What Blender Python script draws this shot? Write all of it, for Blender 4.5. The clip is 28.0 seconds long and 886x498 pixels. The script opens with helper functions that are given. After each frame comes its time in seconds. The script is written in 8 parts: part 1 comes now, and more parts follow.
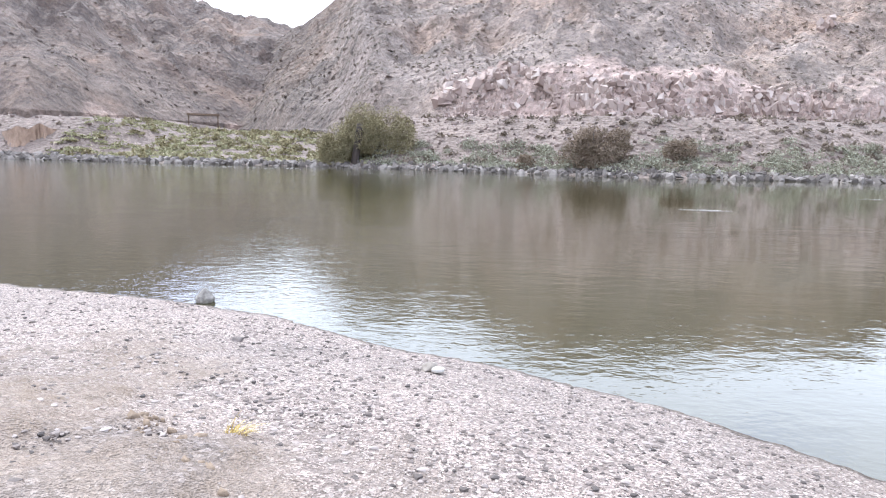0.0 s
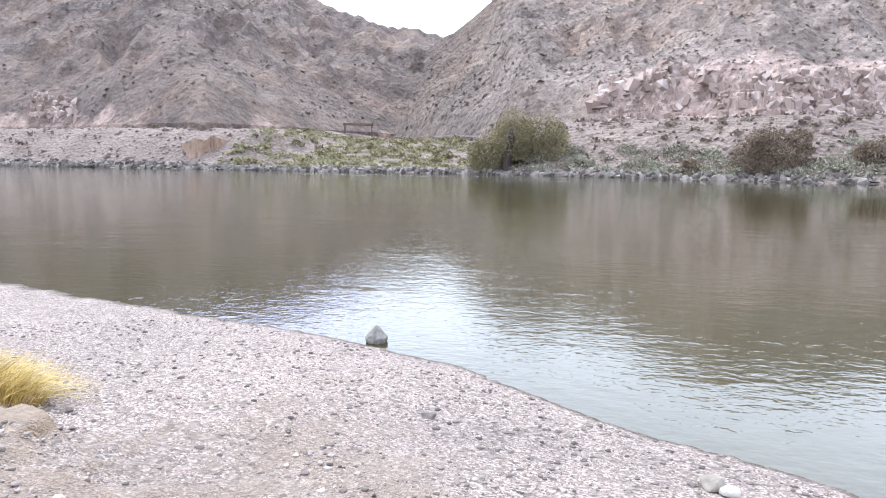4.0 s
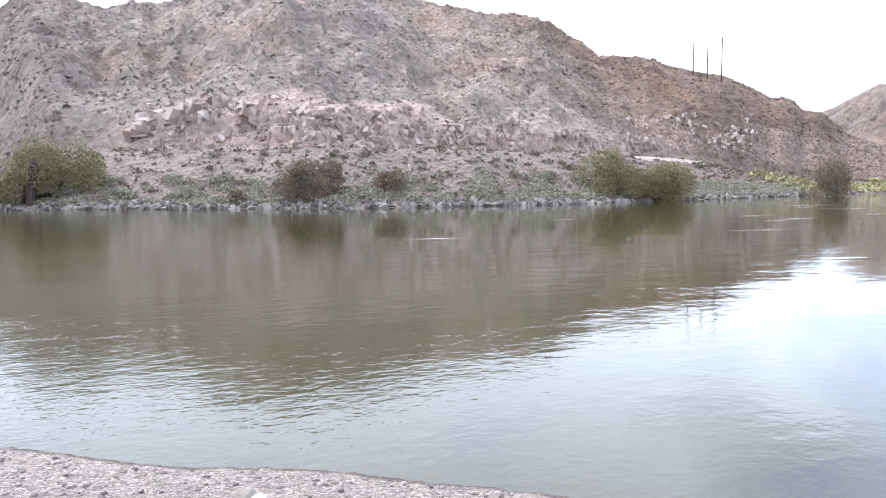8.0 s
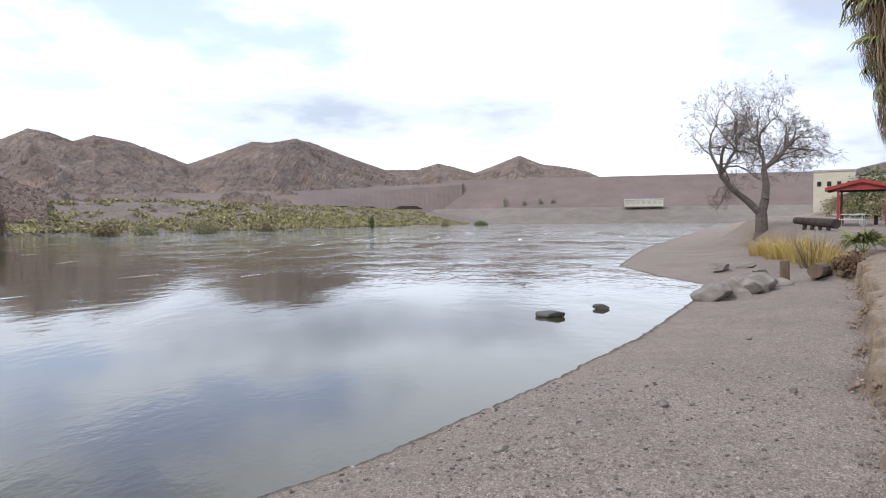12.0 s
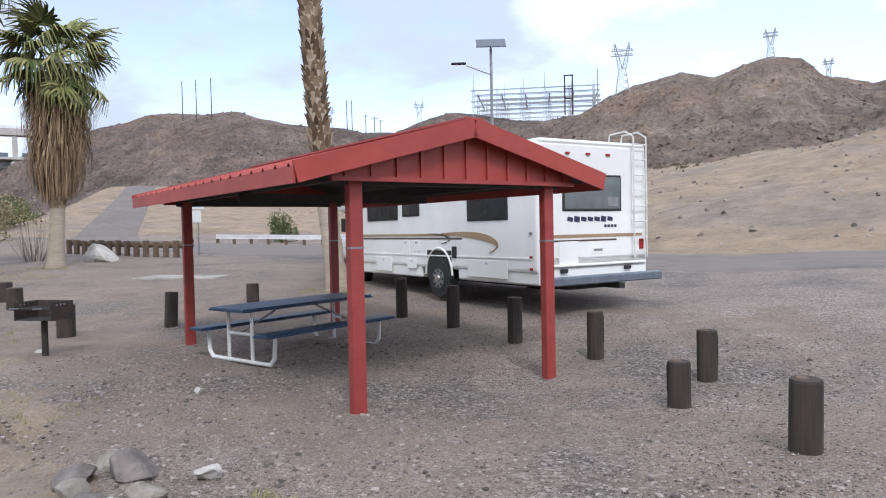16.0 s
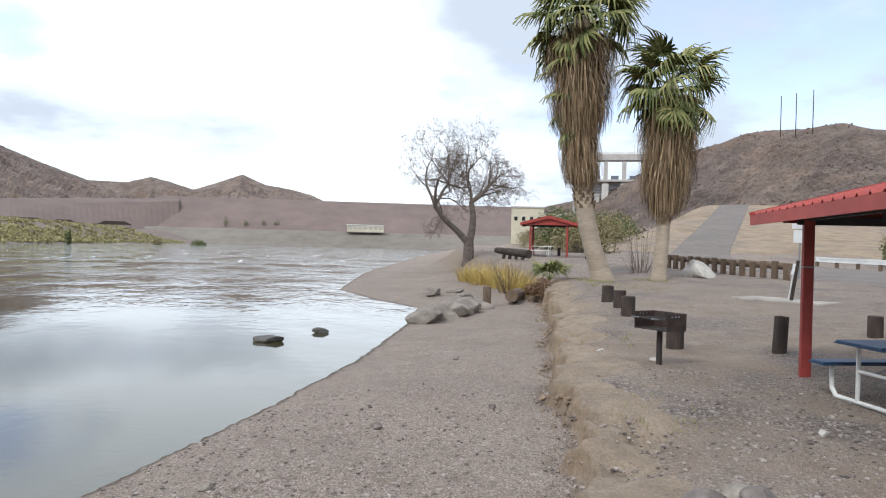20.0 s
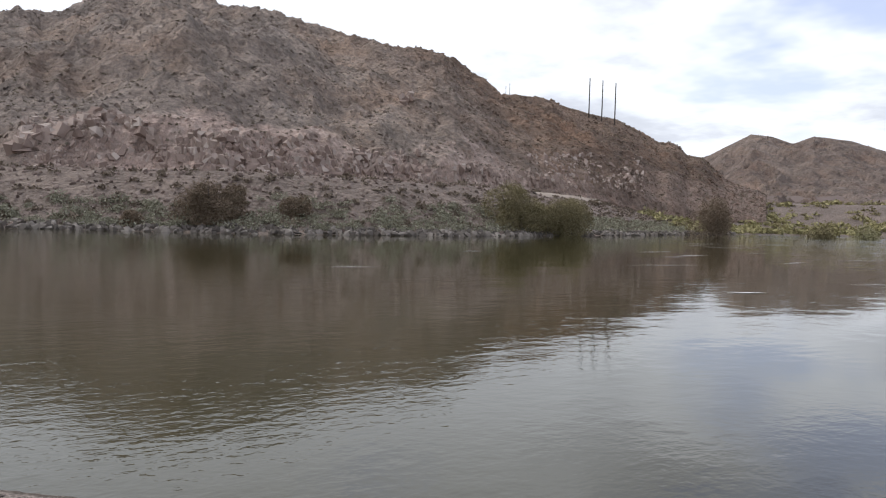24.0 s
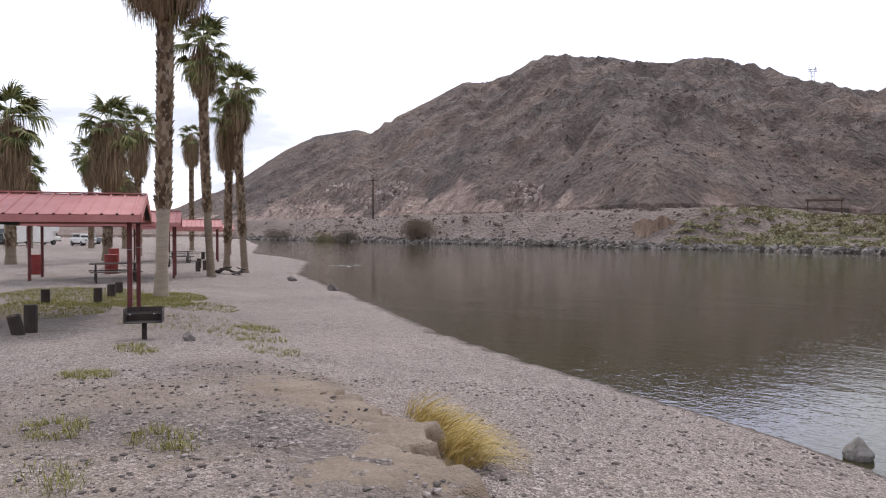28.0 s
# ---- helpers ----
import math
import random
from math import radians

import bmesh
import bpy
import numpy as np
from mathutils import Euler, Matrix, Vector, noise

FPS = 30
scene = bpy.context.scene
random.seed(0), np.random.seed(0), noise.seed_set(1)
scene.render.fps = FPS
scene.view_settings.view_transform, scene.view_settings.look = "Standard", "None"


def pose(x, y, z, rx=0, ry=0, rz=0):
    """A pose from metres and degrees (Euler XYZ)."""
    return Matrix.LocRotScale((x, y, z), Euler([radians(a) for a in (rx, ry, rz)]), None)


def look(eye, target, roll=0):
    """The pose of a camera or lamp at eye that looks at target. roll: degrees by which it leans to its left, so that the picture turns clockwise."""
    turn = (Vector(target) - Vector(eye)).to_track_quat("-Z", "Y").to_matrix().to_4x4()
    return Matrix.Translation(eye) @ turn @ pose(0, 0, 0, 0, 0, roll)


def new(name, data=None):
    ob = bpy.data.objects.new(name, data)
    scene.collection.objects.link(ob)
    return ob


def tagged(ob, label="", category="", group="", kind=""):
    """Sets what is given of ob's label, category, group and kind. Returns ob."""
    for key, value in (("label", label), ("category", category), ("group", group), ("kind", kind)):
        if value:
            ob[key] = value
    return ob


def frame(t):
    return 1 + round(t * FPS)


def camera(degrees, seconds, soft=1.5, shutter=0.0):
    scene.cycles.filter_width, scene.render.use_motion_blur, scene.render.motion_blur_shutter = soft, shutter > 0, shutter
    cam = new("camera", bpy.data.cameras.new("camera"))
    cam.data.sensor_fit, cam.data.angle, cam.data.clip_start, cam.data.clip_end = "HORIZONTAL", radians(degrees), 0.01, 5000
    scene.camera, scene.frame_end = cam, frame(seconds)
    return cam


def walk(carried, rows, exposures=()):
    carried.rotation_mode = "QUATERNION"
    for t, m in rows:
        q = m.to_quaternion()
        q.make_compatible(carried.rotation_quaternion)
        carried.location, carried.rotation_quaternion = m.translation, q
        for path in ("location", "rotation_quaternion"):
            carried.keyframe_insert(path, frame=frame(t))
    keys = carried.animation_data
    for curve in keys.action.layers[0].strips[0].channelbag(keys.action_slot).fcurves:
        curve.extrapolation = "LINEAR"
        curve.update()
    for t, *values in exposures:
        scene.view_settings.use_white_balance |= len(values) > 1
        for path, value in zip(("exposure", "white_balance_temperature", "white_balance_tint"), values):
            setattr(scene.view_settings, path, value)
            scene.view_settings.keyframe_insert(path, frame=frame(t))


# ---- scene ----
EXPOSURES = [(0, 1.74, 5750, 10), (3, 1.7, 5750, 10), (6, 1.72, 5750, 10), (7, 1.74, 5750, 10), (8, 1.55, 5750, 10), (9.5, 1.18, 5950, 10), (10.5, 0.8, 6000, 10), (11.5, 0.65, 6000, 10), (13.5, 0.02, 6350, 10), (14.5, 0.10, 6600, 14), (16, 0.62, 5850, 10), (18, 0.6, 5850, 10), (20, 0.58, 6100, 6), (22.5, 0.1, 6350, 10), (24, 0.14, 6350, 10), (25, 0.28, 6350, 10), (26, 0.32, 6400, 12), (28, 0.35, 6250, 14)]
cam = camera(64.28, 28.0, 1.1)
# seconds, x, y, z, pitch, roll, yaw
PATH = [
    (0.0, 0.500, -1.145, 2.413, -7.94, -1.18, 1.80),
    (0.5, 0.416, -0.854, 2.432, -7.20, -0.98, 5.95),
    (1.0, 0.332, -0.713, 2.411, -7.13, -1.07, 6.43),
    (1.5, 0.246, -0.571, 2.404, -7.96, -1.06, 5.63),
    (1.6, -0.333, 0.177, 2.377, -8.02, -1.05, 5.50),
    (2.0, -0.198, 0.484, 2.427, -8.43, -0.43, 7.33),
    (2.5, -0.312, 0.661, 2.418, -8.10, -0.64, 10.37),
    (3.0, -0.439, 0.793, 2.420, -7.71, -0.68, 10.65),
    (3.5, -0.556, 0.914, 2.428, -7.75, -0.42, 14.14),
    (5.5, -0.588, 1.015, 2.447, -6.82, -0.09, 4.07),
    (6.0, -0.611, 1.009, 2.440, -6.63, -0.00, -0.10),
    (6.5, -0.574, 1.007, 2.435, -5.17, 0.18, -1.68),
    (7.0, -0.513, 0.966, 2.438, -5.03, 0.18, -8.69),
    (7.5, -0.482, 0.777, 2.494, -5.16, 0.17, -16.69),
    (8.0, -0.293, 0.693, 2.476, -5.22, 0.41, -21.77),
    (8.5, -0.455, 0.522, 2.438, -5.20, 0.51, -26.88),
    (9.0, -0.474, 0.313, 2.417, -5.83, 0.49, -34.87),
    (9.5, -0.492, 0.258, 2.407, -6.00, 0.16, -47.92),
    (10.0, -0.567, 0.452, 2.396, -5.95, 0.27, -60.70),
    (10.5, -0.525, 0.475, 2.409, -5.86, 0.59, -67.67),
    (11.0, -0.563, 0.456, 2.421, -5.11, 0.41, -72.97),
    (11.5, -0.584, 0.431, 2.429, -3.11, 0.35, -78.98),
    (13.5, -0.656, 0.187, 2.306, -4.89, 0.73, -108.26),
    (14.0, -0.811, 0.275, 2.313, -5.45, 1.10, -126.32),
    (14.5, -0.906, 0.283, 2.346, -5.67, 1.55, -137.01),
    (15.0, -1.021, 0.250, 2.382, -5.62, 1.58, -143.76),
    (15.5, -1.069, 0.267, 2.408, -4.09, 1.42, -148.91),
    (16.0, -1.074, 0.303, 2.419, -1.58, 1.22, -150.88),
    (16.5, -1.072, 0.336, 2.411, -0.20, 1.09, -151.23),
    (17.0, -1.072, 0.334, 2.409, 0.06, 0.90, -151.41),
    (17.5, -1.090, 0.310, 2.414, 0.12, 0.80, -151.37),
    (18.0, -1.040, 0.314, 2.413, 0.48, 0.36, -147.67),
    (18.5, -0.894, 0.326, 2.416, 0.41, -0.31, -138.87),
    (19.0, -0.648, 0.371, 2.425, 0.24, -0.88, -128.36),
    (19.5, -0.550, 0.348, 2.425, 0.10, -1.15, -117.19),
    (20.0, -0.460, 0.321, 2.412, -0.20, -1.57, -105.64),
    (20.5, -0.305, 0.283, 2.387, -0.41, -2.01, -94.10),
    (22.5, -0.954, 0.966, 2.415, -1.42, -2.00, -66.13),
    (23.0, -0.875, 0.858, 2.397, -1.71, -2.07, -55.35),
    (23.5, -1.007, 0.956, 2.389, -2.13, -2.09, -43.23),
    (24.0, -1.015, 1.153, 2.381, -2.67, -1.49, -29.85),
    (24.5, -0.861, 1.320, 2.378, -3.02, -1.02, -14.02),
    (25.0, -0.747, 1.402, 2.365, -2.87, -0.64, 0.67),
    (25.5, -0.796, 1.445, 2.321, -2.77, -0.11, 10.47),
    (26.0, -0.861, 1.545, 2.302, -2.61, -0.16, 19.70),
    (26.5, -0.901, 1.610, 2.306, -2.51, -0.09, 28.18),
    (27.0, -0.933, 1.595, 2.312, -2.22, -0.15, 35.96),
    (27.5, -0.924, 1.558, 2.317, -1.88, -0.08, 42.64),
    (28.0, -0.922, 1.549, 2.316, -1.30, -0.09, 48.58),
]
ROWS = [(t, pose(x, y, z, 90 + p, r, w)) for t, x, y, z, p, r, w in PATH]
walk(cam, ROWS, EXPOSURES)

# ---- sky and sun ----
SUN_EL, SUN_AZ = 46.0, 40.0


def make_world():
    w = bpy.data.worlds.new("overcast_sky")
    scene.world = w
    w.use_nodes = True
    nt = w.node_tree
    n, l = nt.nodes, nt.links
    n.clear()
    out, bg = n.new("ShaderNodeOutputWorld"), n.new("ShaderNodeBackground")
    sky = n.new("ShaderNodeTexSky")
    sky.sky_type, sky.sun_disc = "NISHITA", False
    sky.sun_elevation, sky.sun_rotation = radians(SUN_EL), radians(-SUN_AZ)
    tc, sep = n.new("ShaderNodeTexCoord"), n.new("ShaderNodeSeparateXYZ")
    l.new(tc.outputs["Generated"], sep.inputs[0])

    def m(op, a, b):
        q = n.new("ShaderNodeMath")
        q.operation = op
        for k, s in enumerate((a, b)):
            if hasattr(s, "links"):
                l.new(s, q.inputs[k])
            else:
                q.inputs[k].default_value = s
        return q.outputs[0]

    up = m("MAXIMUM", sep.outputs[2], 0.0)
    den = m("ADD", up, 0.16)
    com = n.new("ShaderNodeCombineXYZ")
    l.new(m("DIVIDE", sep.outputs[0], den), com.inputs[0])
    l.new(m("DIVIDE", sep.outputs[1], den), com.inputs[1])

    def noise_at(scale, detail, off):
        mp = n.new("ShaderNodeMapping")
        mp.inputs["Location"].default_value = off
        l.new(com.outputs[0], mp.inputs[0])
        q = n.new("ShaderNodeTexNoise")
        q.inputs["Scale"].default_value, q.inputs["Detail"].default_value = scale, detail
        q.inputs["Roughness"].default_value = 0.55
        l.new(mp.outputs[0], q.inputs[0])
        return q.outputs[0]

    def ramp(src, stops):
        r = n.new("ShaderNodeValToRGB")
        r.color_ramp.interpolation = "EASE"
        e = r.color_ramp.elements
        e[0].position, e[0].color = stops[0][0], (*stops[0][1], 1)
        e[1].position, e[1].color = stops[-1][0], (*stops[-1][1], 1)
        for p, c in stops[1:-1]:
            q = e.new(p)
            q.color = (*c, 1)
        l.new(src, r.inputs[0])
        return r.outputs[0]

    def toward(az, el, near, depth):
        # a soft round region of the sky, for a break or a bank in the cloud
        q = n.new("ShaderNodeVectorMath")
        q.operation = "DOT_PRODUCT"
        a, e = radians(az), radians(el)
        q.inputs[1].default_value = (-math.sin(a) * math.cos(e), math.cos(a) * math.cos(e), math.sin(e))
        l.new(tc.outputs["Generated"], q.inputs[0])
        c = math.cos(radians(near))
        return m("MULTIPLY", m("MAXIMUM", m("DIVIDE", m("SUBTRACT", q.outputs["Value"], c), 1 - c), 0.0), depth)

    cloud = ramp(m("SUBTRACT", noise_at(0.75, 6, (4.07, 3.67, 0)), toward(-136, 18, 32, 0.29)), [(0.30, (0.49, 0.525, 0.595)), (0.40, (0.68, 0.71, 0.78)), (0.50, (0.965, 1.0, 1.065)), (1.0, (1.135, 1.15, 1.19))])
    cover = ramp(m("SUBTRACT", noise_at(0.8, 5, (3.27, 7.17, 0)), toward(-150, 18, 32, 0.17)), [(0.35, (0.30, 0.30, 0.30)), (0.47, (1, 1, 1))])
    mix = n.new("ShaderNodeMixRGB")
    mul = n.new("ShaderNodeMixRGB")
    mul.blend_type = "MULTIPLY"
    mul.inputs[0].default_value = 1
    mul.inputs[2].default_value = (0.205, 0.172, 0.182, 1)
    l.new(sky.outputs[0], mul.inputs[1])
    l.new(cover, mix.inputs[0])
    l.new(mul.outputs[0], mix.inputs[1])
    l.new(cloud, mix.inputs[2])
    l.new(mix.outputs[0], bg.inputs[0])
    bg.inputs[1].default_value = 1.0
    l.new(bg.outputs[0], out.inputs[0])


make_world()
sun = new("sun", bpy.data.lights.new("sun", "SUN"))
sun.data.energy, sun.data.angle, sun.data.color = 1.5, radians(12), (1.0, 0.96, 0.9)
sun.matrix_basis = look((-60 * math.sin(radians(SUN_AZ)), 60 * math.cos(radians(SUN_AZ)), 60 * math.tan(radians(SUN_EL))), (0, 0, 0))


# ---- mesh helpers ----
def mk(name, verts, faces, mat=None, parent=None, label="", smooth=False):
    me = bpy.data.meshes.new(name)
    me.from_pydata([tuple(map(float, v)) for v in verts] if not isinstance(verts, np.ndarray) else verts.tolist(), [], faces.tolist() if isinstance(faces, np.ndarray) else faces)
    if smooth:
        me.polygons.foreach_set("use_smooth", [True] * len(me.polygons))
    me.update()
    ob = new(name, me)
    if mat:
        me.materials.append(mat)
    if parent:
        ob.parent = parent
    if label:
        tagged(ob, label)
    return ob


def part(name, bm, mat, parent=None, label="", smooth=False, bevel=0.0):
    if bevel:
        bmesh.ops.bevel(bm, geom=[e for e in bm.edges if len(e.link_faces) == 2 and e.calc_face_angle(0) > 0.5], offset=bevel, segments=1, affect="EDGES")
    me = bpy.data.meshes.new(name)
    bm.to_mesh(me)
    bm.free()
    if smooth:
        me.polygons.foreach_set("use_smooth", [True] * len(me.polygons))
    ob = new(name, me)
    if mat:
        me.materials.append(mat)
    if parent:
        ob.parent = parent
    if label:
        tagged(ob, label)
    return ob


def thing(name, m, label, category, group="", kind=""):
    ob = new(name)
    ob.empty_display_size = 0.2
    ob.matrix_basis = m
    return tagged(ob, label, category, group, kind)


def box(sx, sy, sz, c=(0, 0, 0), rot=None):
    bm = bmesh.new()
    add_box(bm, sx, sy, sz, c, rot)
    return bm


def add_box(bm, sx, sy, sz, c=(0, 0, 0), rot=None):
    m = Matrix.Translation(c) @ (rot.to_4x4() if rot else Matrix.Identity(4)) @ Matrix.Diagonal((sx, sy, sz, 1))
    return bmesh.ops.create_cube(bm, size=1, matrix=m)["verts"]


def add_tube(bm, a, b, r1, r2=None, seg=8, caps=True):
    a, b = Vector(a), Vector(b)
    d = b - a
    q = d.to_track_quat("Z", "Y").to_matrix().to_4x4()
    m = Matrix.Translation((a + b) / 2) @ q
    bmesh.ops.create_cone(bm, cap_ends=caps, segments=seg, radius1=r1, radius2=r1 if r2 is None else r2, depth=d.length, matrix=m)


def tube(a, b, r1, r2=None, seg=8):
    bm = bmesh.new()
    add_tube(bm, a, b, r1, r2, seg)
    return bm


def add_pipe(bm, pts, r, seg=8):
    """A round bar bent along pts."""
    for a, b in zip(pts, pts[1:]):
        add_tube(bm, a, b, r, r, seg)
    for p in pts[1:-1]:
        bmesh.ops.create_uvsphere(bm, u_segments=seg, v_segments=4, radius=r * 1.01, matrix=Matrix.Translation(p))


def pipe(pts, r, seg=8):
    bm = bmesh.new()
    add_pipe(bm, pts, r, seg)
    return bm


# ---- numeric noise ----
def hash2(i, j, seed):
    v = np.sin(i * 127.1 + j * 311.7 + seed * 74.7) * 43758.5453
    return v - np.floor(v)


def vnoise(x, y, seed=0):
    i, j = np.floor(x), np.floor(y)
    fx, fy = x - i, y - j
    fx, fy = fx * fx * (3 - 2 * fx), fy * fy * (3 - 2 * fy)
    a, b = hash2(i, j, seed), hash2(i + 1, j, seed)
    c, d = hash2(i, j + 1, seed), hash2(i + 1, j + 1, seed)
    return (a * (1 - fx) + b * fx) * (1 - fy) + (c * (1 - fx) + d * fx) * fy


def fbm(x, y, seed=0, octaves=4):
    s, amp, tot = 0.0, 1.0, 0.0
    for k in range(octaves):
        s = s + amp * (vnoise(x * 2.03 ** k, y * 2.03 ** k, seed + k) * 2 - 1)
        tot += amp
        amp *= 0.5
    return s / tot


def ridged(x, y, seed=0, octaves=4):
    s, amp, tot = 0.0, 1.0, 0.0
    for k in range(octaves):
        s = s + amp * (1 - np.abs(vnoise(x * 2.03 ** k, y * 2.03 ** k, seed + k) * 2 - 1) * 2)
        tot += amp
        amp *= 0.5
    return s / tot


def sstep(x, a, b):
    u = np.clip((x - a) / (b - a), 0, 1)
    return u * u * (3 - 2 * u)


# ---- materials ----
def material(name, build, rough=0.8, metal=0.0, bump=None):
    m = bpy.data.materials.new(name)
    m.use_nodes = True
    nt = m.node_tree
    b = nt.nodes["Principled BSDF"]
    b.inputs["Roughness"].default_value, b.inputs["Metallic"].default_value = rough, metal
    build(Nodes(nt), b)
    return m


class Nodes:
    """Short names for the nodes that the materials use."""

    def __init__(self, nt):
        self.nt, self.n, self.l = nt, nt.nodes, nt.links

    def link(self, a, b):
        self.l.new(a, b)

    def coords(self, world=False):
        if world:
            return self.n.new("ShaderNodeNewGeometry").outputs["Position"]
        return self.n.new("ShaderNodeTexCoord").outputs["Object"]

    def scaled(self, v, s):
        q = self.n.new("ShaderNodeMapping")
        q.inputs["Scale"].default_value = s if isinstance(s, tuple) else (s, s, s)
        self.link(v, q.inputs[0])
        return q.outputs[0]

    def noise(self, v, scale, detail=4, rough=0.6):
        q = self.n.new("ShaderNodeTexNoise")
        q.inputs["Scale"].default_value, q.inputs["Detail"].default_value, q.inputs["Roughness"].default_value = scale, detail, rough
        self.link(v, q.inputs[0])
        return q.outputs[0]

    def voronoi(self, v, scale, out="Distance", feature="F1"):
        q = self.n.new("ShaderNodeTexVoronoi")
        q.feature = feature
        q.inputs["Scale"].default_value = scale
        self.link(v, q.inputs[0])
        return q.outputs[out]

    def ramp(self, f, stops):
        q = self.n.new("ShaderNodeValToRGB")
        e = q.color_ramp.elements
        e[0].position, e[0].color = stops[0][0], (*stops[0][1], 1)
        e[1].position, e[1].color = stops[-1][0], (*stops[-1][1], 1)
        for p, c in stops[1:-1]:
            k = e.new(p)
            k.color = (*c, 1)
        self.link(f, q.inputs[0])
        return q.outputs[0]

    def mix(self, f, a, b, mode="MIX"):
        q = self.n.new("ShaderNodeMixRGB")
        q.blend_type = mode
        for k, s in enumerate((f, a, b)):
            if hasattr(s, "links"):
                self.link(s, q.inputs[k])
            else:
                q.inputs[k].default_value = s if k == 0 else (*s, 1)
        return q.outputs[0]

    def math(self, op, a, b=0.0):
        q = self.n.new("ShaderNodeMath")
        q.operation = op
        for k, s in enumerate((a, b)):
            if hasattr(s, "links"):
                self.link(s, q.inputs[k])
            else:
                q.inputs[k].default_value = s
        return q.outputs[0]

    def bump(self, b, h, strength=0.5, dist=0.02):
        q = self.n.new("ShaderNodeBump")
        q.inputs["Strength"].default_value, q.inputs["Distance"].default_value = strength, dist
        self.link(h, q.inputs["Height"])
        self.link(q.outputs[0], b.inputs["Normal"])

    def rnd(self):
        return self.n.new("ShaderNodeObjectInfo").outputs["Random"]

    def island(self):
        return self.n.new("ShaderNodeNewGeometry").outputs["Random Per Island"]


def g3(v):
    return (v, v, v)


def mat_gravel(k, b):
    v = k.coords(True)

    def cells(scale, stops):
        sepr = k.n.new("ShaderNodeSeparateColor")
        k.link(k.voronoi(v, scale, "Color"), sepr.inputs[0])
        return k.ramp(sepr.outputs[0], stops)

    fine = cells(62, [(0, (0.085, 0.072, 0.066)), (0.3, (0.215, 0.18, 0.162)), (0.7, (0.33, 0.28, 0.255)), (1, (0.56, 0.51, 0.47))])
    coarse = cells(30, [(0, (0.08, 0.068, 0.064)), (0.4, (0.20, 0.17, 0.155)), (0.8, (0.31, 0.27, 0.25)), (1, (0.52, 0.48, 0.45))])
    some = k.ramp(k.noise(v, 7.0, 3), [(0.50, g3(0)), (0.58, g3(0.9))])
    stones = k.mix(some, fine, coarse)
    stones = k.mix(1.0, stones, k.ramp(k.noise(v, 0.35, 4), [(0.32, (0.84, 0.80, 0.77)), (0.5, (1.04, 0.98, 0.935)), (0.68, (1.18, 1.10, 1.04))]), "MULTIPLY")
    sand = k.ramp(k.noise(v, 1.3, 7), [(0.3, (0.185, 0.135, 0.098)), (0.7, (0.285, 0.222, 0.168))])
    sand = k.mix(0.6, sand, k.ramp(k.noise(v, 26, 4), [(0.35, g3(0.6)), (0.65, g3(1.2))]), "MULTIPLY")
    sp = k.n.new("ShaderNodeSeparateXYZ")
    k.link(v, sp.inputs[0])
    z = sp.outputs[2]
    lump = k.math("SUBTRACT", k.noise(v, 0.5, 6, 0.65), 0.5)
    # gravel on the beach and in patches on the camp ground; packed dirt elsewhere
    hi = k.math("ADD", z, k.math("MULTIPLY", lump, 1.5))
    amount = k.ramp(hi, [(0.40, g3(0.93)), (0.62, g3(0.35)), (0.80, g3(0.22)), (0.95, g3(0.75))])
    # the upstream beach is sandier
    sandy = k.math("MINIMUM", k.math("MAXIMUM", k.math("DIVIDE", k.math("SUBTRACT", sp.outputs[0], 2.5), 5.0), 0.0), 0.45)
    amount = k.math("MULTIPLY", amount, k.math("SUBTRACT", 1.0, sandy))
    col = k.mix(amount, sand, stones)
    # drifts of darker crushed stone raked over the camp ground
    drift = k.ramp(k.noise(v, 0.42, 5, 0.6), [(0.49, g3(0)), (0.64, g3(0.85))])
    high = k.ramp(z, [(0.50, g3(0)), (0.62, g3(1))])
    crushed = cells(34, [(0, (0.05, 0.041, 0.037)), (0.45, (0.14, 0.113, 0.10)), (0.8, (0.235, 0.193, 0.172)), (1, (0.40, 0.345, 0.315))])
    col = k.mix(k.math("MULTIPLY", drift, high), col, crushed)
    geo = k.n.new("ShaderNodeNewGeometry")
    sn = k.n.new("ShaderNodeSeparateXYZ")
    k.link(geo.outputs["Normal"], sn.inputs[0])
    steep = k.ramp(sn.outputs[2], [(0.78, g3(1)), (0.965, g3(0))])
    soil = k.ramp(k.noise(v, 5, 6), [(0.3, (0.16, 0.115, 0.078)), (0.7, (0.29, 0.215, 0.15))])
    col = k.mix(steep, col, soil)
    zz = k.math("ADD", z, k.math("MULTIPLY", k.math("SUBTRACT", k.noise(v, 2.5, 3), 0.5), 0.02))
    wet = k.ramp(zz, [(0.0, (0.40, 0.38, 0.35)), (0.005, (0.45, 0.43, 0.40)), (0.013, (1, 1, 1))])
    col = k.mix(1.0, col, wet, "MULTIPLY")
    k.link(col, b.inputs["Base Color"])
    h = k.math("ADD", k.math("MULTIPLY", k.voronoi(v, 62), 0.8), k.math("ADD", k.math("MULTIPLY", k.voronoi(v, 30), 0.6), k.noise(v, 7, 6)))
    k.bump(b, h, 0.9, 0.03)


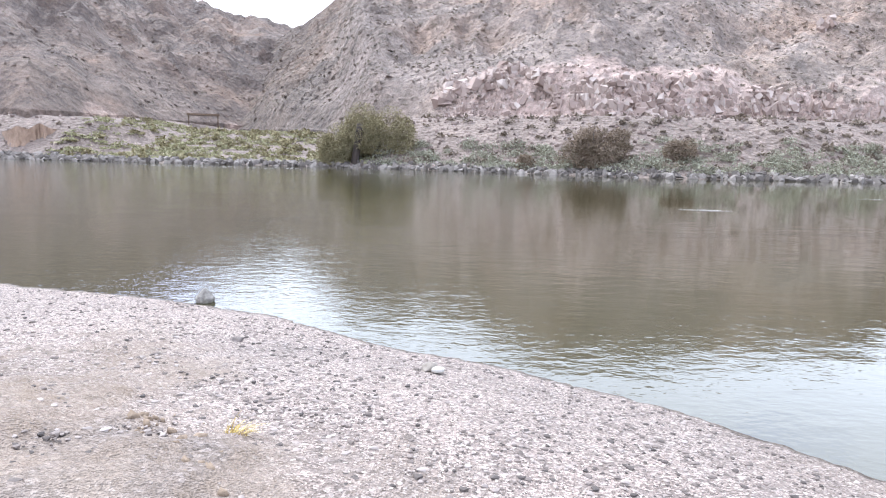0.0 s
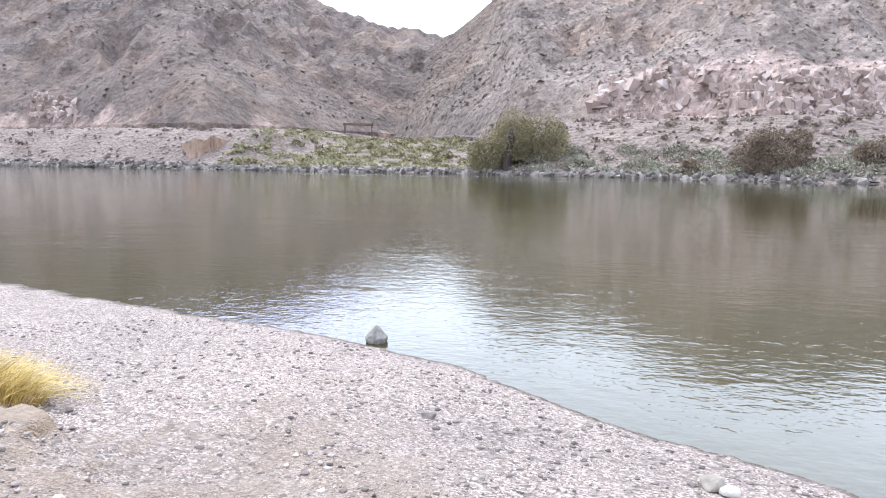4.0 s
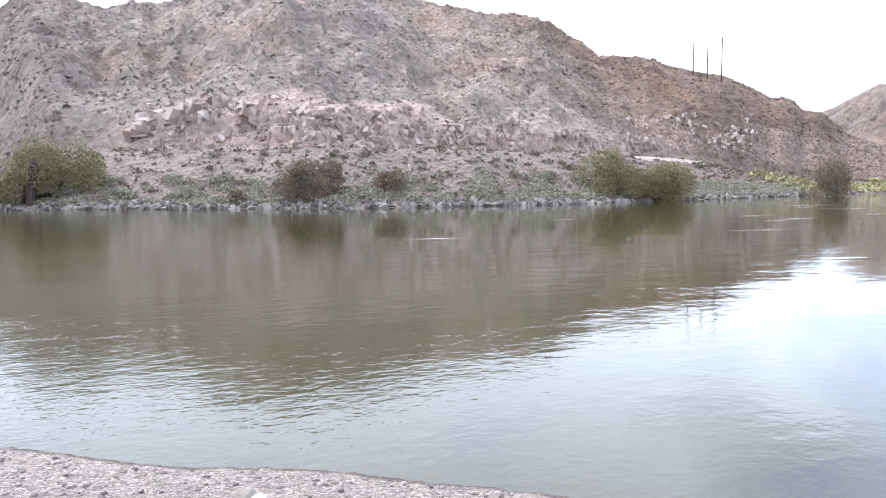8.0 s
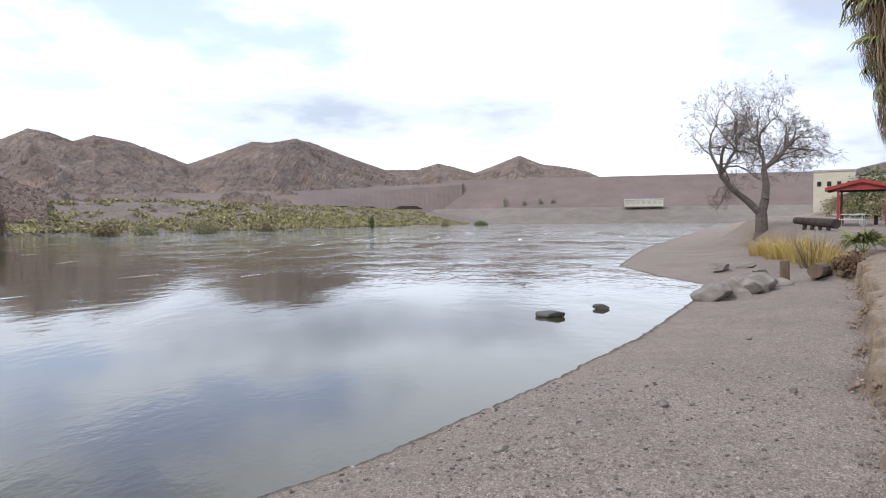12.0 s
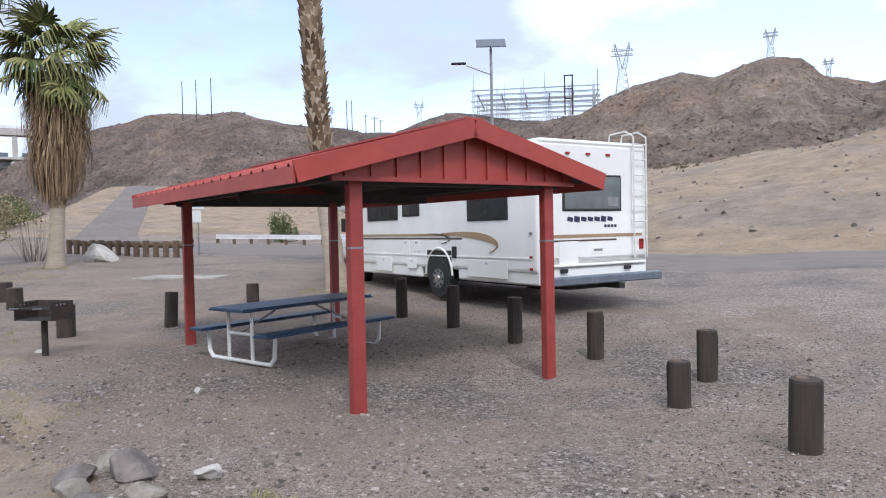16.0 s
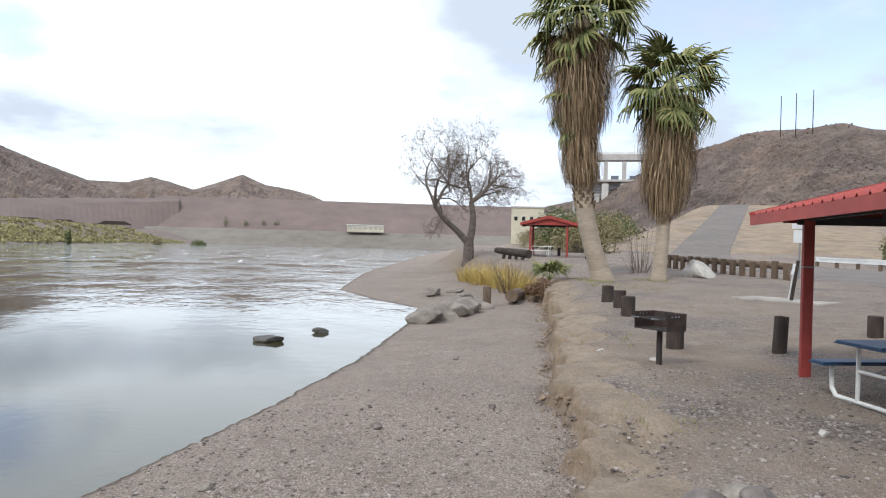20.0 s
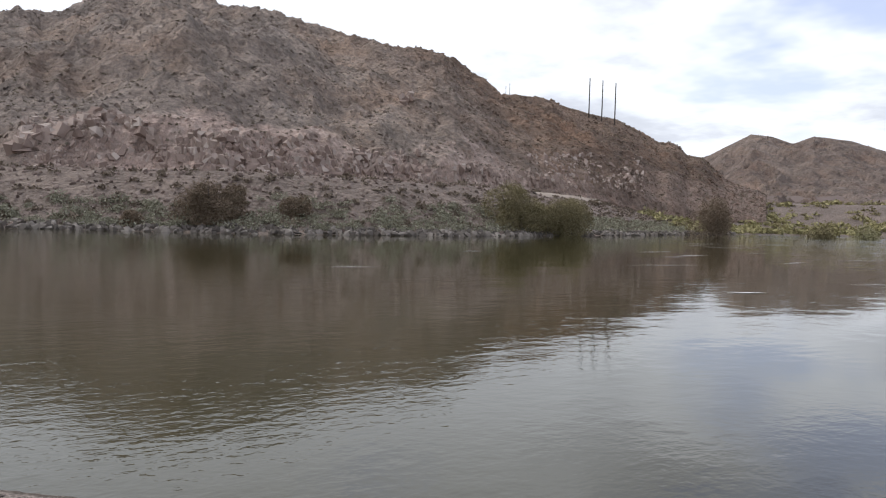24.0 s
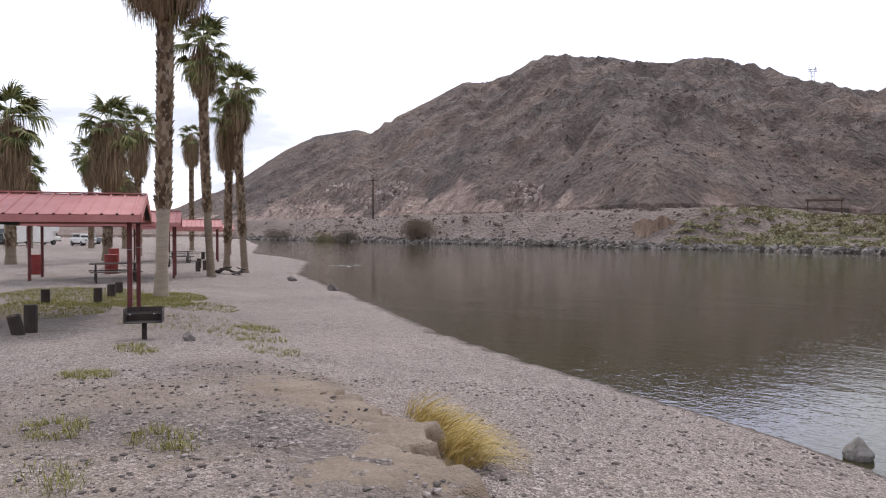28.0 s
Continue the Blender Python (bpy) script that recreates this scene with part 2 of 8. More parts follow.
def mat_tan(k, b):
    v = k.coords(True)
    col = k.ramp(k.noise(v, 0.09, 6), [(0.3, (0.205, 0.15, 0.10)), (0.48, (0.30, 0.222, 0.15)), (0.7, (0.225, 0.18, 0.145))])
    col = k.mix(0.8, col, k.ramp(k.noise(v, 0.55, 8, 0.75), [(0.34, g3(0.6)), (0.66, g3(1.3))]), "MULTIPLY")
    col = k.mix(0.6, col, k.ramp(k.voronoi(v, 2.4), [(0.08, g3(0.55)), (0.3, g3(1.0))]), "MULTIPLY")
    k.link(col, b.inputs["Base Color"])
    k.bump(b, k.noise(v, 1.4, 8, 0.7), 0.9, 0.35)


def mat_rubble(k, b):
    v = k.coords(True)
    col = k.ramp(k.noise(v, 0.12, 6), [(0.3, (0.155, 0.118, 0.097)), (0.55, (0.215, 0.165, 0.138)), (0.75, (0.275, 0.212, 0.172))])
    col = k.mix(0.8, col, k.ramp(k.noise(v, 1.5, 6, 0.7), [(0.3, g3(0.65)), (0.7, g3(1.25))]), "MULTIPLY")
    col = k.mix(0.7, col, k.ramp(k.voronoi(v, 1.6), [(0.1, g3(0.5)), (0.35, g3(1.0))]), "MULTIPLY")
    k.link(col, b.inputs["Base Color"])
    k.bump(b, k.math("ADD", k.noise(v, 1.0, 8, 0.7), k.voronoi(v, 1.5)), 1.0, 0.5)


def mat_hill(lo, mid, hi, pink, zp=13.0, sway=16.0, soft=3.0, most=0.85, east=None, west=None, talus=None):
    """Slope soil with stones; fresh pale rock shows below an uneven line near the height zp."""
    def f(k, b):
        v = k.coords(True)
        base = k.ramp(k.noise(v, 0.02, 9, 0.68), [(0.34, lo), (0.5, mid), (0.66, hi)])
        base = k.mix(0.6, base, k.ramp(k.noise(k.scaled(v, (1, 1, 0.45)), 0.11, 8, 0.72), [(0.36, g3(0.42)), (0.5, g3(0.98)), (0.64, g3(1.5))]), "MULTIPLY")
        # rusty and grey drifts over the slope
        base = k.mix(0.45, base, k.ramp(k.noise(k.scaled(v, (1, 1, 0.6)), 0.035, 7, 0.7), [(0.36, (0.86, 0.90, 0.96)), (0.5, (1, 1, 1)), (0.64, (1.24, 1.02, 0.84))]), "MULTIPLY")
        sp = k.n.new("ShaderNodeSeparateXYZ")
        k.link(v, sp.inputs[0])
        wave = k.math("SUBTRACT", k.noise(k.scaled(v, (1, 1, 0.15)), 0.045, 3), 0.5)
        rag = k.math("SUBTRACT", k.noise(v, 0.30, 5), 0.5)
        zz = k.math("ADD", sp.outputs[2], k.math("ADD", k.math("MULTIPLY", wave, sway), k.math("MULTIPLY", rag, 6.0)))
        if west:
            wx = k.math("DIVIDE", k.math("SUBTRACT", west[0], sp.outputs[0]), west[1])
            zz = k.math("SUBTRACT", zz, k.math("MULTIPLY", k.math("MINIMUM", k.math("MAXIMUM", wx, 0.0), 1.0), west[2]))
        band = k.math("DIVIDE", k.math("SUBTRACT", zp, zz), soft)
        band = k.math("MINIMUM", k.math("MAXIMUM", band, 0.0), most)
        if east:
            # the fresh cut starts past the valley; the rock turns dark brown upstream
            cutx = k.math("DIVIDE", k.math("ADD", sp.outputs[0], 6.0), 12.0)
            band = k.math("MULTIPLY", band, k.math("MINIMUM", k.math("MAXIMUM", cutx, 0.0), 1.0))
            ex = k.math("DIVIDE", k.math("SUBTRACT", k.math("ADD", sp.outputs[0], k.math("MULTIPLY", rag, 60.0)), east[0]), east[1])
            base = k.mix(k.math("MINIMUM", k.math("MAXIMUM", ex, 0.0), 1.0), base, k.mix(1.0, base, east[2], "MULTIPLY"))
            band = k.math("MULTIPLY", band, k.math("SUBTRACT", 1.0, k.math("MULTIPLY", k.math("MINIMUM", k.math("MAXIMUM", ex, 0.0), 1.0), 0.75)))
        if talus:
            # broken dark stone that fills the valley between the two hills
            tx = k.math("DIVIDE", k.math("SUBTRACT", talus[0], k.math("ADD", sp.outputs[0], k.math("MULTIPLY", rag, 70.0))), talus[1])
            tx = k.math("MINIMUM", k.math("MAXIMUM", tx, 0.0), 1.0)
            base = k.mix(tx, base, k.mix(1.0, base, talus[2], "MULTIPLY"))
        streak = k.ramp(k.noise(k.scaled(v, (0.30, 0.30, 0.10)), 1.0, 8, 0.65), [(0.34, tuple(c * 0.62 for c in pink)), (0.5, pink), (0.66, tuple(min(0.62, c * 1.3 + 0.04) for c in pink))])
        col = k.mix(band, base, streak)
        speck = k.ramp(k.voronoi(v, 0.8), [(0.10, (0.74, 0.72, 0.70)), (0.34, (1, 1, 1))])
        col = k.mix(0.5, col, speck, "MULTIPLY")
        fine = k.ramp(k.noise(v, 1.0, 7, 0.78), [(0.34, (0.5, 0.5, 0.5)), (0.5, (1, 1, 1)), (0.66, (1.42, 1.40, 1.37))])
        col = k.mix(0.8, col, fine, "MULTIPLY")
        k.link(col, b.inputs["Base Color"])
        k.bump(b, k.math("ADD", k.noise(v, 0.35, 9, 0.72), k.math("MULTIPLY", k.voronoi(v, 0.7), 0.35)), 1.0, 1.7)
    return f


def mat_water(k, b):
    v = k.coords(True)
    deep = k.ramp(k.noise(v, 0.05, 3), [(0.3, (0.034, 0.030, 0.011)), (0.7, (0.046, 0.040, 0.017))])
    k.link(deep, b.inputs["Base Color"])
    b.inputs["IOR"].default_value = 1.42
    b.inputs["Specular IOR Level"].default_value = 0.66
    tiny = k.noise(k.scaled(v, (7.5, 9.5, 1.0)), 1.0, 2)
    small = k.noise(k.scaled(v, (2.6, 3.8, 1.0)), 1.0, 2)
    mid = k.noise(k.scaled(v, (0.7, 1.1, 1.0)), 1.0, 2)
    big = k.noise(k.scaled(v, (0.14, 0.22, 1.0)), 1.0, 2)
    where = k.ramp(k.noise(k.scaled(v, (0.030, 0.055, 1.0)), 1.0, 6, 0.62), [(0.46, g3(0.10)), (0.57, g3(1.0))])
    sp = k.n.new("ShaderNodeSeparateXYZ")
    k.link(v, sp.inputs[0])
    # livelier riffles in the fast reach upstream
    far = k.math("MINIMUM", k.math("MAXIMUM", k.math("DIVIDE", k.math("SUBTRACT", k.math("SUBTRACT", sp.outputs[0], k.math("MULTIPLY", sp.outputs[1], 0.7)), 16.0), 45.0), 0.0), 1.6)
    where = k.math("MULTIPLY", where, k.math("ADD", 0.55, k.math("MULTIPLY", far, 1.6)))
    calm = k.math("MINIMUM", k.math("MAXIMUM", k.math("DIVIDE", k.math("SUBTRACT", 14.0, sp.outputs[0]), 16.0), 0.22), 1.0)
    fine = k.math("MULTIPLY", calm, k.math("ADD", k.math("MULTIPLY", tiny, 0.13), k.math("MULTIPLY", small, 0.20)))
    h = k.math("ADD", k.math("MULTIPLY", small, 0.25), k.math("ADD", k.math("MULTIPLY", mid, 0.5), k.math("MULTIPLY", big, 0.7)))
    # broken patches of chop and calm a few metres across in the fast reach
    chop = k.ramp(k.noise(k.scaled(v, (0.10, 0.17, 1.0)), 1.0, 5, 0.6), [(0.47, g3(0.0)), (0.56, g3(1.0))])
    wave = k.math("ADD", k.noise(k.scaled(v, (0.55, 0.8, 1.0)), 1.0, 3), k.math("MULTIPLY", k.noise(k.scaled(v, (1.6, 2.2, 1.0)), 1.0, 2), 0.5))
    rush = k.math("MULTIPLY", k.math("MULTIPLY", wave, chop), k.math("MULTIPLY", far, 3.2))
    # long swells that still read far off
    swell = k.noise(k.scaled(v, (0.10, 0.19, 1.0)), 1.0, 4, 0.6)
    rush = k.math("ADD", rush, k.math("MULTIPLY", swell, k.math("MULTIPLY", far, 4.5)))
    k.bump(b, k.math("ADD", k.math("ADD", fine, rush), k.math("MULTIPLY", h, where)), 0.5, 0.055)


def mat_plain(c1, c2, scale=6.0, bump=0.15, dist=0.01, stretch=(1, 1, 1)):
    """Two tones of one surface, with grain."""
    def f(k, b):
        v = k.scaled(k.coords(), stretch)
        a = k.ramp(k.noise(v, scale, 6, 0.65), [(0.3, c1), (0.7, c2)])
        col = k.mix(0.35, a, k.ramp(k.noise(v, scale * 0.17, 3), [(0.35, g3(0.6)), (0.65, g3(1.1))]), "MULTIPLY")
        k.link(col, b.inputs["Base Color"])
        k.bump(b, k.noise(v, scale * 3, 5), bump, dist)
    return f


def mat_leaf(c1, c2, c3):
    def f(k, b):
        k.link(k.ramp(k.island(), [(0.0, c1), (0.5, c2), (1.0, c3)]), b.inputs["Base Color"])
        b.inputs["Specular IOR Level"].default_value = 0.25
    return f


def mat_edge(k, b):
    """Bare sandy earth of the eroded edge, dark where it stands steep."""
    v = k.coords(True)
    col = k.ramp(k.noise(v, 2.2, 7, 0.65), [(0.3, (0.185, 0.138, 0.098)), (0.7, (0.30, 0.232, 0.170))])
    col = k.mix(0.7, col, k.ramp(k.noise(v, 30, 4), [(0.35, g3(0.7)), (0.65, g3(1.15))]), "MULTIPLY")
    geo = k.n.new("ShaderNodeNewGeometry")
    sn = k.n.new("ShaderNodeSeparateXYZ")
    k.link(geo.outputs["Normal"], sn.inputs[0])
    soil = k.ramp(k.noise(v, 6, 6), [(0.3, (0.15, 0.105, 0.07)), (0.7, (0.28, 0.205, 0.14))])
    col = k.mix(k.ramp(sn.outputs[2], [(0.45, g3(1)), (0.85, g3(0))]), col, soil)
    k.link(col, b.inputs["Base Color"])
    k.bump(b, k.math("ADD", k.noise(v, 9, 8, 0.7), k.math("MULTIPLY", k.noise(v, 45, 4), 0.4)), 0.8, 0.05)


M = {}
M["edge_soil"] = material("bare_sandy_earth", mat_edge, 0.95)
M["gravel"] = material("gravel_and_sand", mat_gravel, 0.95)
M["tan_dirt"] = material("tan_bank_dirt", mat_tan, 0.95)
M["rubble_ground"] = material("pinkish_rubble_slope", mat_rubble, 0.95)
M["hill"] = material("desert_hill", mat_hill((0.20, 0.155, 0.13), (0.285, 0.226, 0.19), (0.36, 0.292, 0.245), (0.47, 0.345, 0.295), 15.0, 30, 2.5, 0.9, (45.0, 70.0, (0.60, 0.50, 0.43)), None, (-2.0, 42.0, (0.48, 0.455, 0.435))), 0.95)
M["hill_dark"] = material("dark_hill", mat_hill((0.085, 0.064, 0.056), (0.145, 0.108, 0.09), (0.205, 0.153, 0.122), (0.40, 0.29, 0.235), 7.5, 34, 3.0, 0.8, None, (-95.0, 25.0, 5.0)), 0.95)
M["hill_brown"] = material("brown_hill", mat_hill((0.11, 0.08, 0.065), (0.16, 0.12, 0.095), (0.23, 0.18, 0.14), (0.27, 0.20, 0.15), 8, 20, 8), 0.95)
M["hill_far"] = material("far_hill", mat_hill((0.115, 0.082, 0.068), (0.16, 0.118, 0.096), (0.21, 0.158, 0.128), (0.26, 0.19, 0.155), 20, 30, 30), 0.95)
M["water"] = material("river_water", mat_water, 0.04)
M["dam"] = material("dam_face", mat_plain((0.135, 0.097, 0.085), (0.18, 0.13, 0.112), 0.05, 0.2, 0.3), 0.95)
M["apron"] = material("pale_gravel_apron", mat_plain((0.145, 0.122, 0.10), (0.205, 0.176, 0.148), 0.08, 0.2, 0.2), 0.95)
M["red"] = material("red_painted_steel", mat_plain((0.30, 0.035, 0.025), (0.38, 0.055, 0.04), 3.0, 0.05, 0.004), 0.5)
M["red_dark"] = material("dark_red_painted_post", mat_plain((0.24, 0.03, 0.025), (0.33, 0.05, 0.04), 5.0, 0.1, 0.004), 0.55)
# near-black tone for the underside sheets and beams of the shelters
M["under"] = material("dark_roof_underside", mat_plain((0.03, 0.028, 0.028), (0.06, 0.05, 0.05), 3.0), 0.8)
M["asphalt"] = material("worn_asphalt", mat_plain((0.125, 0.103, 0.09), (0.185, 0.153, 0.132), 1.2, 0.4, 0.01), 0.9)
M["rv_white"] = material("white_fibreglass", mat_plain((0.76, 0.75, 0.71), (0.84, 0.83, 0.80), 1.5, 0.02, 0.002), 0.35)
M["glass"] = material("dark_window_glass", lambda k, b: k.link(k.ramp(k.noise(k.coords(), 2.0, 3), [(0.3, (0.012, 0.014, 0.018)), (0.7, (0.03, 0.035, 0.04))]), b.inputs["Base Color"]), 0.08)
M["black"] = material("black_rubber", mat_plain((0.012, 0.012, 0.012), (0.03, 0.03, 0.03), 8), 0.8)
M["trunk"] = material("palm_trunk_bark", mat_plain((0.16, 0.115, 0.08), (0.30, 0.23, 0.165), 5, 0.8, 0.03, (1, 1, 4)), 0.95)
M["trunk_pale"] = material("smooth_pale_palm_trunk", mat_plain((0.30, 0.24, 0.18), (0.42, 0.35, 0.27), 3, 0.5, 0.02, (1, 1, 5)), 0.95)
M["skirt"] = material("dead_palm_fronds", mat_leaf((0.13, 0.085, 0.05), (0.24, 0.165, 0.095), (0.36, 0.26, 0.16)), 0.9)
M["palm_leaf"] = material("green_palm_leaf", mat_leaf((0.07, 0.095, 0.03), (0.165, 0.18, 0.065), (0.36, 0.33, 0.14)), 0.6)
M["bollard"] = material("creosoted_wood_post", mat_plain((0.022, 0.016, 0.013), (0.07, 0.05, 0.04), 6, 0.5, 0.01, (1, 1, 0.2)), 0.9)
M["rock"] = material("grey_boulder", mat_plain((0.15, 0.125, 0.105), (0.34, 0.30, 0.25), 4, 0.7, 0.03), 0.95)
M["rock_dark"] = material("dark_wet_rock", mat_plain((0.035, 0.033, 0.03), (0.11, 0.10, 0.085), 4, 0.7, 0.03), 0.6)

# ---- the land ----
SHORE = [(-400, 190), (-120, 62), (-74, 38), (-60, 34.5), (-50, 31), (-35.4, 21.56), (-22.9, 16.47), (-12.9, 12.19), (-8.5, 10.82), (-4.3, 9.64), (-2.2, 8.71), (-0.4, 7.25), (0.9, 6.63), (2.5, 5.43), (4.2, 3.49), (6.1, 2.04), (9.9, 0.03), (14.3, -2.03), (20.8, -4.55), (25.5, -6.3), (29.8, -5.3), (36.8, -4.5), (57, -9), (66, -11.5), (119, -27), (163, -40), (380, -108), (640, -190)]
SCARP = [(-400, 165), (-120, 50), (-60, 28), (-40, 19), (-28, 13.3), (-19, 9.8), (-12.2, 7.6), (-9.8, 6.5), (-7.4, 5.9), (-5.4, 5.5), (-4.9, 4.9), (-4.1, 4.65), (-2.6, 3.6), (-1.2, 2.75), (-0.6, 2.2), (0.5, 1.2), (1.3, -0.1), (2.4, -1.35), (3.8, -2.15), (5.4, -2.9), (9.4, -4.5), (14.8, -6.9), (20.4, -9.3), (25, -11), (33, -13), (45, -14.5), (70, -20), (120, -36), (640, -215)]
FAR = [(-400, 118), (-205, 110), (-131, 106), (-81, 101), (-60, 97), (-35, 94), (-18, 91), (3, 83), (18, 75), (41, 74), (57, 78), (87, 88), (110, 97), (140, 108), (168, 102), (190, 76), (260, 62), (420, 40), (560, 30), (640, 20)]
FOOT = [(-400, -110), (-60, -36), (-3, -31), (6, -32), (25, -43), (44, -62), (80, -80), (110, -84), (140, -76), (200, -84), (300, -110), (640, -220)]


def side(px, py, line, sign):
    """Signed distance from a line of points that runs towards +x; positive on the side of sign (+1: +y)."""
    best = np.full(px.shape, 1e9)
    for (ax, ay), (bx, by) in zip(line, line[1:]):
        dx, dy = bx - ax, by - ay
        u = np.clip(((px - ax) * dx + (py - ay) * dy) / (dx * dx + dy * dy), 0, 1)
        best = np.minimum(best, np.hypot(px - ax - u * dx, py - ay - u * dy))
    ly = np.interp(px, [p[0] for p in line], [p[1] for p in line])
    return best * np.where((py - ly) * sign > 0, 1.0, -1.0)


def plateau(x, y):
    return np.interp(x, [-60, -30, -17, -12, -8, -3, 2, 8, 20, 36, 55, 90, 200], [0.40, 0.34, 0.30, 0.42, 0.68, 0.86, 0.61, 0.68, 0.85, 1.1, 1.55, 1.9, 2.5]) + 0.05 * np.clip(-7.5 - y, 0, 11) * sstep(x, -12, 0)


def ground_z(x, y, close=False):
    """Height of the ground; close adds the crumbled detail of the eroded edge."""
    x, y = np.asarray(x, float), np.asarray(y, float)
    s = side(x, y, SHORE, -1)
    q = side(x + 0.42 * fbm(x * 0.9, y * 0.9, 5, 4), y + 0.42 * fbm(x * 0.9 + 9, y * 0.9, 6, 4), SCARP, -1)
    if close:
        q = q + 0.17 * fbm(x * 2.7, y * 2.7, 15, 3) + 0.07 * ridged(x * 6.5, y * 6.5, 16, 3)
    f = side(x, y, FAR, 1)
    b = side(x, y, FOOT, -1)
    near = np.hypot(x, y)
    beach = np.minimum(np.interp(x, [-14, -6, -3.5, 8, 14], [0.04, 0.085, 0.15, 0.17, 0.09]) * s, np.interp(x, [-14, -6, 0, 2.5, 24, 32], [0.22, 0.42, 0.42, 0.25, 0.28, 0.5]) + 0.004 * s)
    top = plateau(x, y) + 0.05 * fbm(x * 0.5, y * 0.5, 11, 3)
    w = np.interp(x, [-12, -7.5, -4.6, -3.6, 1.0, 2.4, 30, 60], [1.6, 0.2, 0.2, 0.9, 0.9, 0.26, 0.26, 1.5])
    if close:
        w = np.where(w < 0.5, w * 0.42, w)
        cliff = np.clip(sstep(x, 1.2, 2.8) + 0.45 * sstep(x, -3.6, -4.8), 0, 1)
        # rounded blocks of earth parted by cracks along the lip
        block = sstep(ridged(x * 0.95 + 0.5 * fbm(x * 2, y * 2, 19, 2), y * 0.95, 20, 2), 0.45, 0.95)
        top = top + (0.07 * fbm(x * 1.7, y * 1.7, 17, 3) + 0.025 * fbm(x * 8, y * 8, 18, 2) - 0.13 * block + 0.05) * sstep(q, 1.0, 0.2) * cliff
        beach = beach - 0.06 * sstep(q, -0.45, -0.12) * cliff
    z = beach + (np.maximum(top, beach) - beach) * (0.68 * sstep(q / w, -0.9, 0.6) + 0.32 * sstep(q, 0.0, 1.1))
    z = z + 0.03 * fbm(x * 1.4, y * 1.4, 21, 3) * sstep(s, 0.4, 2.0) + 0.012 * fbm(x * 5, y * 5, 22, 2) * (near < 40)
    # a shallow gully that runs into the scarp
    gl = np.interp(y, [-6, -5.26, -4.66, -3.64, -2.9], [5.85, 5.95, 6.02, 6.0, 5.5]) + 0.12 * fbm(y * 2.0, x * 0.3, 23, 2)
    z = z - 0.11 * sstep(gl - x, -0.35, 0.25) * sstep(gl - x, 1.6, 0.3) * sstep(y, -6.2, -4.6) * sstep(q, -0.1, 0.2)
    # tan bank behind the road
    rise = np.where(b > 0, np.minimum(np.interp(x, [-40, 0, 30, 60, 120], [0.24, 0.24, 0.2, 0.16, 0.14]) * b, np.interp(x, [-10, 10, 40, 120], [7.4, 7.0, 7.5, 9.5]) + 0.02 * b), 0.0) * (1 + 0.10 * fbm(x * 0.05, y * 0.05, 31, 4))
    z = z + np.maximum(rise, 0) + np.where(b > 2, 0.35 * ridged(x * 0.12, y * 0.12, 33, 4) * sstep(b, 2, 12), 0)
    # the ramp that climbs towards the dam
    ru = ((x - 50) * 60 - (y + 35) * 51) / 6201.0
    rs = ((x - 50) * 51 + (y + 35) * 60) / 78.75
    ramp = 2.0 + 9.5 * np.clip(ru, 0, 1.0) ** 1.1
    z = z + np.maximum(ramp - z, 0) * np.where(rs > 0, sstep(rs, 20, 4), sstep(-rs, 75, 4)) * sstep(ru, 0.0, 0.15)
    # river bed and the far bank
    bed = -np.minimum(1.6, 0.10 * np.minimum(np.maximum(-s, 0), np.maximum(-f, 0)))
    hb = np.interp(x, [-400, -75, -62, -52, -22, -12, 100, 130, 200, 400], [6.5, 6.5, 6.2, 4.8, 4.8, 7.0, 7.0, 6.0, 8.5, 8.5])
    wb = np.interp(x, [-75, -58, -50, -22, -12, 60, 120, 200], [13, 15, 40, 40, 20, 18, 30, 45])
    fz = 0.25 + hb * sstep(f / wb, 0.0, 1.0) + np.maximum(f - wb, 0) * 0.03 + 0.35 * ridged(x * 0.25, y * 0.25, 41, 4) * sstep(f, 0.5, 5)
    z = np.where(s < 0, np.where(f > 0, fz * sstep(f, -0.5, 1.5), bed), z)
    return z


def gz(x, y):
    return float(ground_z(np.array([x]), np.array([y]))[0])


def graded(lo, hi, step, reach, grow=1.09, most=1e9, until=0):
    """Coordinates that are even from lo to hi and then spread out; no step is over most as far as until."""
    out, d, p = [], step, 0.0
    while p < reach:
        d = d * grow if p > until else min(d * grow, most)
        p += d
        out.append(p)
    out = np.array(out)
    return np.concatenate([lo - out[::-1], np.arange(lo, hi + step / 2, step), hi + out])


def grid_faces(nx, ny):
    i, j = np.meshgrid(np.arange(nx - 1), np.arange(ny - 1), indexing="ij")
    a = (i * ny + j).ravel()
    return np.stack([a, a + ny, a + ny + 1, a + 1], 1)


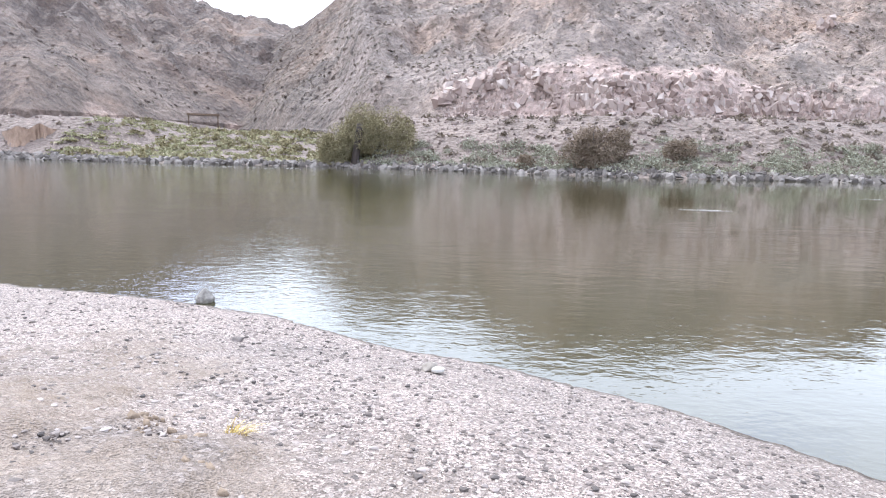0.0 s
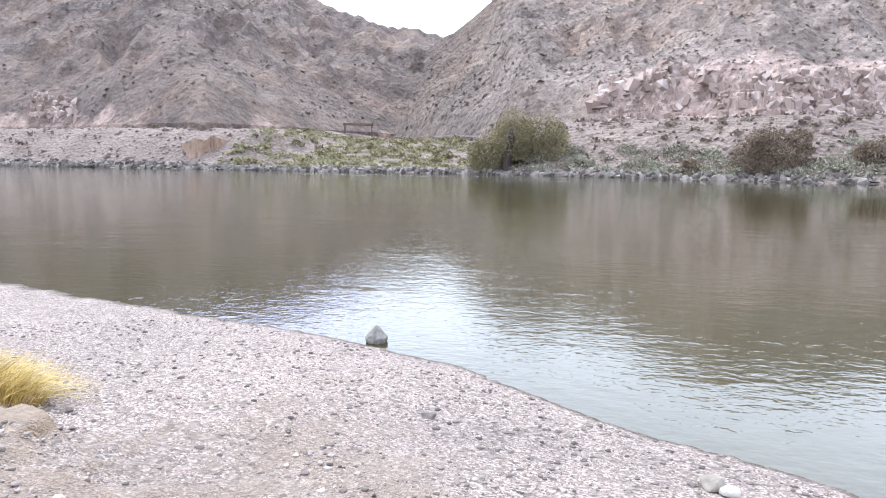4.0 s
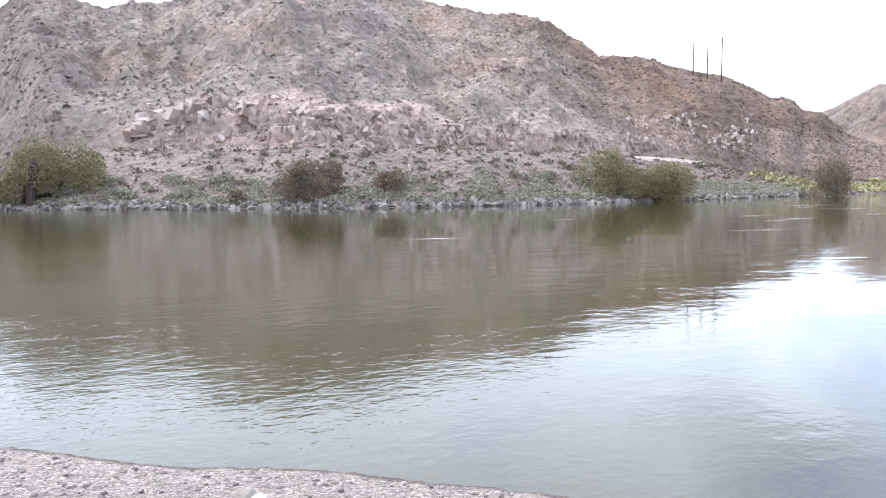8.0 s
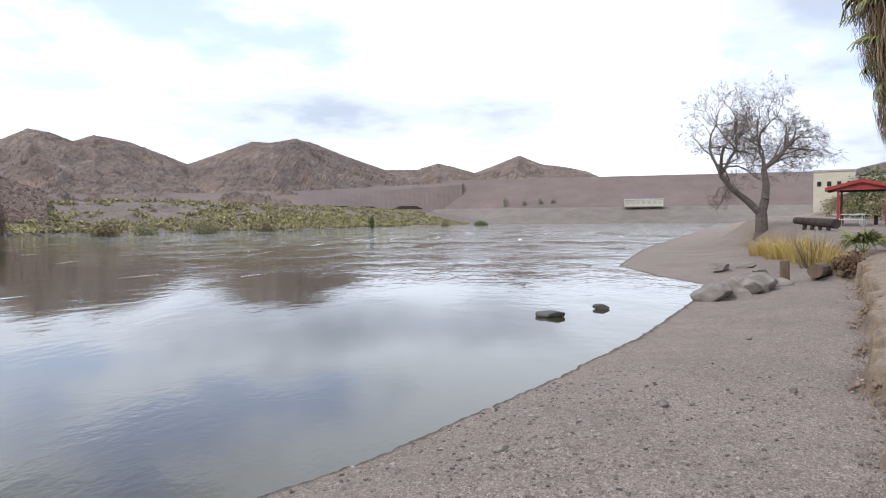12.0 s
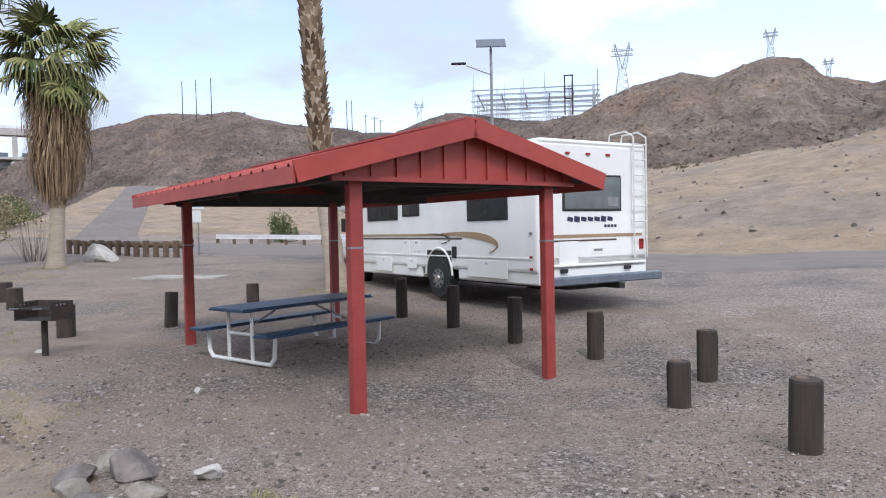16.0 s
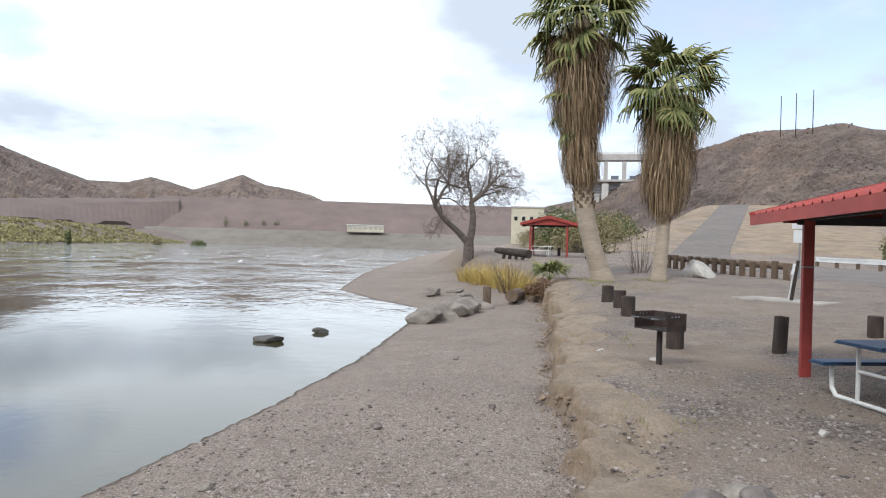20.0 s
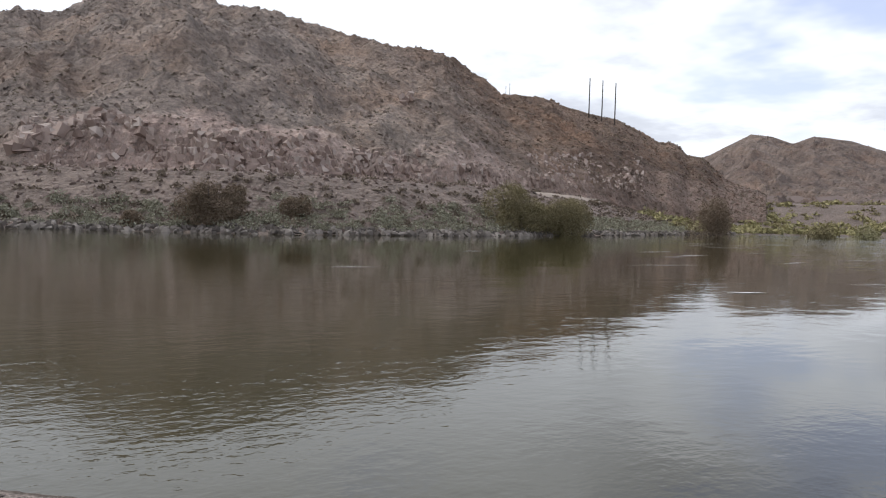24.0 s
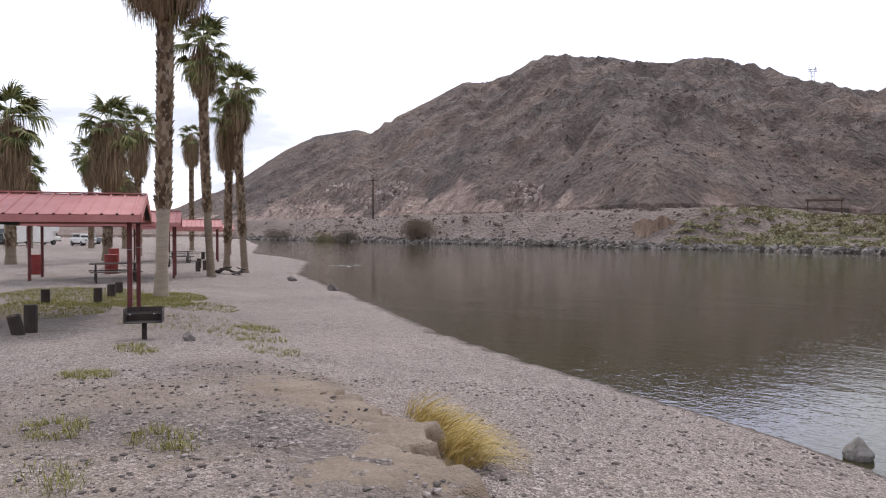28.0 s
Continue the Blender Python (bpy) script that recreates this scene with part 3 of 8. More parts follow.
def make_ground():
    xs, ys = graded(-14, 20, 0.14, 4200, 1.06, 2.6, 260), graded(-9, 11, 0.14, 4200, 1.06, 1.3, 140)
    gx, gy = np.meshgrid(xs, ys, indexing="ij")
    z = ground_z(gx, gy)
    # room for the finer mesh of the eroded edge
    qs = np.abs(side(gx, gy, SCARP, -1))
    z = z - 0.35 * sstep(qs, 0.80, 0.62) * sstep(gx, -8.0, -7.4) * sstep(gx, 28.0, 27.4)
    ob = mk("ground", np.stack([gx.ravel(), gy.ravel(), z.ravel()], 1), grid_faces(len(xs), len(ys)), M["gravel"], smooth=True)
    ob.data.materials.append(M["rubble_ground"])
    ob.data.materials.append(M["tan_dirt"])
    cx = (gx[:-1, :-1] + gx[1:, 1:]).ravel() / 2
    cy = (gy[:-1, :-1] + gy[1:, 1:]).ravel() / 2
    kind = np.where((side(cx, cy, FAR, 1) > -2) & (side(cx, cy, SHORE, -1) < 0), 1, 0)
    kind = np.where(side(cx, cy, FOOT, -1) > -3 + 2 * fbm(cx * 0.2, cy * 0.2, 55, 3), 2, kind)
    kind = np.where(((cx - 50) * 60 - (cy + 35) * 51 > 600) & ((cx - 50) * 51 + (cy + 35) * 60 < 700), 2, kind)
    ob.data.polygons.foreach_set("material_index", kind.astype(np.int32))
    tagged(ob, "pinkish gravel and sandy dirt river bank", "ground", kind="structure")


def make_scarp():
    """The eroded edge between beach and camp ground, as a finer sheet."""
    line = np.array([p for p in SCARP if -13 < p[0] < 34], float)
    arc = np.concatenate([[0], np.cumsum(np.hypot(*np.diff(line, axis=0).T))])
    t = np.arange(0, arc[-1], 0.042)
    px, py = np.interp(t, arc, line[:, 0]), np.interp(t, arc, line[:, 1])
    pad = 14
    box_ = np.ones(2 * pad + 1) / (2 * pad + 1)
    px, py = np.convolve(px, box_, "valid"), np.convolve(py, box_, "valid")
    nx, ny = -np.gradient(py), np.gradient(px)
    ln = np.hypot(nx, ny)
    nx, ny = nx / ln, ny / ln
    keep = (px > -8.6) & (px < 28.6)
    px, py, nx, ny = px[keep], py[keep], nx[keep], ny[keep]
    d = np.arange(-1.25, 1.26, 0.042)
    X, Y = px[:, None] + nx[:, None] * d, py[:, None] + ny[:, None] * d
    fine, plain = ground_z(X, Y, True), ground_z(X, Y)
    edge = sstep(np.abs(d), 1.2, 0.75)[None, :] * (sstep(X, -8.6, -7.6) * sstep(X, 28.6, 27.6))
    z = plain + (fine - plain) * edge + 0.006 - 0.05 * (1 - sstep(np.abs(d), 1.25, 1.05))[None, :]
    ob = mk("eroded_edge", np.stack([X.ravel(), Y.ravel(), z.ravel()], 1), grid_faces(*X.shape)[:, ::-1], M["gravel"], smooth=True)
    ob.data.materials.append(M["edge_soil"])
    mx, my = (X[:-1, :-1] + X[1:, 1:]).ravel() / 2, (Y[:-1, :-1] + Y[1:, 1:]).ravel() / 2
    md = np.repeat(((d[:-1] + d[1:]) / 2)[None, :], len(px) - 1, 0).ravel()
    rag = 0.5 * fbm(mx * 1.3, my * 1.3, 81, 3) + 0.25 * fbm(mx * 6, my * 6, 82, 2)
    ob.data.polygons.foreach_set("material_index", ((md < 0.20 + rag * 0.3) & (md > -0.8 + rag * 1.6) & ((mx > 1.6 + rag * 2) | (mx < -4.2 + rag * 2))).astype(np.int32))
    tagged(ob, "crumbling brown earth edge above the gravel beach", "bank", kind="structure")


def make_water():
    xs, ys = graded(-60, 120, 3.0, 700, 1.2), graded(-20, 130, 3.0, 400, 1.2)
    gx, gy = np.meshgrid(xs, ys, indexing="ij")
    ob = mk("water", np.stack([gx.ravel(), gy.ravel(), np.zeros(gx.size)], 1), grid_faces(len(xs), len(ys)), M["water"], smooth=True)
    tagged(ob, "calm olive-brown river water with ripples", "river", kind="structure")


HILLS = []


def hill(name, label, crest, base_r, ridge_r, base_z, mat, seed, shape=((0, 0), (1, 1)), step=0.16, rings=110, rough=1.0, jag=0.5, cut=None, exact=False):
    """A hill round the viewpoint: crest is (bearing, elevation in degrees), base_r and ridge_r are (bearing, metres)."""
    crest = sorted(crest)
    az = np.arange(crest[0][0], crest[-1][0], step)
    el = np.interp(az, [c[0] for c in crest], [c[1] for c in crest])
    rb = np.interp(az, [c[0] for c in base_r], [c[1] for c in base_r])
    rr = np.interp(az, [c[0] for c in ridge_r], [c[1] for c in ridge_r])
    u = np.concatenate([np.linspace(0, 1, rings), 1 + np.linspace(0.03, 0.5, 12)])
    A, U = np.meshgrid(np.radians(az), u, indexing="ij")
    rb, rr = rb[:, None], rr[:, None]
    zr = 2.4 + rr * np.tan(np.radians(el))[:, None]
    r = rb + (rr - rb) * U
    g = np.interp(U, [s[0] for s in shape], [s[1] for s in shape])
    floor = ground_z(-np.sin(np.radians(az)) * rb[:, 0], np.cos(np.radians(az)) * rb[:, 0])[:, None] + 0.3
    zb = np.minimum(np.minimum(base_z, zr), np.maximum(floor, 1.0))
    z = zb + (zr - zb) * np.where(U <= 1, g, 1 - (U - 1) * 1.3)
    if cut:
        a0, a1, um = cut
        deg = np.degrees(A)
        zone = sstep(deg, a0, a0 + 3) * sstep(deg, a1, a1 - 3) * sstep(U, 0.0, 0.008) * sstep(U, um, um * 0.6)
        arc0 = A * 110.0
        r = r - zone * (1.3 * ridged(arc0 / 11 + U * 18, U * 14, seed + 12, 4) + 0.9 * ridged(arc0 / 2.4 + U * 50, U * 40, seed + 13, 2))
    x, y = -np.sin(A) * r, np.cos(A) * r
    span = np.maximum(zr - zb, 0.0)
    fade = np.clip(U * 6, 0, 1) * np.clip((1 - U) * 5, 0, 1)
    k = 2.2 / np.median(rr - rb)
    z = z + span * rough * fade * (0.075 * ridged(x * k * 2, y * k * 2, seed, 3) + 0.05 * ridged(x * k * 7, y * k * 7, seed + 9, 4))
    z = z + jag * np.clip(span / 25, 0, 1) * ((ridged(x * 0.11, y * 0.11, seed + 3, 4) - 0.3) * 1.3 + fbm(x * 0.5, y * 0.5, seed + 4, 3) * 0.7) * np.clip(U * 8, 0, 1) * (1 - 0.55 * sstep(U, 0.9, 1.0))
    arc = A * np.median(rr)
    z = z + span * rough * 0.05 * fade * ridged(arc / 26 + 1.6 * fbm(x * 0.02, y * 0.02, seed + 6, 2), U * 2.2, seed + 7, 3)
    if exact:
        # bring the skyline back to the crest that the slopes' roughness has raised
        seen = np.degrees(np.arctan2(z - 2.4, r))
        top = seen.argmax(1)
        i = np.arange(len(az))
        want = 2.4 + r[i, top] * np.tan(np.radians(el))
        f = (want - zb[:, 0]) / np.maximum(z[i, top] - zb[:, 0], 1.0)
        box_ = np.ones(9) / 9
        f = np.convolve(np.pad(f, 4, "edge"), box_, "valid")
        z = np.where(z > zb, zb + (z - zb) * np.clip(f, 0.6, 1.3)[:, None], z)
    z[:, 0] -= 6
    n, m = z.shape
    ob = mk(name, np.stack([x.ravel(), y.ravel(), z.ravel()], 1), grid_faces(n, m)[:, ::-1], mat, smooth=False)
    tagged(ob, label, "hill", kind="structure")
    HILLS.append((ob.name, x, y, z, U))
    return ob


make_ground()
make_scarp()
make_water()
hill("hill_opposite", "steep rocky desert hill with a pink cut face", [(20.0, 2.0), (17.0, 5.2), (15.0, 7.9), (13.5, 9.09), (12.5, 9.56), (11.2, 10.61), (9.9, 11.64), (9.0, 12.61), (8.1, 12.98), (6.8, 12.78), (5.4, 13.03), (3.9, 12.69), (3.2, 12.58), (1.4, 13.24), (0.0, 13.17), (-1.3, 13.48), (-3.1, 14.73), (-4.5, 15.14), (-6.3, 15.52), (-7.6, 15.89), (-8.9, 16.02), (-10.2, 15.81), (-12.4, 15.23), (-13.2, 15.26), (-14.5, 15.31), (-15.8, 15.16), (-17.4, 14.81), (-19.9, 14.31), (-21.4, 13.91), (-23.4, 13.63), (-25.2, 13.19), (-26.3, 13.19), (-27.7, 13.12), (-28.8, 12.82), (-29.8, 12.6), (-31.2, 11.68), (-32.7, 10.79), (-33.9, 9.82), (-35.9, 9.69), (-38.0, 9.38), (-38.8, 8.9), (-41.0, 8.29), (-42.9, 7.87), (-44.9, 6.94), (-46.3, 6.04), (-47.0, 6.16), (-47.7, 5.84), (-48.4, 5.11), (-49.5, 4.94), (-51.3, 3.2), (-54.0, 2.2)],
     [(-54, 200), (-50, 188), (-45, 168), (-40, 150), (-30, 120), (-12, 100), (0, 104), (8, 115), (14, 140), (20, 190)], [(-54, 240), (-44, 245), (-26, 245), (-8, 255), (8, 270), (20, 330)], 6.8, M["hill"], 101, ((0, 0), (0.012, 0.015), (0.045, 0.105), (0.13, 0.20), (0.5, 0.60), (1, 1)), 0.13, 170, cut=(-41, 4, 0.075), exact=True)
hill("hill_downstream", "dark grey-brown rocky hill with a saddle", [(84.0, 0.9), (74.0, 1.3), (69.3, 1.8), (65.6, 3.38), (63.9, 4.5), (61.3, 6.32), (58.7, 7.63), (55.5, 8.18), (54.2, 7.94), (52.4, 9.16), (49.6, 10.51), (46.9, 11.91), (45.1, 11.89), (43.3, 12.43), (41.5, 13.38), (40.1, 13.85), (38.8, 13.88), (37.5, 13.58), (35.7, 13.58), (33.6, 13.13), (31.0, 12.77), (29.4, 13.1), (27.8, 13.01), (25.4, 12.33), (23.1, 11.54), (21.7, 10.86), (20.1, 10.5), (18.0, 9.77), (15.9, 9.73), (14.7, 9.38), (13.5, 9.09), (9.0, 8.0), (5.0, 6.0)],
     [(5, 200), (16, 175), (24, 150), (32, 128), (45, 175), (52, 208), (58, 255), (64, 310), (70, 380), (84, 470)], [(5, 420), (20, 420), (40, 370), (54, 400), (60, 520), (84, 780)], 6.3, M["hill_dark"], 202, ((0, 0), (0.04, 0.07), (0.12, 0.18), (0.6, 0.66), (1, 1)), 0.16, 120, jag=0.3, cut=(47, 60, 0.05), exact=True)
hill("hill_range", "brown desert mountain range far upstream", [(-44.0, 3.5), (-47.0, 4.4), (-49.9, 4.96), (-51.3, 5.69), (-53.1, 6.62), (-54.5, 6.41), (-55.9, 5.87), (-57.2, 6.37), (-59.5, 5.99), (-61.8, 5.15), (-63.6, 4.43), (-64.9, 4.91), (-68.4, 6.26), (-69.7, 6.18), (-71.7, 6.54), (-73.1, 6.2), (-75.6, 5.23), (-78.8, 4.11), (-81.4, 4.13), (-83.0, 4.62), (-84.3, 4.34), (-86.0, 3.83), (-87.6, 4.39), (-89.6, 5.19), (-91.4, 4.45), (-93.2, 4.22), (-94.9, 3.84), (-96.1, 3.3), (-99.0, 2.3)],
     [(-99, 640), (-90, 620), (-70, 480), (-55, 420), (-44, 420)], [(-99, 1250), (-80, 1250), (-70, 900), (-44, 900)], 4, M["hill_far"], 303, ((0, 0), (0.25, 0.12), (0.6, 0.52), (1, 1)), 0.16, 90, 1.1, 1.0, exact=True)
hill("hill_power_plant", "grey rocky hill above the power plant", [(-112, 3.0), (-117, 4.2), (-120, 5.6), (-122, 6.6), (-123.9, 7.4), (-125.2, 7.9), (-126.9, 8.3), (-128.7, 9.0), (-130.5, 9.2), (-132.5, 9.15), (-135, 9.45), (-136.7, 8.95), (-138.4, 8.65), (-140.6, 8.35), (-143.3, 8.25), (-145.1, 7.85), (-147.4, 7.9), (-149.7, 8.8), (-152, 9.4), (-153.9, 9.2), (-157.1, 8.6), (-159.3, 8.5), (-162.5, 8.9), (-166, 8.0), (-172, 7)],
     [(-172, 95), (-160, 110), (-150, 130), (-135, 165), (-124, 205), (-112, 260)], [(-172, 230), (-150, 240), (-135, 245), (-112, 330)], 9, M["hill_dark"], 404, ((0, 0), (0.3, 0.22), (1, 1)), 0.16, 90, 1.0)
hill("hill_brown", "dark brown rocky hill behind the tan bank", [(-158, 5.5), (-160.5, 7.5), (-162.5, 8.95), (-164.3, 10.0), (-166.5, 10.8), (-168.2, 11.1), (-169.9, 11.5), (-172.3, 10.9), (-174.3, 11.6), (-176.2, 12.0), (-178.1, 11.7), (-178.8, 11.1), (-179.5, 10.3), (-181.3, 9.8), (-182.7, 9.4), (-183.8, 9.6), (-188, 10), (-196, 9), (-210, 7), (-230, 5)],
     [(-230, 120), (-190, 105), (-158, 110)], [(-230, 230), (-158, 190)], 10.5, M["hill_brown"], 505, ((0, 0), (0.35, 0.22), (1, 1)), 0.16, 90, 1.2)
hill("hill_behind", "low tan desert ridge behind the campground", [(70, 1.0), (84, 1.2), (100, 3), (115, 5), (132, 5)],
     [(70, 300), (132, 180)], [(70, 480), (132, 330)], 2, M["hill_far"], 606, ((0, 0), (1, 1)), 0.6, 30)


def make_dam():
    """The earth dam: a long even embankment with a flat crest."""
    xs = np.linspace(-260, 190, 60)
    m = pose(690, -175, 0, 0, 0, -101)
    rows = []
    for x in xs:
        for y, z in ((-108, 4.0), (-104, 12.8), (-12, 43.5), (-10, 44.0), (10, 44.0), (60, 20)):
            rows.append(m @ Vector((x, y, z)))
    ob = mk("dam", [tuple(v) for v in rows], grid_faces(60, 6), M["dam"])
    tagged(ob, "long reddish-brown earth dam with a level crest", "dam", kind="structure")

    rows = []
    for x in xs:
        for y, z in ((-168, -4.0), (-152, 1.5), (-116, 12.4), (-100, 12.9)):
            rows.append(m @ Vector((x, y, z)))
    ob = mk("dam_apron", [tuple(v) for v in rows], grid_faces(60, 4), M["apron"])
    tagged(ob, "pale gravel apron at the dam's foot", "embankment", kind="structure")


make_dam()


def upstream_terrace():
    """The long bench of bare ground that carries on from the dam to the foot of the range."""
    az = np.linspace(-85.0, -50.0, 90)
    rt = np.interp(az, [-85, -74, -50], [708, 600, 540])
    el = np.interp(az, [-85, -80, -73.5, -60, -50], [3.12, 2.85, 2.45, 2.2, 1.9])
    r0 = rt - np.interp(az, [-85, -74, -50], [105, 135, 110])
    v = []
    for a, b, c, e in zip(np.radians(az), r0, rt, el):
        zt = 2.4 + c * math.tan(radians(e))
        for r, z in ((b, -2.0), (b + 12, 7.5), (b + 45, 9.0), (c - 20, zt - 4), (c, zt), (c + 6, zt + 0.3), (c + 220, zt + 1)):
            v.append((-math.sin(a) * r, math.cos(a) * r, z + 0.5 * math.sin(a * 70 + r * 0.1)))
    ob = mk("upstream_terrace", v, grid_faces(90, 7), M["dam"])
    tagged(ob, "bare reddish-brown bench below the far range", "terrace", kind="structure")


upstream_terrace()


def make_eroded_bank():
    """A short fluted earth cliff at the edge of the far terrace."""
    m = pose(*(-math.sin(radians(31.7)) * 122.5, math.cos(radians(31.7)) * 122.5), 0, 0, 0, 31.7)
    nx, nz = 56, 16
    rows = []
    for i in range(nx):
        for j in range(nz + 2):
            x, u = -4.2 + 8.4 * i / (nx - 1), min(j, nz) / nz
            flute = 0.9 * float(ridged(np.array([x * 1.1]), np.array([u * 0.8]), 71, 3)[0]) * (1 - 0.5 * u)
            end = 4.5 * abs(x / 4.2) ** 5
            y = -0.9 * (1 - u) ** 2 * 1.6 - flute + end
            z = 0.9 + (3.9 + 0.5 * math.sin(x * 1.7) * math.cos(x * 0.6) - 1.2 * abs(x / 4.2) ** 3) * u
            rows.append(m @ Vector((x, y + (7.0 if j > nz else 0.0), z - (0.4 if j > nz else 0.0))))
    ob = mk("eroded_bank", [tuple(v) for v in rows], grid_faces(nx, nz + 2)[:, ::-1], M["cliff"])
    tagged(ob, "fluted orange-brown earth cliff at the terrace edge", "bank", kind="structure")


M["cliff"] = material("eroded_orange_earth", mat_plain((0.22, 0.145, 0.10), (0.36, 0.25, 0.18), 1.2, 0.8, 0.2, (1, 1, 0.6)), 0.95)
make_eroded_bank()


# ---- more materials ----
M["blue"] = material("blue_coated_mesh", mat_plain((0.010, 0.032, 0.075), (0.024, 0.055, 0.11), 6, 0.1), 0.45)
M["white_pipe"] = material("white_painted_pipe", mat_plain((0.55, 0.54, 0.51), (0.72, 0.70, 0.67), 4, 0.05), 0.45)
M["iron"] = material("rusty_black_iron", mat_plain((0.014, 0.012, 0.011), (0.05, 0.035, 0.028), 9, 0.4, 0.005), 0.75)
M["soot"] = material("scorched_grill_plate", mat_plain((0.02, 0.016, 0.015), (0.075, 0.045, 0.036), 8, 0.3, 0.005), 0.7)
M["tan_stripe"] = material("tan_vinyl_stripe", mat_plain((0.30, 0.20, 0.11), (0.36, 0.25, 0.14), 2, 0.02), 0.4)
M["brown_stripe"] = material("brown_vinyl_stripe", mat_plain((0.06, 0.04, 0.03), (0.09, 0.06, 0.045), 2, 0.02), 0.4)
M["steel"] = material("grey_steel", mat_plain((0.22, 0.22, 0.23), (0.34, 0.34, 0.35), 4, 0.05), 0.45, 0.6)
M["blue_steel"] = material("blue_grey_bumper", mat_plain((0.09, 0.11, 0.14), (0.15, 0.17, 0.20), 4, 0.05), 0.45)
M["chrome"] = material("chrome", lambda k, b: k.link(k.ramp(k.noise(k.coords(), 9, 3), [(0.3, g3(0.5)), (0.7, g3(0.75))]), b.inputs["Base Color"]), 0.25, 1.0)
M["lamp_red"] = material("red_lens", lambda k, b: k.link(k.ramp(k.noise(k.coords(), 20, 2), [(0.3, (0.25, 0.01, 0.01)), (0.7, (0.35, 0.02, 0.02))]), b.inputs["Base Color"]), 0.2)
M["navy"] = material("navy_lettering", mat_plain((0.015, 0.018, 0.05), (0.03, 0.03, 0.07), 5, 0.0), 0.4)
M["concrete"] = material("concrete", mat_plain((0.36, 0.33, 0.30), (0.47, 0.44, 0.41), 3, 0.3), 0.9)
M["cream"] = material("cream_wall", mat_plain((0.50, 0.45, 0.33), (0.58, 0.53, 0.41), 0.6, 0.1), 0.8)
M["galv"] = material("galvanised_guard_rail", mat_plain((0.62, 0.62, 0.61), (0.78, 0.78, 0.77), 2, 0.1), 0.55, 0.1)
M["old_wood"] = material("weathered_timber", mat_plain((0.09, 0.06, 0.04), (0.20, 0.14, 0.095), 4, 0.5, 0.01, (1, 1, 0.3)), 0.95)
M["white_rock"] = material("white_painted_rock", mat_plain((0.36, 0.33, 0.295), (0.55, 0.515, 0.47), 3, 0.6, 0.03), 0.95)
M["solar"] = material("solar_panel_glass", mat_plain((0.02, 0.03, 0.05), (0.05, 0.06, 0.09), 3, 0.0), 0.15)
M["lattice"] = material("galvanised_lattice", mat_plain((0.30, 0.31, 0.32), (0.42, 0.43, 0.44), 0.5, 0.0), 0.6, 0.3)
M["sign"] = material("white_sign", mat_plain((0.60, 0.60, 0.59), (0.70, 0.70, 0.69), 3, 0.0), 0.5)


def floor_pose(x, y, turn=0.0, lift=0.0):
    return pose(x, y, gz(x, y) + lift, 0, 0, turn)


# ---- picnic shelters ----
def ribbed_panel(x0, x1, ya, za, yb, zb, pitch=0.30, rib=0.03, thick=0.012):
    """A sheet of roofing from the ridge (ya, za) to the eave (yb, zb), with raised ribs across its length."""
    xs, hs = [x0], [0.0]
    x = x0 + pitch / 2
    while x < x1 - 0.06:
        for dx, h in ((-0.035, 0), (-0.015, rib), (0.015, rib), (0.035, 0)):
            xs.append(x + dx)
            hs.append(h)
        x += pitch
    xs.append(x1)
    hs.append(0.0)
    v, n = [], len(xs)
    for dz in (0, -thick):
        for y, z in ((ya, za), (yb, zb)):
            v += [(a, y, z + h + dz) for a, h in zip(xs, hs)]
    f = []
    for i in range(n - 1):
        f += [(i, i + 1, n + i + 1, n + i), (2 * n + i, 3 * n + i, 3 * n + i + 1, 2 * n + i + 1), (n + i, n + i + 1, 3 * n + i + 1, 3 * n + i), (i, 2 * n + i, 2 * n + i + 1, i + 1)]
    f += [(0, n, 3 * n, 2 * n), (n - 1, 3 * n - 1, 4 * n - 1, 2 * n - 1)]
    return v, f


M["red_faded"] = material("sun_faded_red_roof", mat_plain((0.42, 0.15, 0.135), (0.50, 0.21, 0.19), 2.0, 0.05, 0.004), 0.6)
# post red darkened: the shade under the row's roofs is put into the colour
M["red_shaded"] = material("shaded_red_post", mat_plain((0.10, 0.022, 0.02), (0.17, 0.038, 0.034), 5.0, 0.1, 0.004), 0.6)


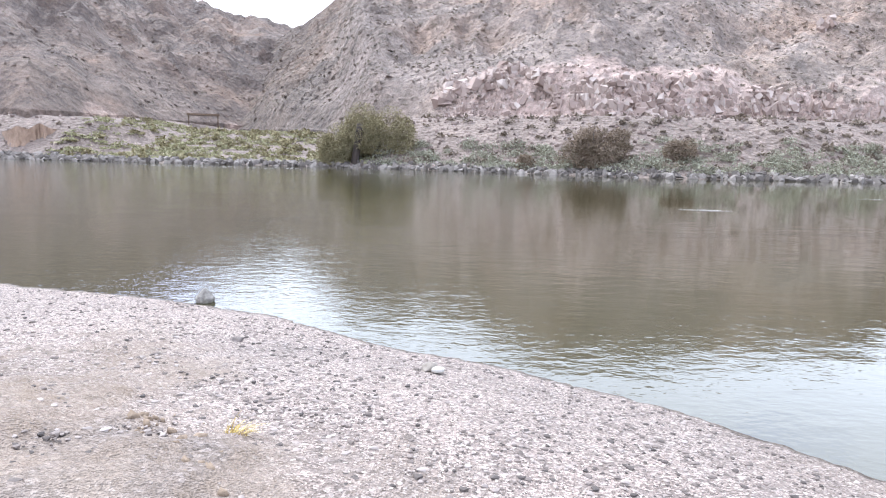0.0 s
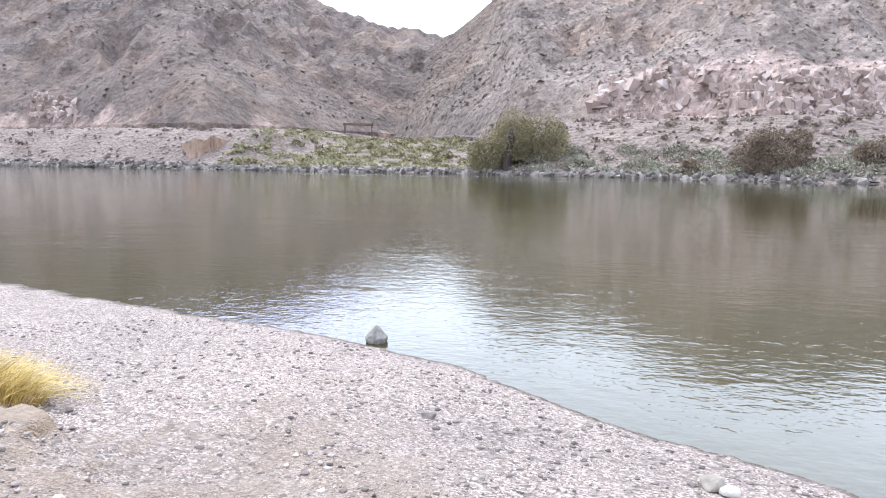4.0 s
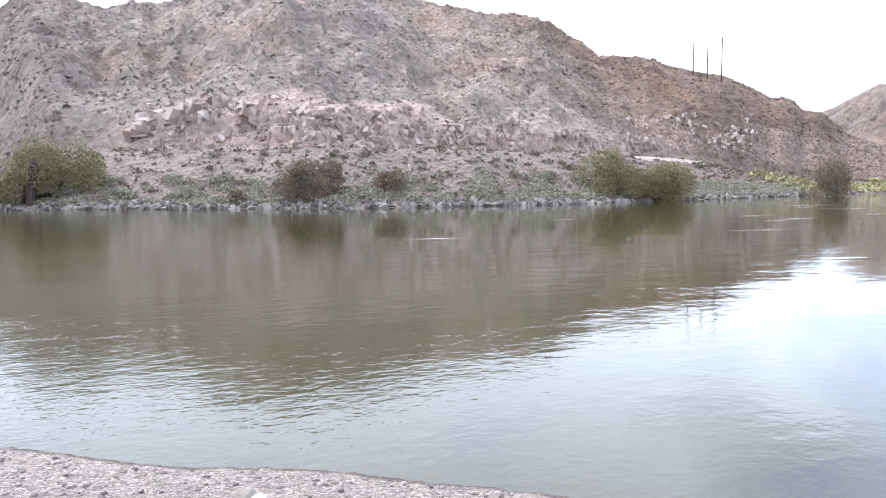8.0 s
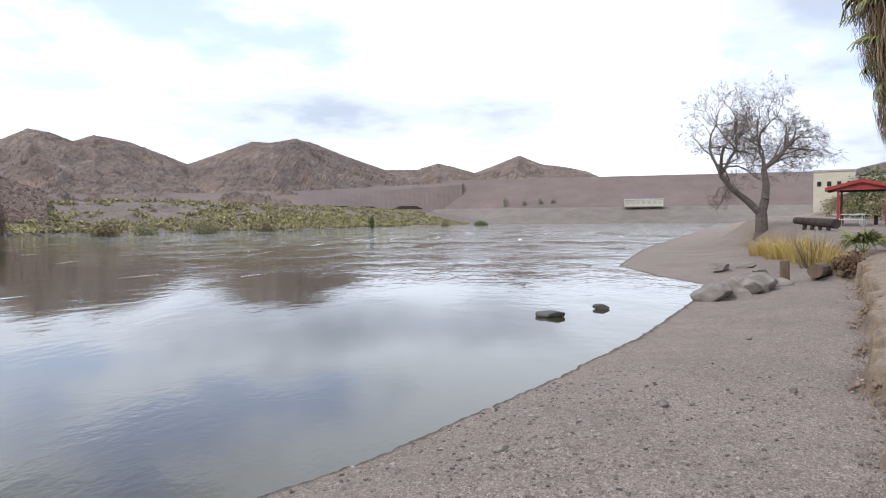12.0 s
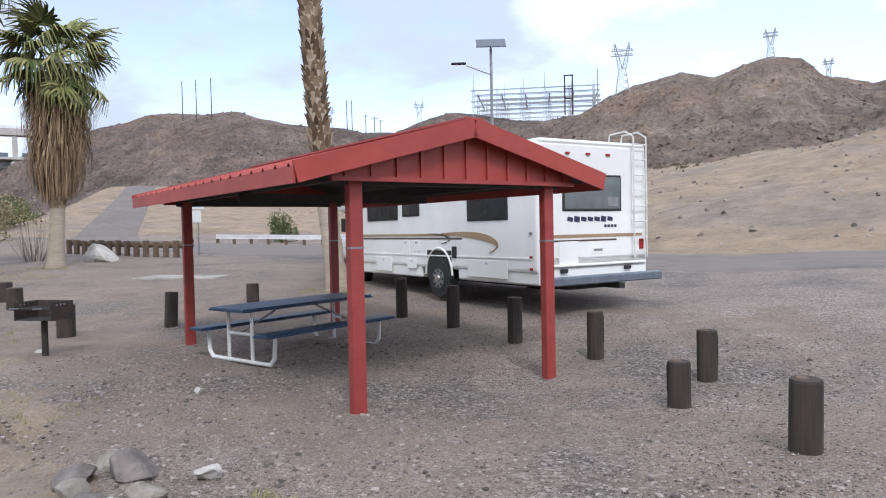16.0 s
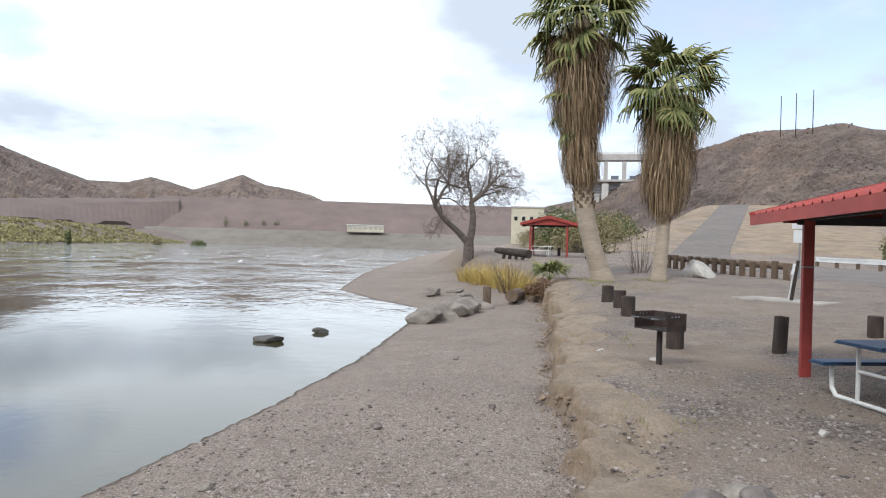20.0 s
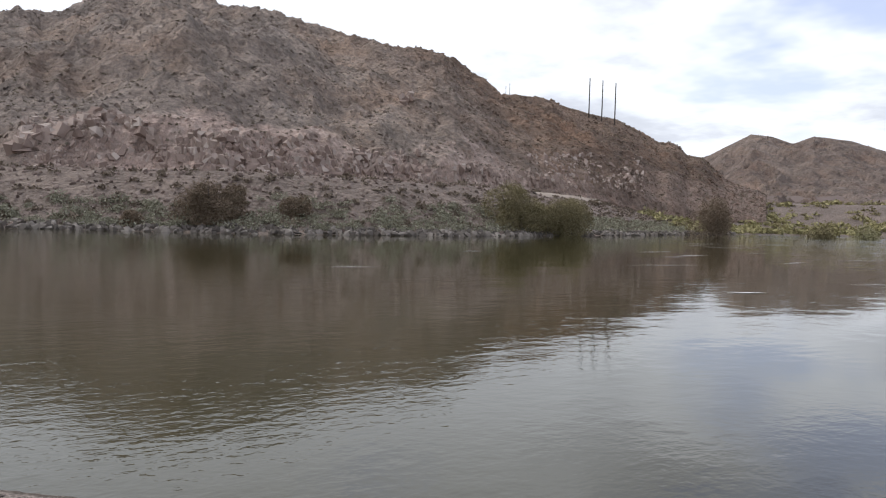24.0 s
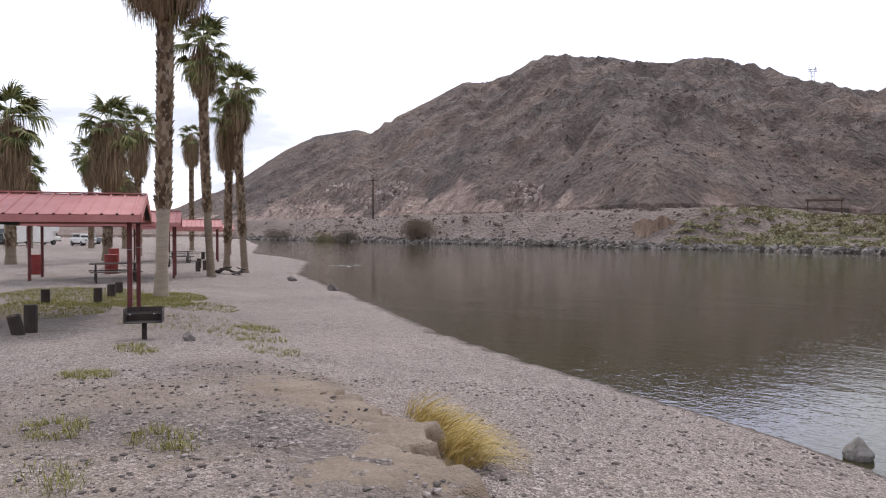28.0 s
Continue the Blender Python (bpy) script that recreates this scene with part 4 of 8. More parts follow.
def shelter(m, label, length=5.45, width=2.59, roof=None, far=False):
    t = thing("picnic_shelter", m, label, "shelter", "picnic shelters")
    roof = roof or M["red"]
    ridge_y, ridge_z, eave_z = -width / 2, 2.90, 2.38
    e0, e1 = 0.72, -width - 0.70
    x0, x1 = -0.27, length + 0.27
    for x in (0, length):
        for y in (0, -width):
            p = part("post", box(0.10, 0.145, 2.46, (x, y, 1.13)), M["red_shaded"] if roof == M["red_faded"] else M["red_dark"], t, bevel=0.006)
            if not far:
                part("band", box(0.106, 0.151, 0.02, (x, y, 1.62)), M["steel"], p)
    for ya, yb, zb in ((ridge_y, e0, eave_z), (ridge_y, e1, eave_z)):
        v, f = ribbed_panel(x0, x1, ya, ridge_z, yb, zb)
        mk("roof_panel", v, f, roof, t)
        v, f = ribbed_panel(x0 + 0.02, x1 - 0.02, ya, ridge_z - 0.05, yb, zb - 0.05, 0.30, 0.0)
        mk("underside_sheet", v, f, M["under"], t)
        part("eave_trim", box(x1 - x0 - 0.006, 0.02, 0.15, ((x0 + x1) / 2, yb + (0.012 if yb > 0 else -0.012), zb - 0.09)), roof, t)
    for x in (x0 - 0.014, x1 + 0.014):
        for yb in (e0, e1):
            run, drop = abs(yb - ridge_y), ridge_z - eave_z
            a = math.atan2(drop, run)
            rot = Matrix.Rotation(-a if yb > ridge_y else a, 3, "X")
            c = (x, (yb + ridge_y) / 2, (ridge_z + eave_z) / 2 - 0.09 / math.cos(a) + 0.03)
            part("barge_board", box(0.024, math.hypot(run, drop) + (0.02 if yb > ridge_y else 0.0), 0.20, c, rot), roof, t)
    part("ridge_cap", box(x1 - x0 + 0.05, 0.24, 0.025, ((x0 + x1) / 2, ridge_y, ridge_z + 0.024)), roof, t)
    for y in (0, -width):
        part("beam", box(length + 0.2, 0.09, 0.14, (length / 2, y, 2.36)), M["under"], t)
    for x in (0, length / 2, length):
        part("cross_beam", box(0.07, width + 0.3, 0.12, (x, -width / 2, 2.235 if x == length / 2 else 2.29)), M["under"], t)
    # gables: sheet with upright ribs
    for x, sgn in ((-0.13, -1), (length + 0.13, 1)):
        yl, yr = 0.30, -width - 0.30
        zl = 2.30
        def top(y):
            return ridge_z - 0.07 - abs(y - ridge_y) * (ridge_z - eave_z) / (e0 - ridge_y) - 0.02
        bm = bmesh.new()
        pts = [(x, yl, zl), (x, yr, zl), (x, yr, max(top(yr), zl + 0.01)), (x, ridge_y, top(ridge_y)), (x, yl, max(top(yl), zl + 0.01))]
        face = bm.faces.new([bm.verts.new(p) for p in pts])
        ext = bmesh.ops.extrude_face_region(bm, geom=[face])["geom"]
        bmesh.ops.translate(bm, verts=[g for g in ext if isinstance(g, bmesh.types.BMVert)], vec=(-sgn * 0.02, 0, 0))
        bmesh.ops.recalc_face_normals(bm, faces=bm.faces)
        g = part("gable_sheet", bm, roof, t)
        if not far:
            y = yl - 0.14
            while y > yr + 0.05:
                h = top(y) - zl - 0.02
                if h > 0.05:
                    part("rib", box(0.026, 0.028, h, (x + sgn * 0.013, y, zl + h / 2)), roof, g)
                y -= 0.29
        part("gable_rail", box(0.05, width + 0.62, 0.045, (x + sgn * 0.012, ridge_y, zl - 0.02)), M["red_dark"], t)
    return t


U_TURN = -24.7
shelter(pose(3.01, -5.26, 0.64, 0, 0, U_TURN), "red steel picnic shelter with a ribbed gable roof")
# downstream row, their long sides square to the bank
for (x, y), turn in (((-17.3, 6.7), 248), ((-31.25, 12.9), 248), ((-47.5, 22.0), 248), ((-64, 30.5), 248)):
    z = gz(x, y)
    shelter(pose(x, y, z, 0, 0, turn), "faded red picnic shelter in a row along the bank", roof=M["red_faded"], far=x < -20)
shelter(floor_pose(46.6, -19.35, -26), "small red picnic shelter upstream near the bare tree", length=3.4, far=True)


# ---- picnic tables ----
def picnic_table(m, label, top=None, legs=None, length=1.85):
    t = thing("picnic_table", m, label, "picnic table", "picnic tables")
    top, legs = top or M["blue"], legs or M["white_pipe"]
    slab = part("tabletop", box(length, 0.76, 0.035, (0, 0, 0.745)), top, t, bevel=0.012)
    part("edge_trim", box(length + 0.01, 0.79, 0.018, (0, 0, 0.728)), top, slab)
    for s in (-1, 1):
        b = part("bench", box(length, 0.27, 0.032, (0, s * 0.72, 0.44)), top, t, bevel=0.01)
        part("bench_trim", box(length + 0.01, 0.29, 0.02, (0, s * 0.72, 0.423)), top, b)
    for x in (-length / 2 + 0.22, length / 2 - 0.22):
        part("leg_frame", pipe([(x, -0.74, 0.415), (x, -0.72, 0.12), (x, -0.64, 0.03), (x, 0.64, 0.03), (x, 0.72, 0.12), (x, 0.74, 0.415)], 0.028), legs, t)
        for y in (-0.26, 0.26):
            part("upright", tube((x, y, 0.03), (x, y, 0.73), 0.026), legs, t)
        part("cross_bar", tube((x, -0.26, 0.40), (x, 0.26, 0.40), 0.022), legs, t)
        part("brace", tube((x, 0, 0.40), (x * 0.25, 0, 0.72), 0.014), M["steel"], t)
    return t


picnic_table(pose(5.85, -7.65, gz(5.85, -7.65) - 0.02, 0, 0, -99), "blue-topped picnic table on white pipe legs under the shelter", length=2.4)
M["old_top"] = material("dark_old_tabletop", mat_plain((0.05, 0.04, 0.035), (0.10, 0.075, 0.06), 4, 0.3), 0.8)
picnic_table(floor_pose(-30.5, 10.3, 77), "dark weathered picnic table under a shelter", M["old_top"], M["iron"])
picnic_table(floor_pose(-45.5, 18.4, 77), "dark weathered picnic table under a far shelter", M["old_top"], M["iron"])
picnic_table(floor_pose(46.8, -20.2, 52), "pale picnic table under the upstream shelter", M["white_pipe"], M["white_pipe"])


# ---- wooden bollards ----
def bollard(x, y, h, r=0.105, tilt=0.0, turn=0.0, worn=False):
    t = thing("bollard", floor_pose(x, y, turn) @ pose(0, 0, 0, tilt, tilt * 0.4, 0), "dark creosoted round wooden bollard set in gravel", "bollard", "wooden bollards")
    bm = bmesh.new()
    rnd = random.Random(int(x * 100) + int(y * 10))
    for k, (z, s) in enumerate(((-0.2, 1.0), (h * 0.3, 1.0), (h * 0.7, 0.99), (h - 0.02, 0.985), (h, 0.93))):
        ring = [bm.verts.new((math.cos(a) * r * s * (1 + 0.03 * math.sin(3 * a + x)), math.sin(a) * r * s * (1 + 0.03 * math.cos(2 * a + y)), z)) for a in [i * math.tau / 14 for i in range(14)]]
        if k:
            for i in range(14):
                bm.faces.new((prev[i], prev[(i + 1) % 14], ring[(i + 1) % 14], ring[i]))
        prev = ring
    bm.faces.new(prev)
    log = part("log", bm, M["bollard"], t)
    cut = bmesh.new()
    bmesh.ops.create_cone(cut, cap_ends=True, segments=12, radius1=r * 0.42, radius2=r * 0.36, depth=0.012, matrix=Matrix.Translation((r * 0.2, 0, h + 0.004)))
    part("cut_end", cut, M["old_wood"], log, "paler weathered end grain")
    for k in range(2):
        a = rnd.uniform(0, 6.28)
        part("split", box(0.012, 0.006, h * 0.55, (math.cos(a) * r * 0.99, math.sin(a) * r * 0.99, h * 0.62), Matrix.Rotation(a, 3, "Z")), M["black"], log)
    return t


for x, y, h, r, tilt in ((-0.87, -5.39, 0.54, 0.115, -2), (0.24, -6.62, 0.44, 0.11, 0), (0.16, -7.78, 0.55, 0.11, 1), (1.70, -8.74, 0.61, 0.11, 0), (3.10, -9.32, 0.67, 0.11, 0), (4.55, -10.08, 0.70, 0.11, 1), (6.05, -10.84, 0.73, 0.11, -2), (9.55, -8.48, 0.63, 0.115, 5), (10.24, -11.27, 0.40, 0.14, 0), (10.48, -7.07, 0.56, 0.15, 1), (15.09, -8.83, 0.49, 0.17, 0), (16.69, -9.51, 0.47, 0.17, 0), (17.79, -9.74, 0.47, 0.17, 2)):
    bollard(x, y, h, r, tilt)
for x, y, h, tilt in ((-17.0, 4.69, 0.56, 0), (-16.7, 4.42, 0.4, 14), (-22.8, 6.19, 0.4, 0), (-22.65, 7.5, 0.43, 0), (-23.8, 8.2, 0.4, 0), (-25.4, 8.9, 0.38, 0), (-27.2, 5.6, 0.45, 0), (-36, 15.9, 0.5, 0), (-37.5, 16.9, 0.5, 0), (-39.5, 17.4, 0.5, 0), (-41, 16.2, 0.5, 0), (-50, 22, 0.5, 0), (-53, 21, 0.5, 0), (48.5, -22.5, 0.6, 0), (50, -21, 0.6, 0), (43, -22, 0.6, 0)):
    bollard(x, y, h, 0.12, tilt)


# ---- grills ----
def grill(m, label, drop=0.0):
    t = thing("barbecue_grill", m @ pose(0, 0, -drop), label, "grill", "park grills")
    part("post", tube((0, 0, drop - 0.1), (0, 0, 0.53), 0.045, 0.045, 10), M["iron"], t)
    fire = part("firebox_floor", box(0.62, 0.42, 0.012, (0, 0, 0.54)), M["iron"], t)
    part("back_wall", box(0.62, 0.012, 0.26, (0, 0.214, 0.66)), M["soot"], fire)
    for s in (-1, 1):
        part("side_wall", box(0.012, 0.42, 0.26, (s * 0.314, 0, 0.66)), M["soot"], fire)
        for k in range(3):
            part("notch", box(0.016, 0.035, 0.03, (s * 0.316, -0.1 + k * 0.07, 0.75)), M["steel"], fire)
    g = part("grate_frame", box(0.60, 0.02, 0.012, (0, -0.24, 0.70)), M["iron"], t)
    for k in range(11):
        part("grate_bar", tube((-0.27 + k * 0.054, -0.25, 0.705), (-0.27 + k * 0.054, 0.2, 0.705), 0.006, 0.006, 5), M["iron"], g)
    for s in (-1, 1):
        part("handle", tube((s * 0.2, -0.25, 0.705), (s * 0.2, -0.40, 0.72), 0.012, 0.012, 6), M["steel"], g)
    return t


grill(floor_pose(8.97, -5.78, 195), "black iron park grill on a single post by the eroded bank")
grill(floor_pose(-14.05, 5.92, 65), "low black iron park grill beside a shelter post", 0.22)


# ---- motorhome ----
def rounded_box(sx, sy, sz, c, r, seg=3):
    bm = box(sx, sy, sz, c)
    bmesh.ops.bevel(bm, geom=bm.edges[:], offset=r, segments=seg, affect="EDGES", profile=0.5)
    return bm


M["rim_grey"] = material("dull_grey_wheel_rim", mat_plain((0.10, 0.10, 0.10), (0.20, 0.195, 0.19), 6, 0.2), 0.6)


def wheel(t, x, y, r=0.39, w=0.24):
    s = 1 if y < -1 else -1
    bm = bmesh.new()
    bmesh.ops.create_cone(bm, cap_ends=True, segments=28, radius1=r, radius2=r, depth=w, matrix=Matrix.Translation((x, y + s * w / 2, r)) @ Matrix.Rotation(math.pi / 2, 4, "X"))
    wh = part("tyre", bm, M["black"], t, bevel=0.03)
    rim = bmesh.new()
    bmesh.ops.create_cone(rim, cap_ends=True, segments=24, radius1=r * 0.50, radius2=r * 0.44, depth=0.05, matrix=Matrix.Translation((x, y, r)) @ Matrix.Rotation(math.pi / 2, 4, "X"))
    part("rim", rim, M["rim_grey"], wh)
    for k in range(8):
        a = k * math.tau / 8
        part("lug_hole", tube((x + math.cos(a) * r * 0.4, y - s * 0.03, r + math.sin(a) * r * 0.4), (x + math.cos(a) * r * 0.4, y, r + math.sin(a) * r * 0.4), 0.035, 0.035, 6), M["black"], wh)
    part("hub", tube((x, y - s * 0.06, r), (x, y, r), 0.07, 0.09, 10), M["chrome"], wh)


# rear window glass with the sky's reflection painted in as a lighter grey base
M["glass_grey"] = material("sky_tinted_window_glass", lambda k, b: k.link(k.ramp(k.noise(k.coords(), 1.5, 3), [(0.3, (0.10, 0.115, 0.12)), (0.7, (0.19, 0.205, 0.205))]), b.inputs["Base Color"]), 0.12)


def motorhome(m, label, detail=True):
    """x runs forward from the rear, y is 0 on the camera's side and -W on the other."""
    W, L = 2.75, 7.35
    t = thing("motorhome", m, label, "motorhome")
    part("body", rounded_box(L, W, 2.36, (L / 2, -W / 2, 1.80), 0.09), M["rv_white"], t)
    part("lower_skirt", box(2.55, W - 0.06, 0.50, (1.275, -W / 2, 0.68)), M["rv_white"], t, bevel=0.03)
    part("lower_skirt", box(2.95, W - 0.06, 0.50, (5.45, -W / 2, 0.66)), M["rv_white"], t, bevel=0.03)
    part("roof_edge", rounded_box(L + 1.25, W - 0.1, 0.10, (L / 2 + 0.62, -W / 2, 2.96), 0.045, 2), M["rv_white"], t)
    part("cab_over", rounded_box(1.3, W - 0.04, 0.95, (L + 0.55, -W / 2, 2.45), 0.16), M["rv_white"], t)
    cab = part("cab", rounded_box(1.15, 2.05, 1.30, (L + 0.45, -W / 2, 1.36), 0.12), M["rv_white"], t)
    part("hood", rounded_box(1.05, 1.95, 0.62, (L + 1.30, -W / 2, 0.98), 0.14), M["rv_white"], cab)
    part("windshield", box(0.03, 1.75, 0.72, (L + 1.05, -W / 2, 1.62), Matrix.Rotation(radians(-28), 3, "Y")), M["glass"], cab)
    part("cab_window", box(0.62, 0.02, 0.48, (L + 0.55, -W / 2 + 1.03, 1.66)), M["glass"], cab)
    part("grille", box(0.03, 1.1, 0.3, (L + 1.83, -W / 2, 0.98)), M["black"], cab)
    for s in (-1, 1):
        part("headlight", rounded_box(0.06, 0.3, 0.18, (L + 1.81, -W / 2 + s * 0.78, 1.02), 0.02, 2), M["chrome"], cab)
        mi = part("mirror", rounded_box(0.12, 0.20, 0.36, (L + 0.72, -W / 2 + s * 1.30, 1.62), 0.03, 2), M["black"], t)
        part("mirror_arm", tube((L + 0.72, -W / 2 + s * 1.0, 1.5), (L + 0.72, -W / 2 + s * 1.25, 1.55), 0.02), M["black"], mi)
    part("front_bumper", rounded_box(0.14, 2.0, 0.2, (L + 1.88, -W / 2, 0.62), 0.04, 2), M["steel"], t)
    for y in (-0.10, -W + 0.10):
        wheel(t, 3.22, 0.01 if y > -1 else -W - 0.01, 0.42)
        wheel(t, 7.78, y - 0.22 if y > -1 else y + 0.22)
    part("wheel_arch", box(1.0, 0.05, 0.62, (3.22, -0.024, 0.72)), M["black"], t, bevel=0.02)
    bm = bmesh.new()
    n = 14
    for i in range(n):
        a, b = math.pi * i / n, math.pi * (i + 1) / n
        add_tube(bm, (3.22 + 0.52 * math.cos(a), 0.012, 0.50 + 0.56 * math.sin(a)), (3.22 + 0.52 * math.cos(b), 0.012, 0.50 + 0.56 * math.sin(b)), 0.022, 0.022, 6)
    part("arch_trim", bm, M["rv_white"], t)
    part("chassis", box(7.6, 1.2, 0.22, (3.9, -W / 2, 0.42)), M["black"], t)

    def pane(name, x0, x1, z0, z1, slide=True):
        fr = part(name, rounded_box(x1 - x0 + 0.06, 0.03, z1 - z0 + 0.06, ((x0 + x1) / 2, 0.006, (z0 + z1) / 2), 0.012, 2), M["black"], t)
        part("pane", box(x1 - x0 - 0.02, 0.012, z1 - z0 - 0.02, ((x0 + x1) / 2, 0.022, (z0 + z1) / 2)), M["glass"], fr)
        if slide:
            part("mullion", box(0.03, 0.02, z1 - z0, ((x0 + x1) / 2, 0.026, (z0 + z1) / 2)), M["black"], fr)

    pane("side_window", 5.0, 6.5, 1.72, 2.36)
    pane("side_window", 4.02, 4.72, 1.79, 2.24)
    pane("side_window", 0.86, 2.10, 1.63, 2.32)
    # painted lines along the side
    part("stripe_tan", box(4.2, 0.006, 0.055, (4.85, 0.004, 1.335)), M["tan_stripe"], t)
    part("stripe_brown", box(4.6, 0.006, 0.035, (4.65, 0.004, 1.262)), M["brown_stripe"], t)
    for mat_, w0, h0, dx in ((M["tan_stripe"], 0.13, 0.14, 0.0), (M["brown_stripe"], 0.035, 0.02, 0.62)):
        v, f = [], []
        for i in range(17):
            u = i / 16
            x = 3.1 + dx * 0.9 - 2.05 * (1 - (1 - u) ** 2) * (1 if dx == 0 else 0.45)
            z = 1.36 - (0.36 if dx == 0 else 0.20) * u ** 2.2
            w = w0 * math.sin(math.pi * (0.06 + 0.9 * u)) + 0.004
            v += [(x + (u > 0.8) * (u - 0.8) * 1.2, 0.012, z + w / 2), (x + (u > 0.8) * (u - 0.8) * 1.9, 0.012, z - w / 2), (x + (u > 0.8) * (u - 0.8) * 1.2, -0.002, z + w / 2), (x + (u > 0.8) * (u - 0.8) * 1.9, -0.002, z - w / 2)]
        for i in range(16):
            f += [(4 * i, 4 * i + 1, 4 * i + 5, 4 * i + 4), (4 * i, 4 * i + 4, 4 * i + 6, 4 * i + 2), (4 * i + 1, 4 * i + 3, 4 * i + 7, 4 * i + 5)]
        mk("swoosh", v, f, mat_, t)
    part("belt_moulding", box(6.9, 0.018, 0.025, (3.6, 0.006, 0.90)), M["rv_white"], t)
    for x, z, w, h in ((4.62, 1.08, 0.34, 0.30), (4.14, 1.10, 0.30, 0.24), (4.35, 0.70, 0.42, 0.22), (5.7, 0.66, 0.8, 0.34), (1.5, 0.68, 1.3, 0.34)):
        d = part("hatch", rounded_box(w, 0.014, h, (x, 0.006, z), 0.006, 1), M["rv_white"], t)
        part("hatch_latch", box(0.05, 0.012, 0.03, (x, 0.018, z + h * 0.3)), M["steel"], d)
    part("utility_port", rounded_box(0.17, 0.03, 0.24, (2.62, 0.006, 0.98), 0.012, 1), M["black"], t)
    for z in (1.35, 0.93, 0.72):
        part("side_marker", box(0.07, 0.02, 0.04, (0.18, 0.008, z)), M["lamp_red"] if z < 1 else M["steel"], t)
    # rear
    rw = part("rear_window", rounded_box(0.03, 1.46, 0.66, (-0.006, -1.30, 2.06), 0.012, 2), M["black"], t)
    part("pane", box(0.012, 1.38, 0.58, (-0.022, -1.30, 2.06)), M["glass_grey"], rw)
    part("sticker", box(0.006, 0.26, 0.17, (-0.031, -1.80, 1.90)), M["steel"], rw)
    for k in range(7):
        part("maker_lettering", box(0.008, 0.13, 0.10 if k in (1, 5) else 0.075, (-0.004, -0.75 - k * 0.165, 1.585), Matrix.Rotation(radians(8), 3, "X")), M["navy"], t)
    for k in range(4):
        part("model_lettering", box(0.008, 0.06, 0.05, (-0.004, -1.62 - k * 0.085, 1.455)), M["navy"], t)
    part("rear_stripe_tan", box(0.006, 2.45, 0.06, (-0.003, -1.36, 1.28)), M["tan_stripe"], t)
    part("rear_stripe_brown", box(0.006, 1.7, 0.03, (-0.003, -1.05, 1.20)), M["brown_stripe"], t)
    part("rear_hatch", rounded_box(0.014, 0.46, 0.42, (-0.006, -0.70, 0.98), 0.006, 1), M["rv_white"], t)
    part("rear_ledge", rounded_box(0.07, 2.5, 0.05, (-0.02, -1.38, 0.76), 0.015, 1), M["rv_white"], t)
    part("rear_bumper", rounded_box(0.22, 2.80, 0.15, (-0.16, -1.45, 0.50), 0.02, 1), M["blue_steel"], t)
    part("hitch", box(0.35, 0.14, 0.10, (-0.1, -1.75, 0.36)), M["black"], t)
    for y in (-0.85, -1.35, -1.85):
        part("clearance_lamp", rounded_box(0.04, 0.10, 0.045, (-0.01, y + 0.15, 2.76), 0.012, 2), M["lamp_red"], t)
    for y in (-0.17, -2.56):
        part("tail_lamp", rounded_box(0.04, 0.10, 0.20, (-0.012, y, 1.10), 0.012, 2), M["lamp_red"], t)
        part("bumper_lamp", rounded_box(0.05, 0.16, 0.07, (-0.03, y + (-0.4 if y > -1 else 0.4), 0.67), 0.012, 1), M["black"], t)
    part("plate", box(0.008, 0.30, 0.13, (-0.006, -1.42, 1.02)), M["rv_white"], t)
    part("plate_bar", box(0.008, 0.22, 0.04, (-0.012, -1.42, 1.02)), M["steel"], t)
    lad = part("ladder", pipe([(-0.10, -2.28, 0.85), (-0.10, -2.28, 3.12), (0.10, -2.28, 3.24), (0.5, -2.28, 3.22), (0.55, -2.28, 3.0)], 0.016, 6), M["white_pipe"], t)
    part("ladder_rail", pipe([(-0.10, -2.62, 0.85), (-0.10, -2.62, 3.12), (0.10, -2.62, 3.24), (0.5, -2.62, 3.22), (0.55, -2.62, 3.0)], 0.016, 6), M["white_pipe"], lad)
    for k in range(8):
        part("rung", tube((-0.10, -2.28, 0.95 + k * 0.29), (-0.10, -2.62, 0.95 + k * 0.29), 0.013, 0.013, 6), M["white_pipe"], lad)
    for x, y in ((1.4, -1.0), (4.2, -1.5)):
        part("roof_vent", rounded_box(0.5, 0.5, 0.14, (x, y, 3.05), 0.03, 2), M["rv_white"], t)
    part("air_conditioner", rounded_box(0.95, 0.75, 0.28, (2.9, -1.4, 3.12), 0.08, 2), M["rv_white"], t)
    return t


motorhome(pose(3.42, -11.12, 0.97, 0, 0, -28.4), "white motorhome with tan stripes parked on gravel")
motorhome(floor_pose(-118, 20, 120), "white motorhome parked far down the campground")


# ---- solar street lamp across the road ----
def street_lamp(m, label):
    t = thing("street_lamp", m, label, "street lamp")
    part("pole", tube((0, 0, -0.3), (0, 0, 10.2), 0.1, 0.07, 10), M["steel"], t)
    part("bracket", tube((0, 0, 8.9), (1.25, 0, 9.4), 0.035, 0.035, 8), M["steel"], t)
    part("lamp_head", rounded_box(0.75, 0.26, 0.09, (1.65, 0, 9.5), 0.03, 2), M["black"], t)
    p = part("solar_panel", box(1.5, 1.0, 0.04, (0, 0, 10.5), Matrix.Rotation(radians(-35), 3, "X")), M["solar"], t)
    part("panel_frame", box(1.55, 1.05, 0.025, (0, 0.012, 10.485), Matrix.Rotation(radians(-35), 3, "X")), M["chrome"], p)
    part("panel_mount", tube((0, 0, 10.1), (0, 0, 10.47), 0.05), M["steel"], t)
    return t


street_lamp(floor_pose(14.2, -32.5, 28), "solar street lamp with a tilted panel and side arm")


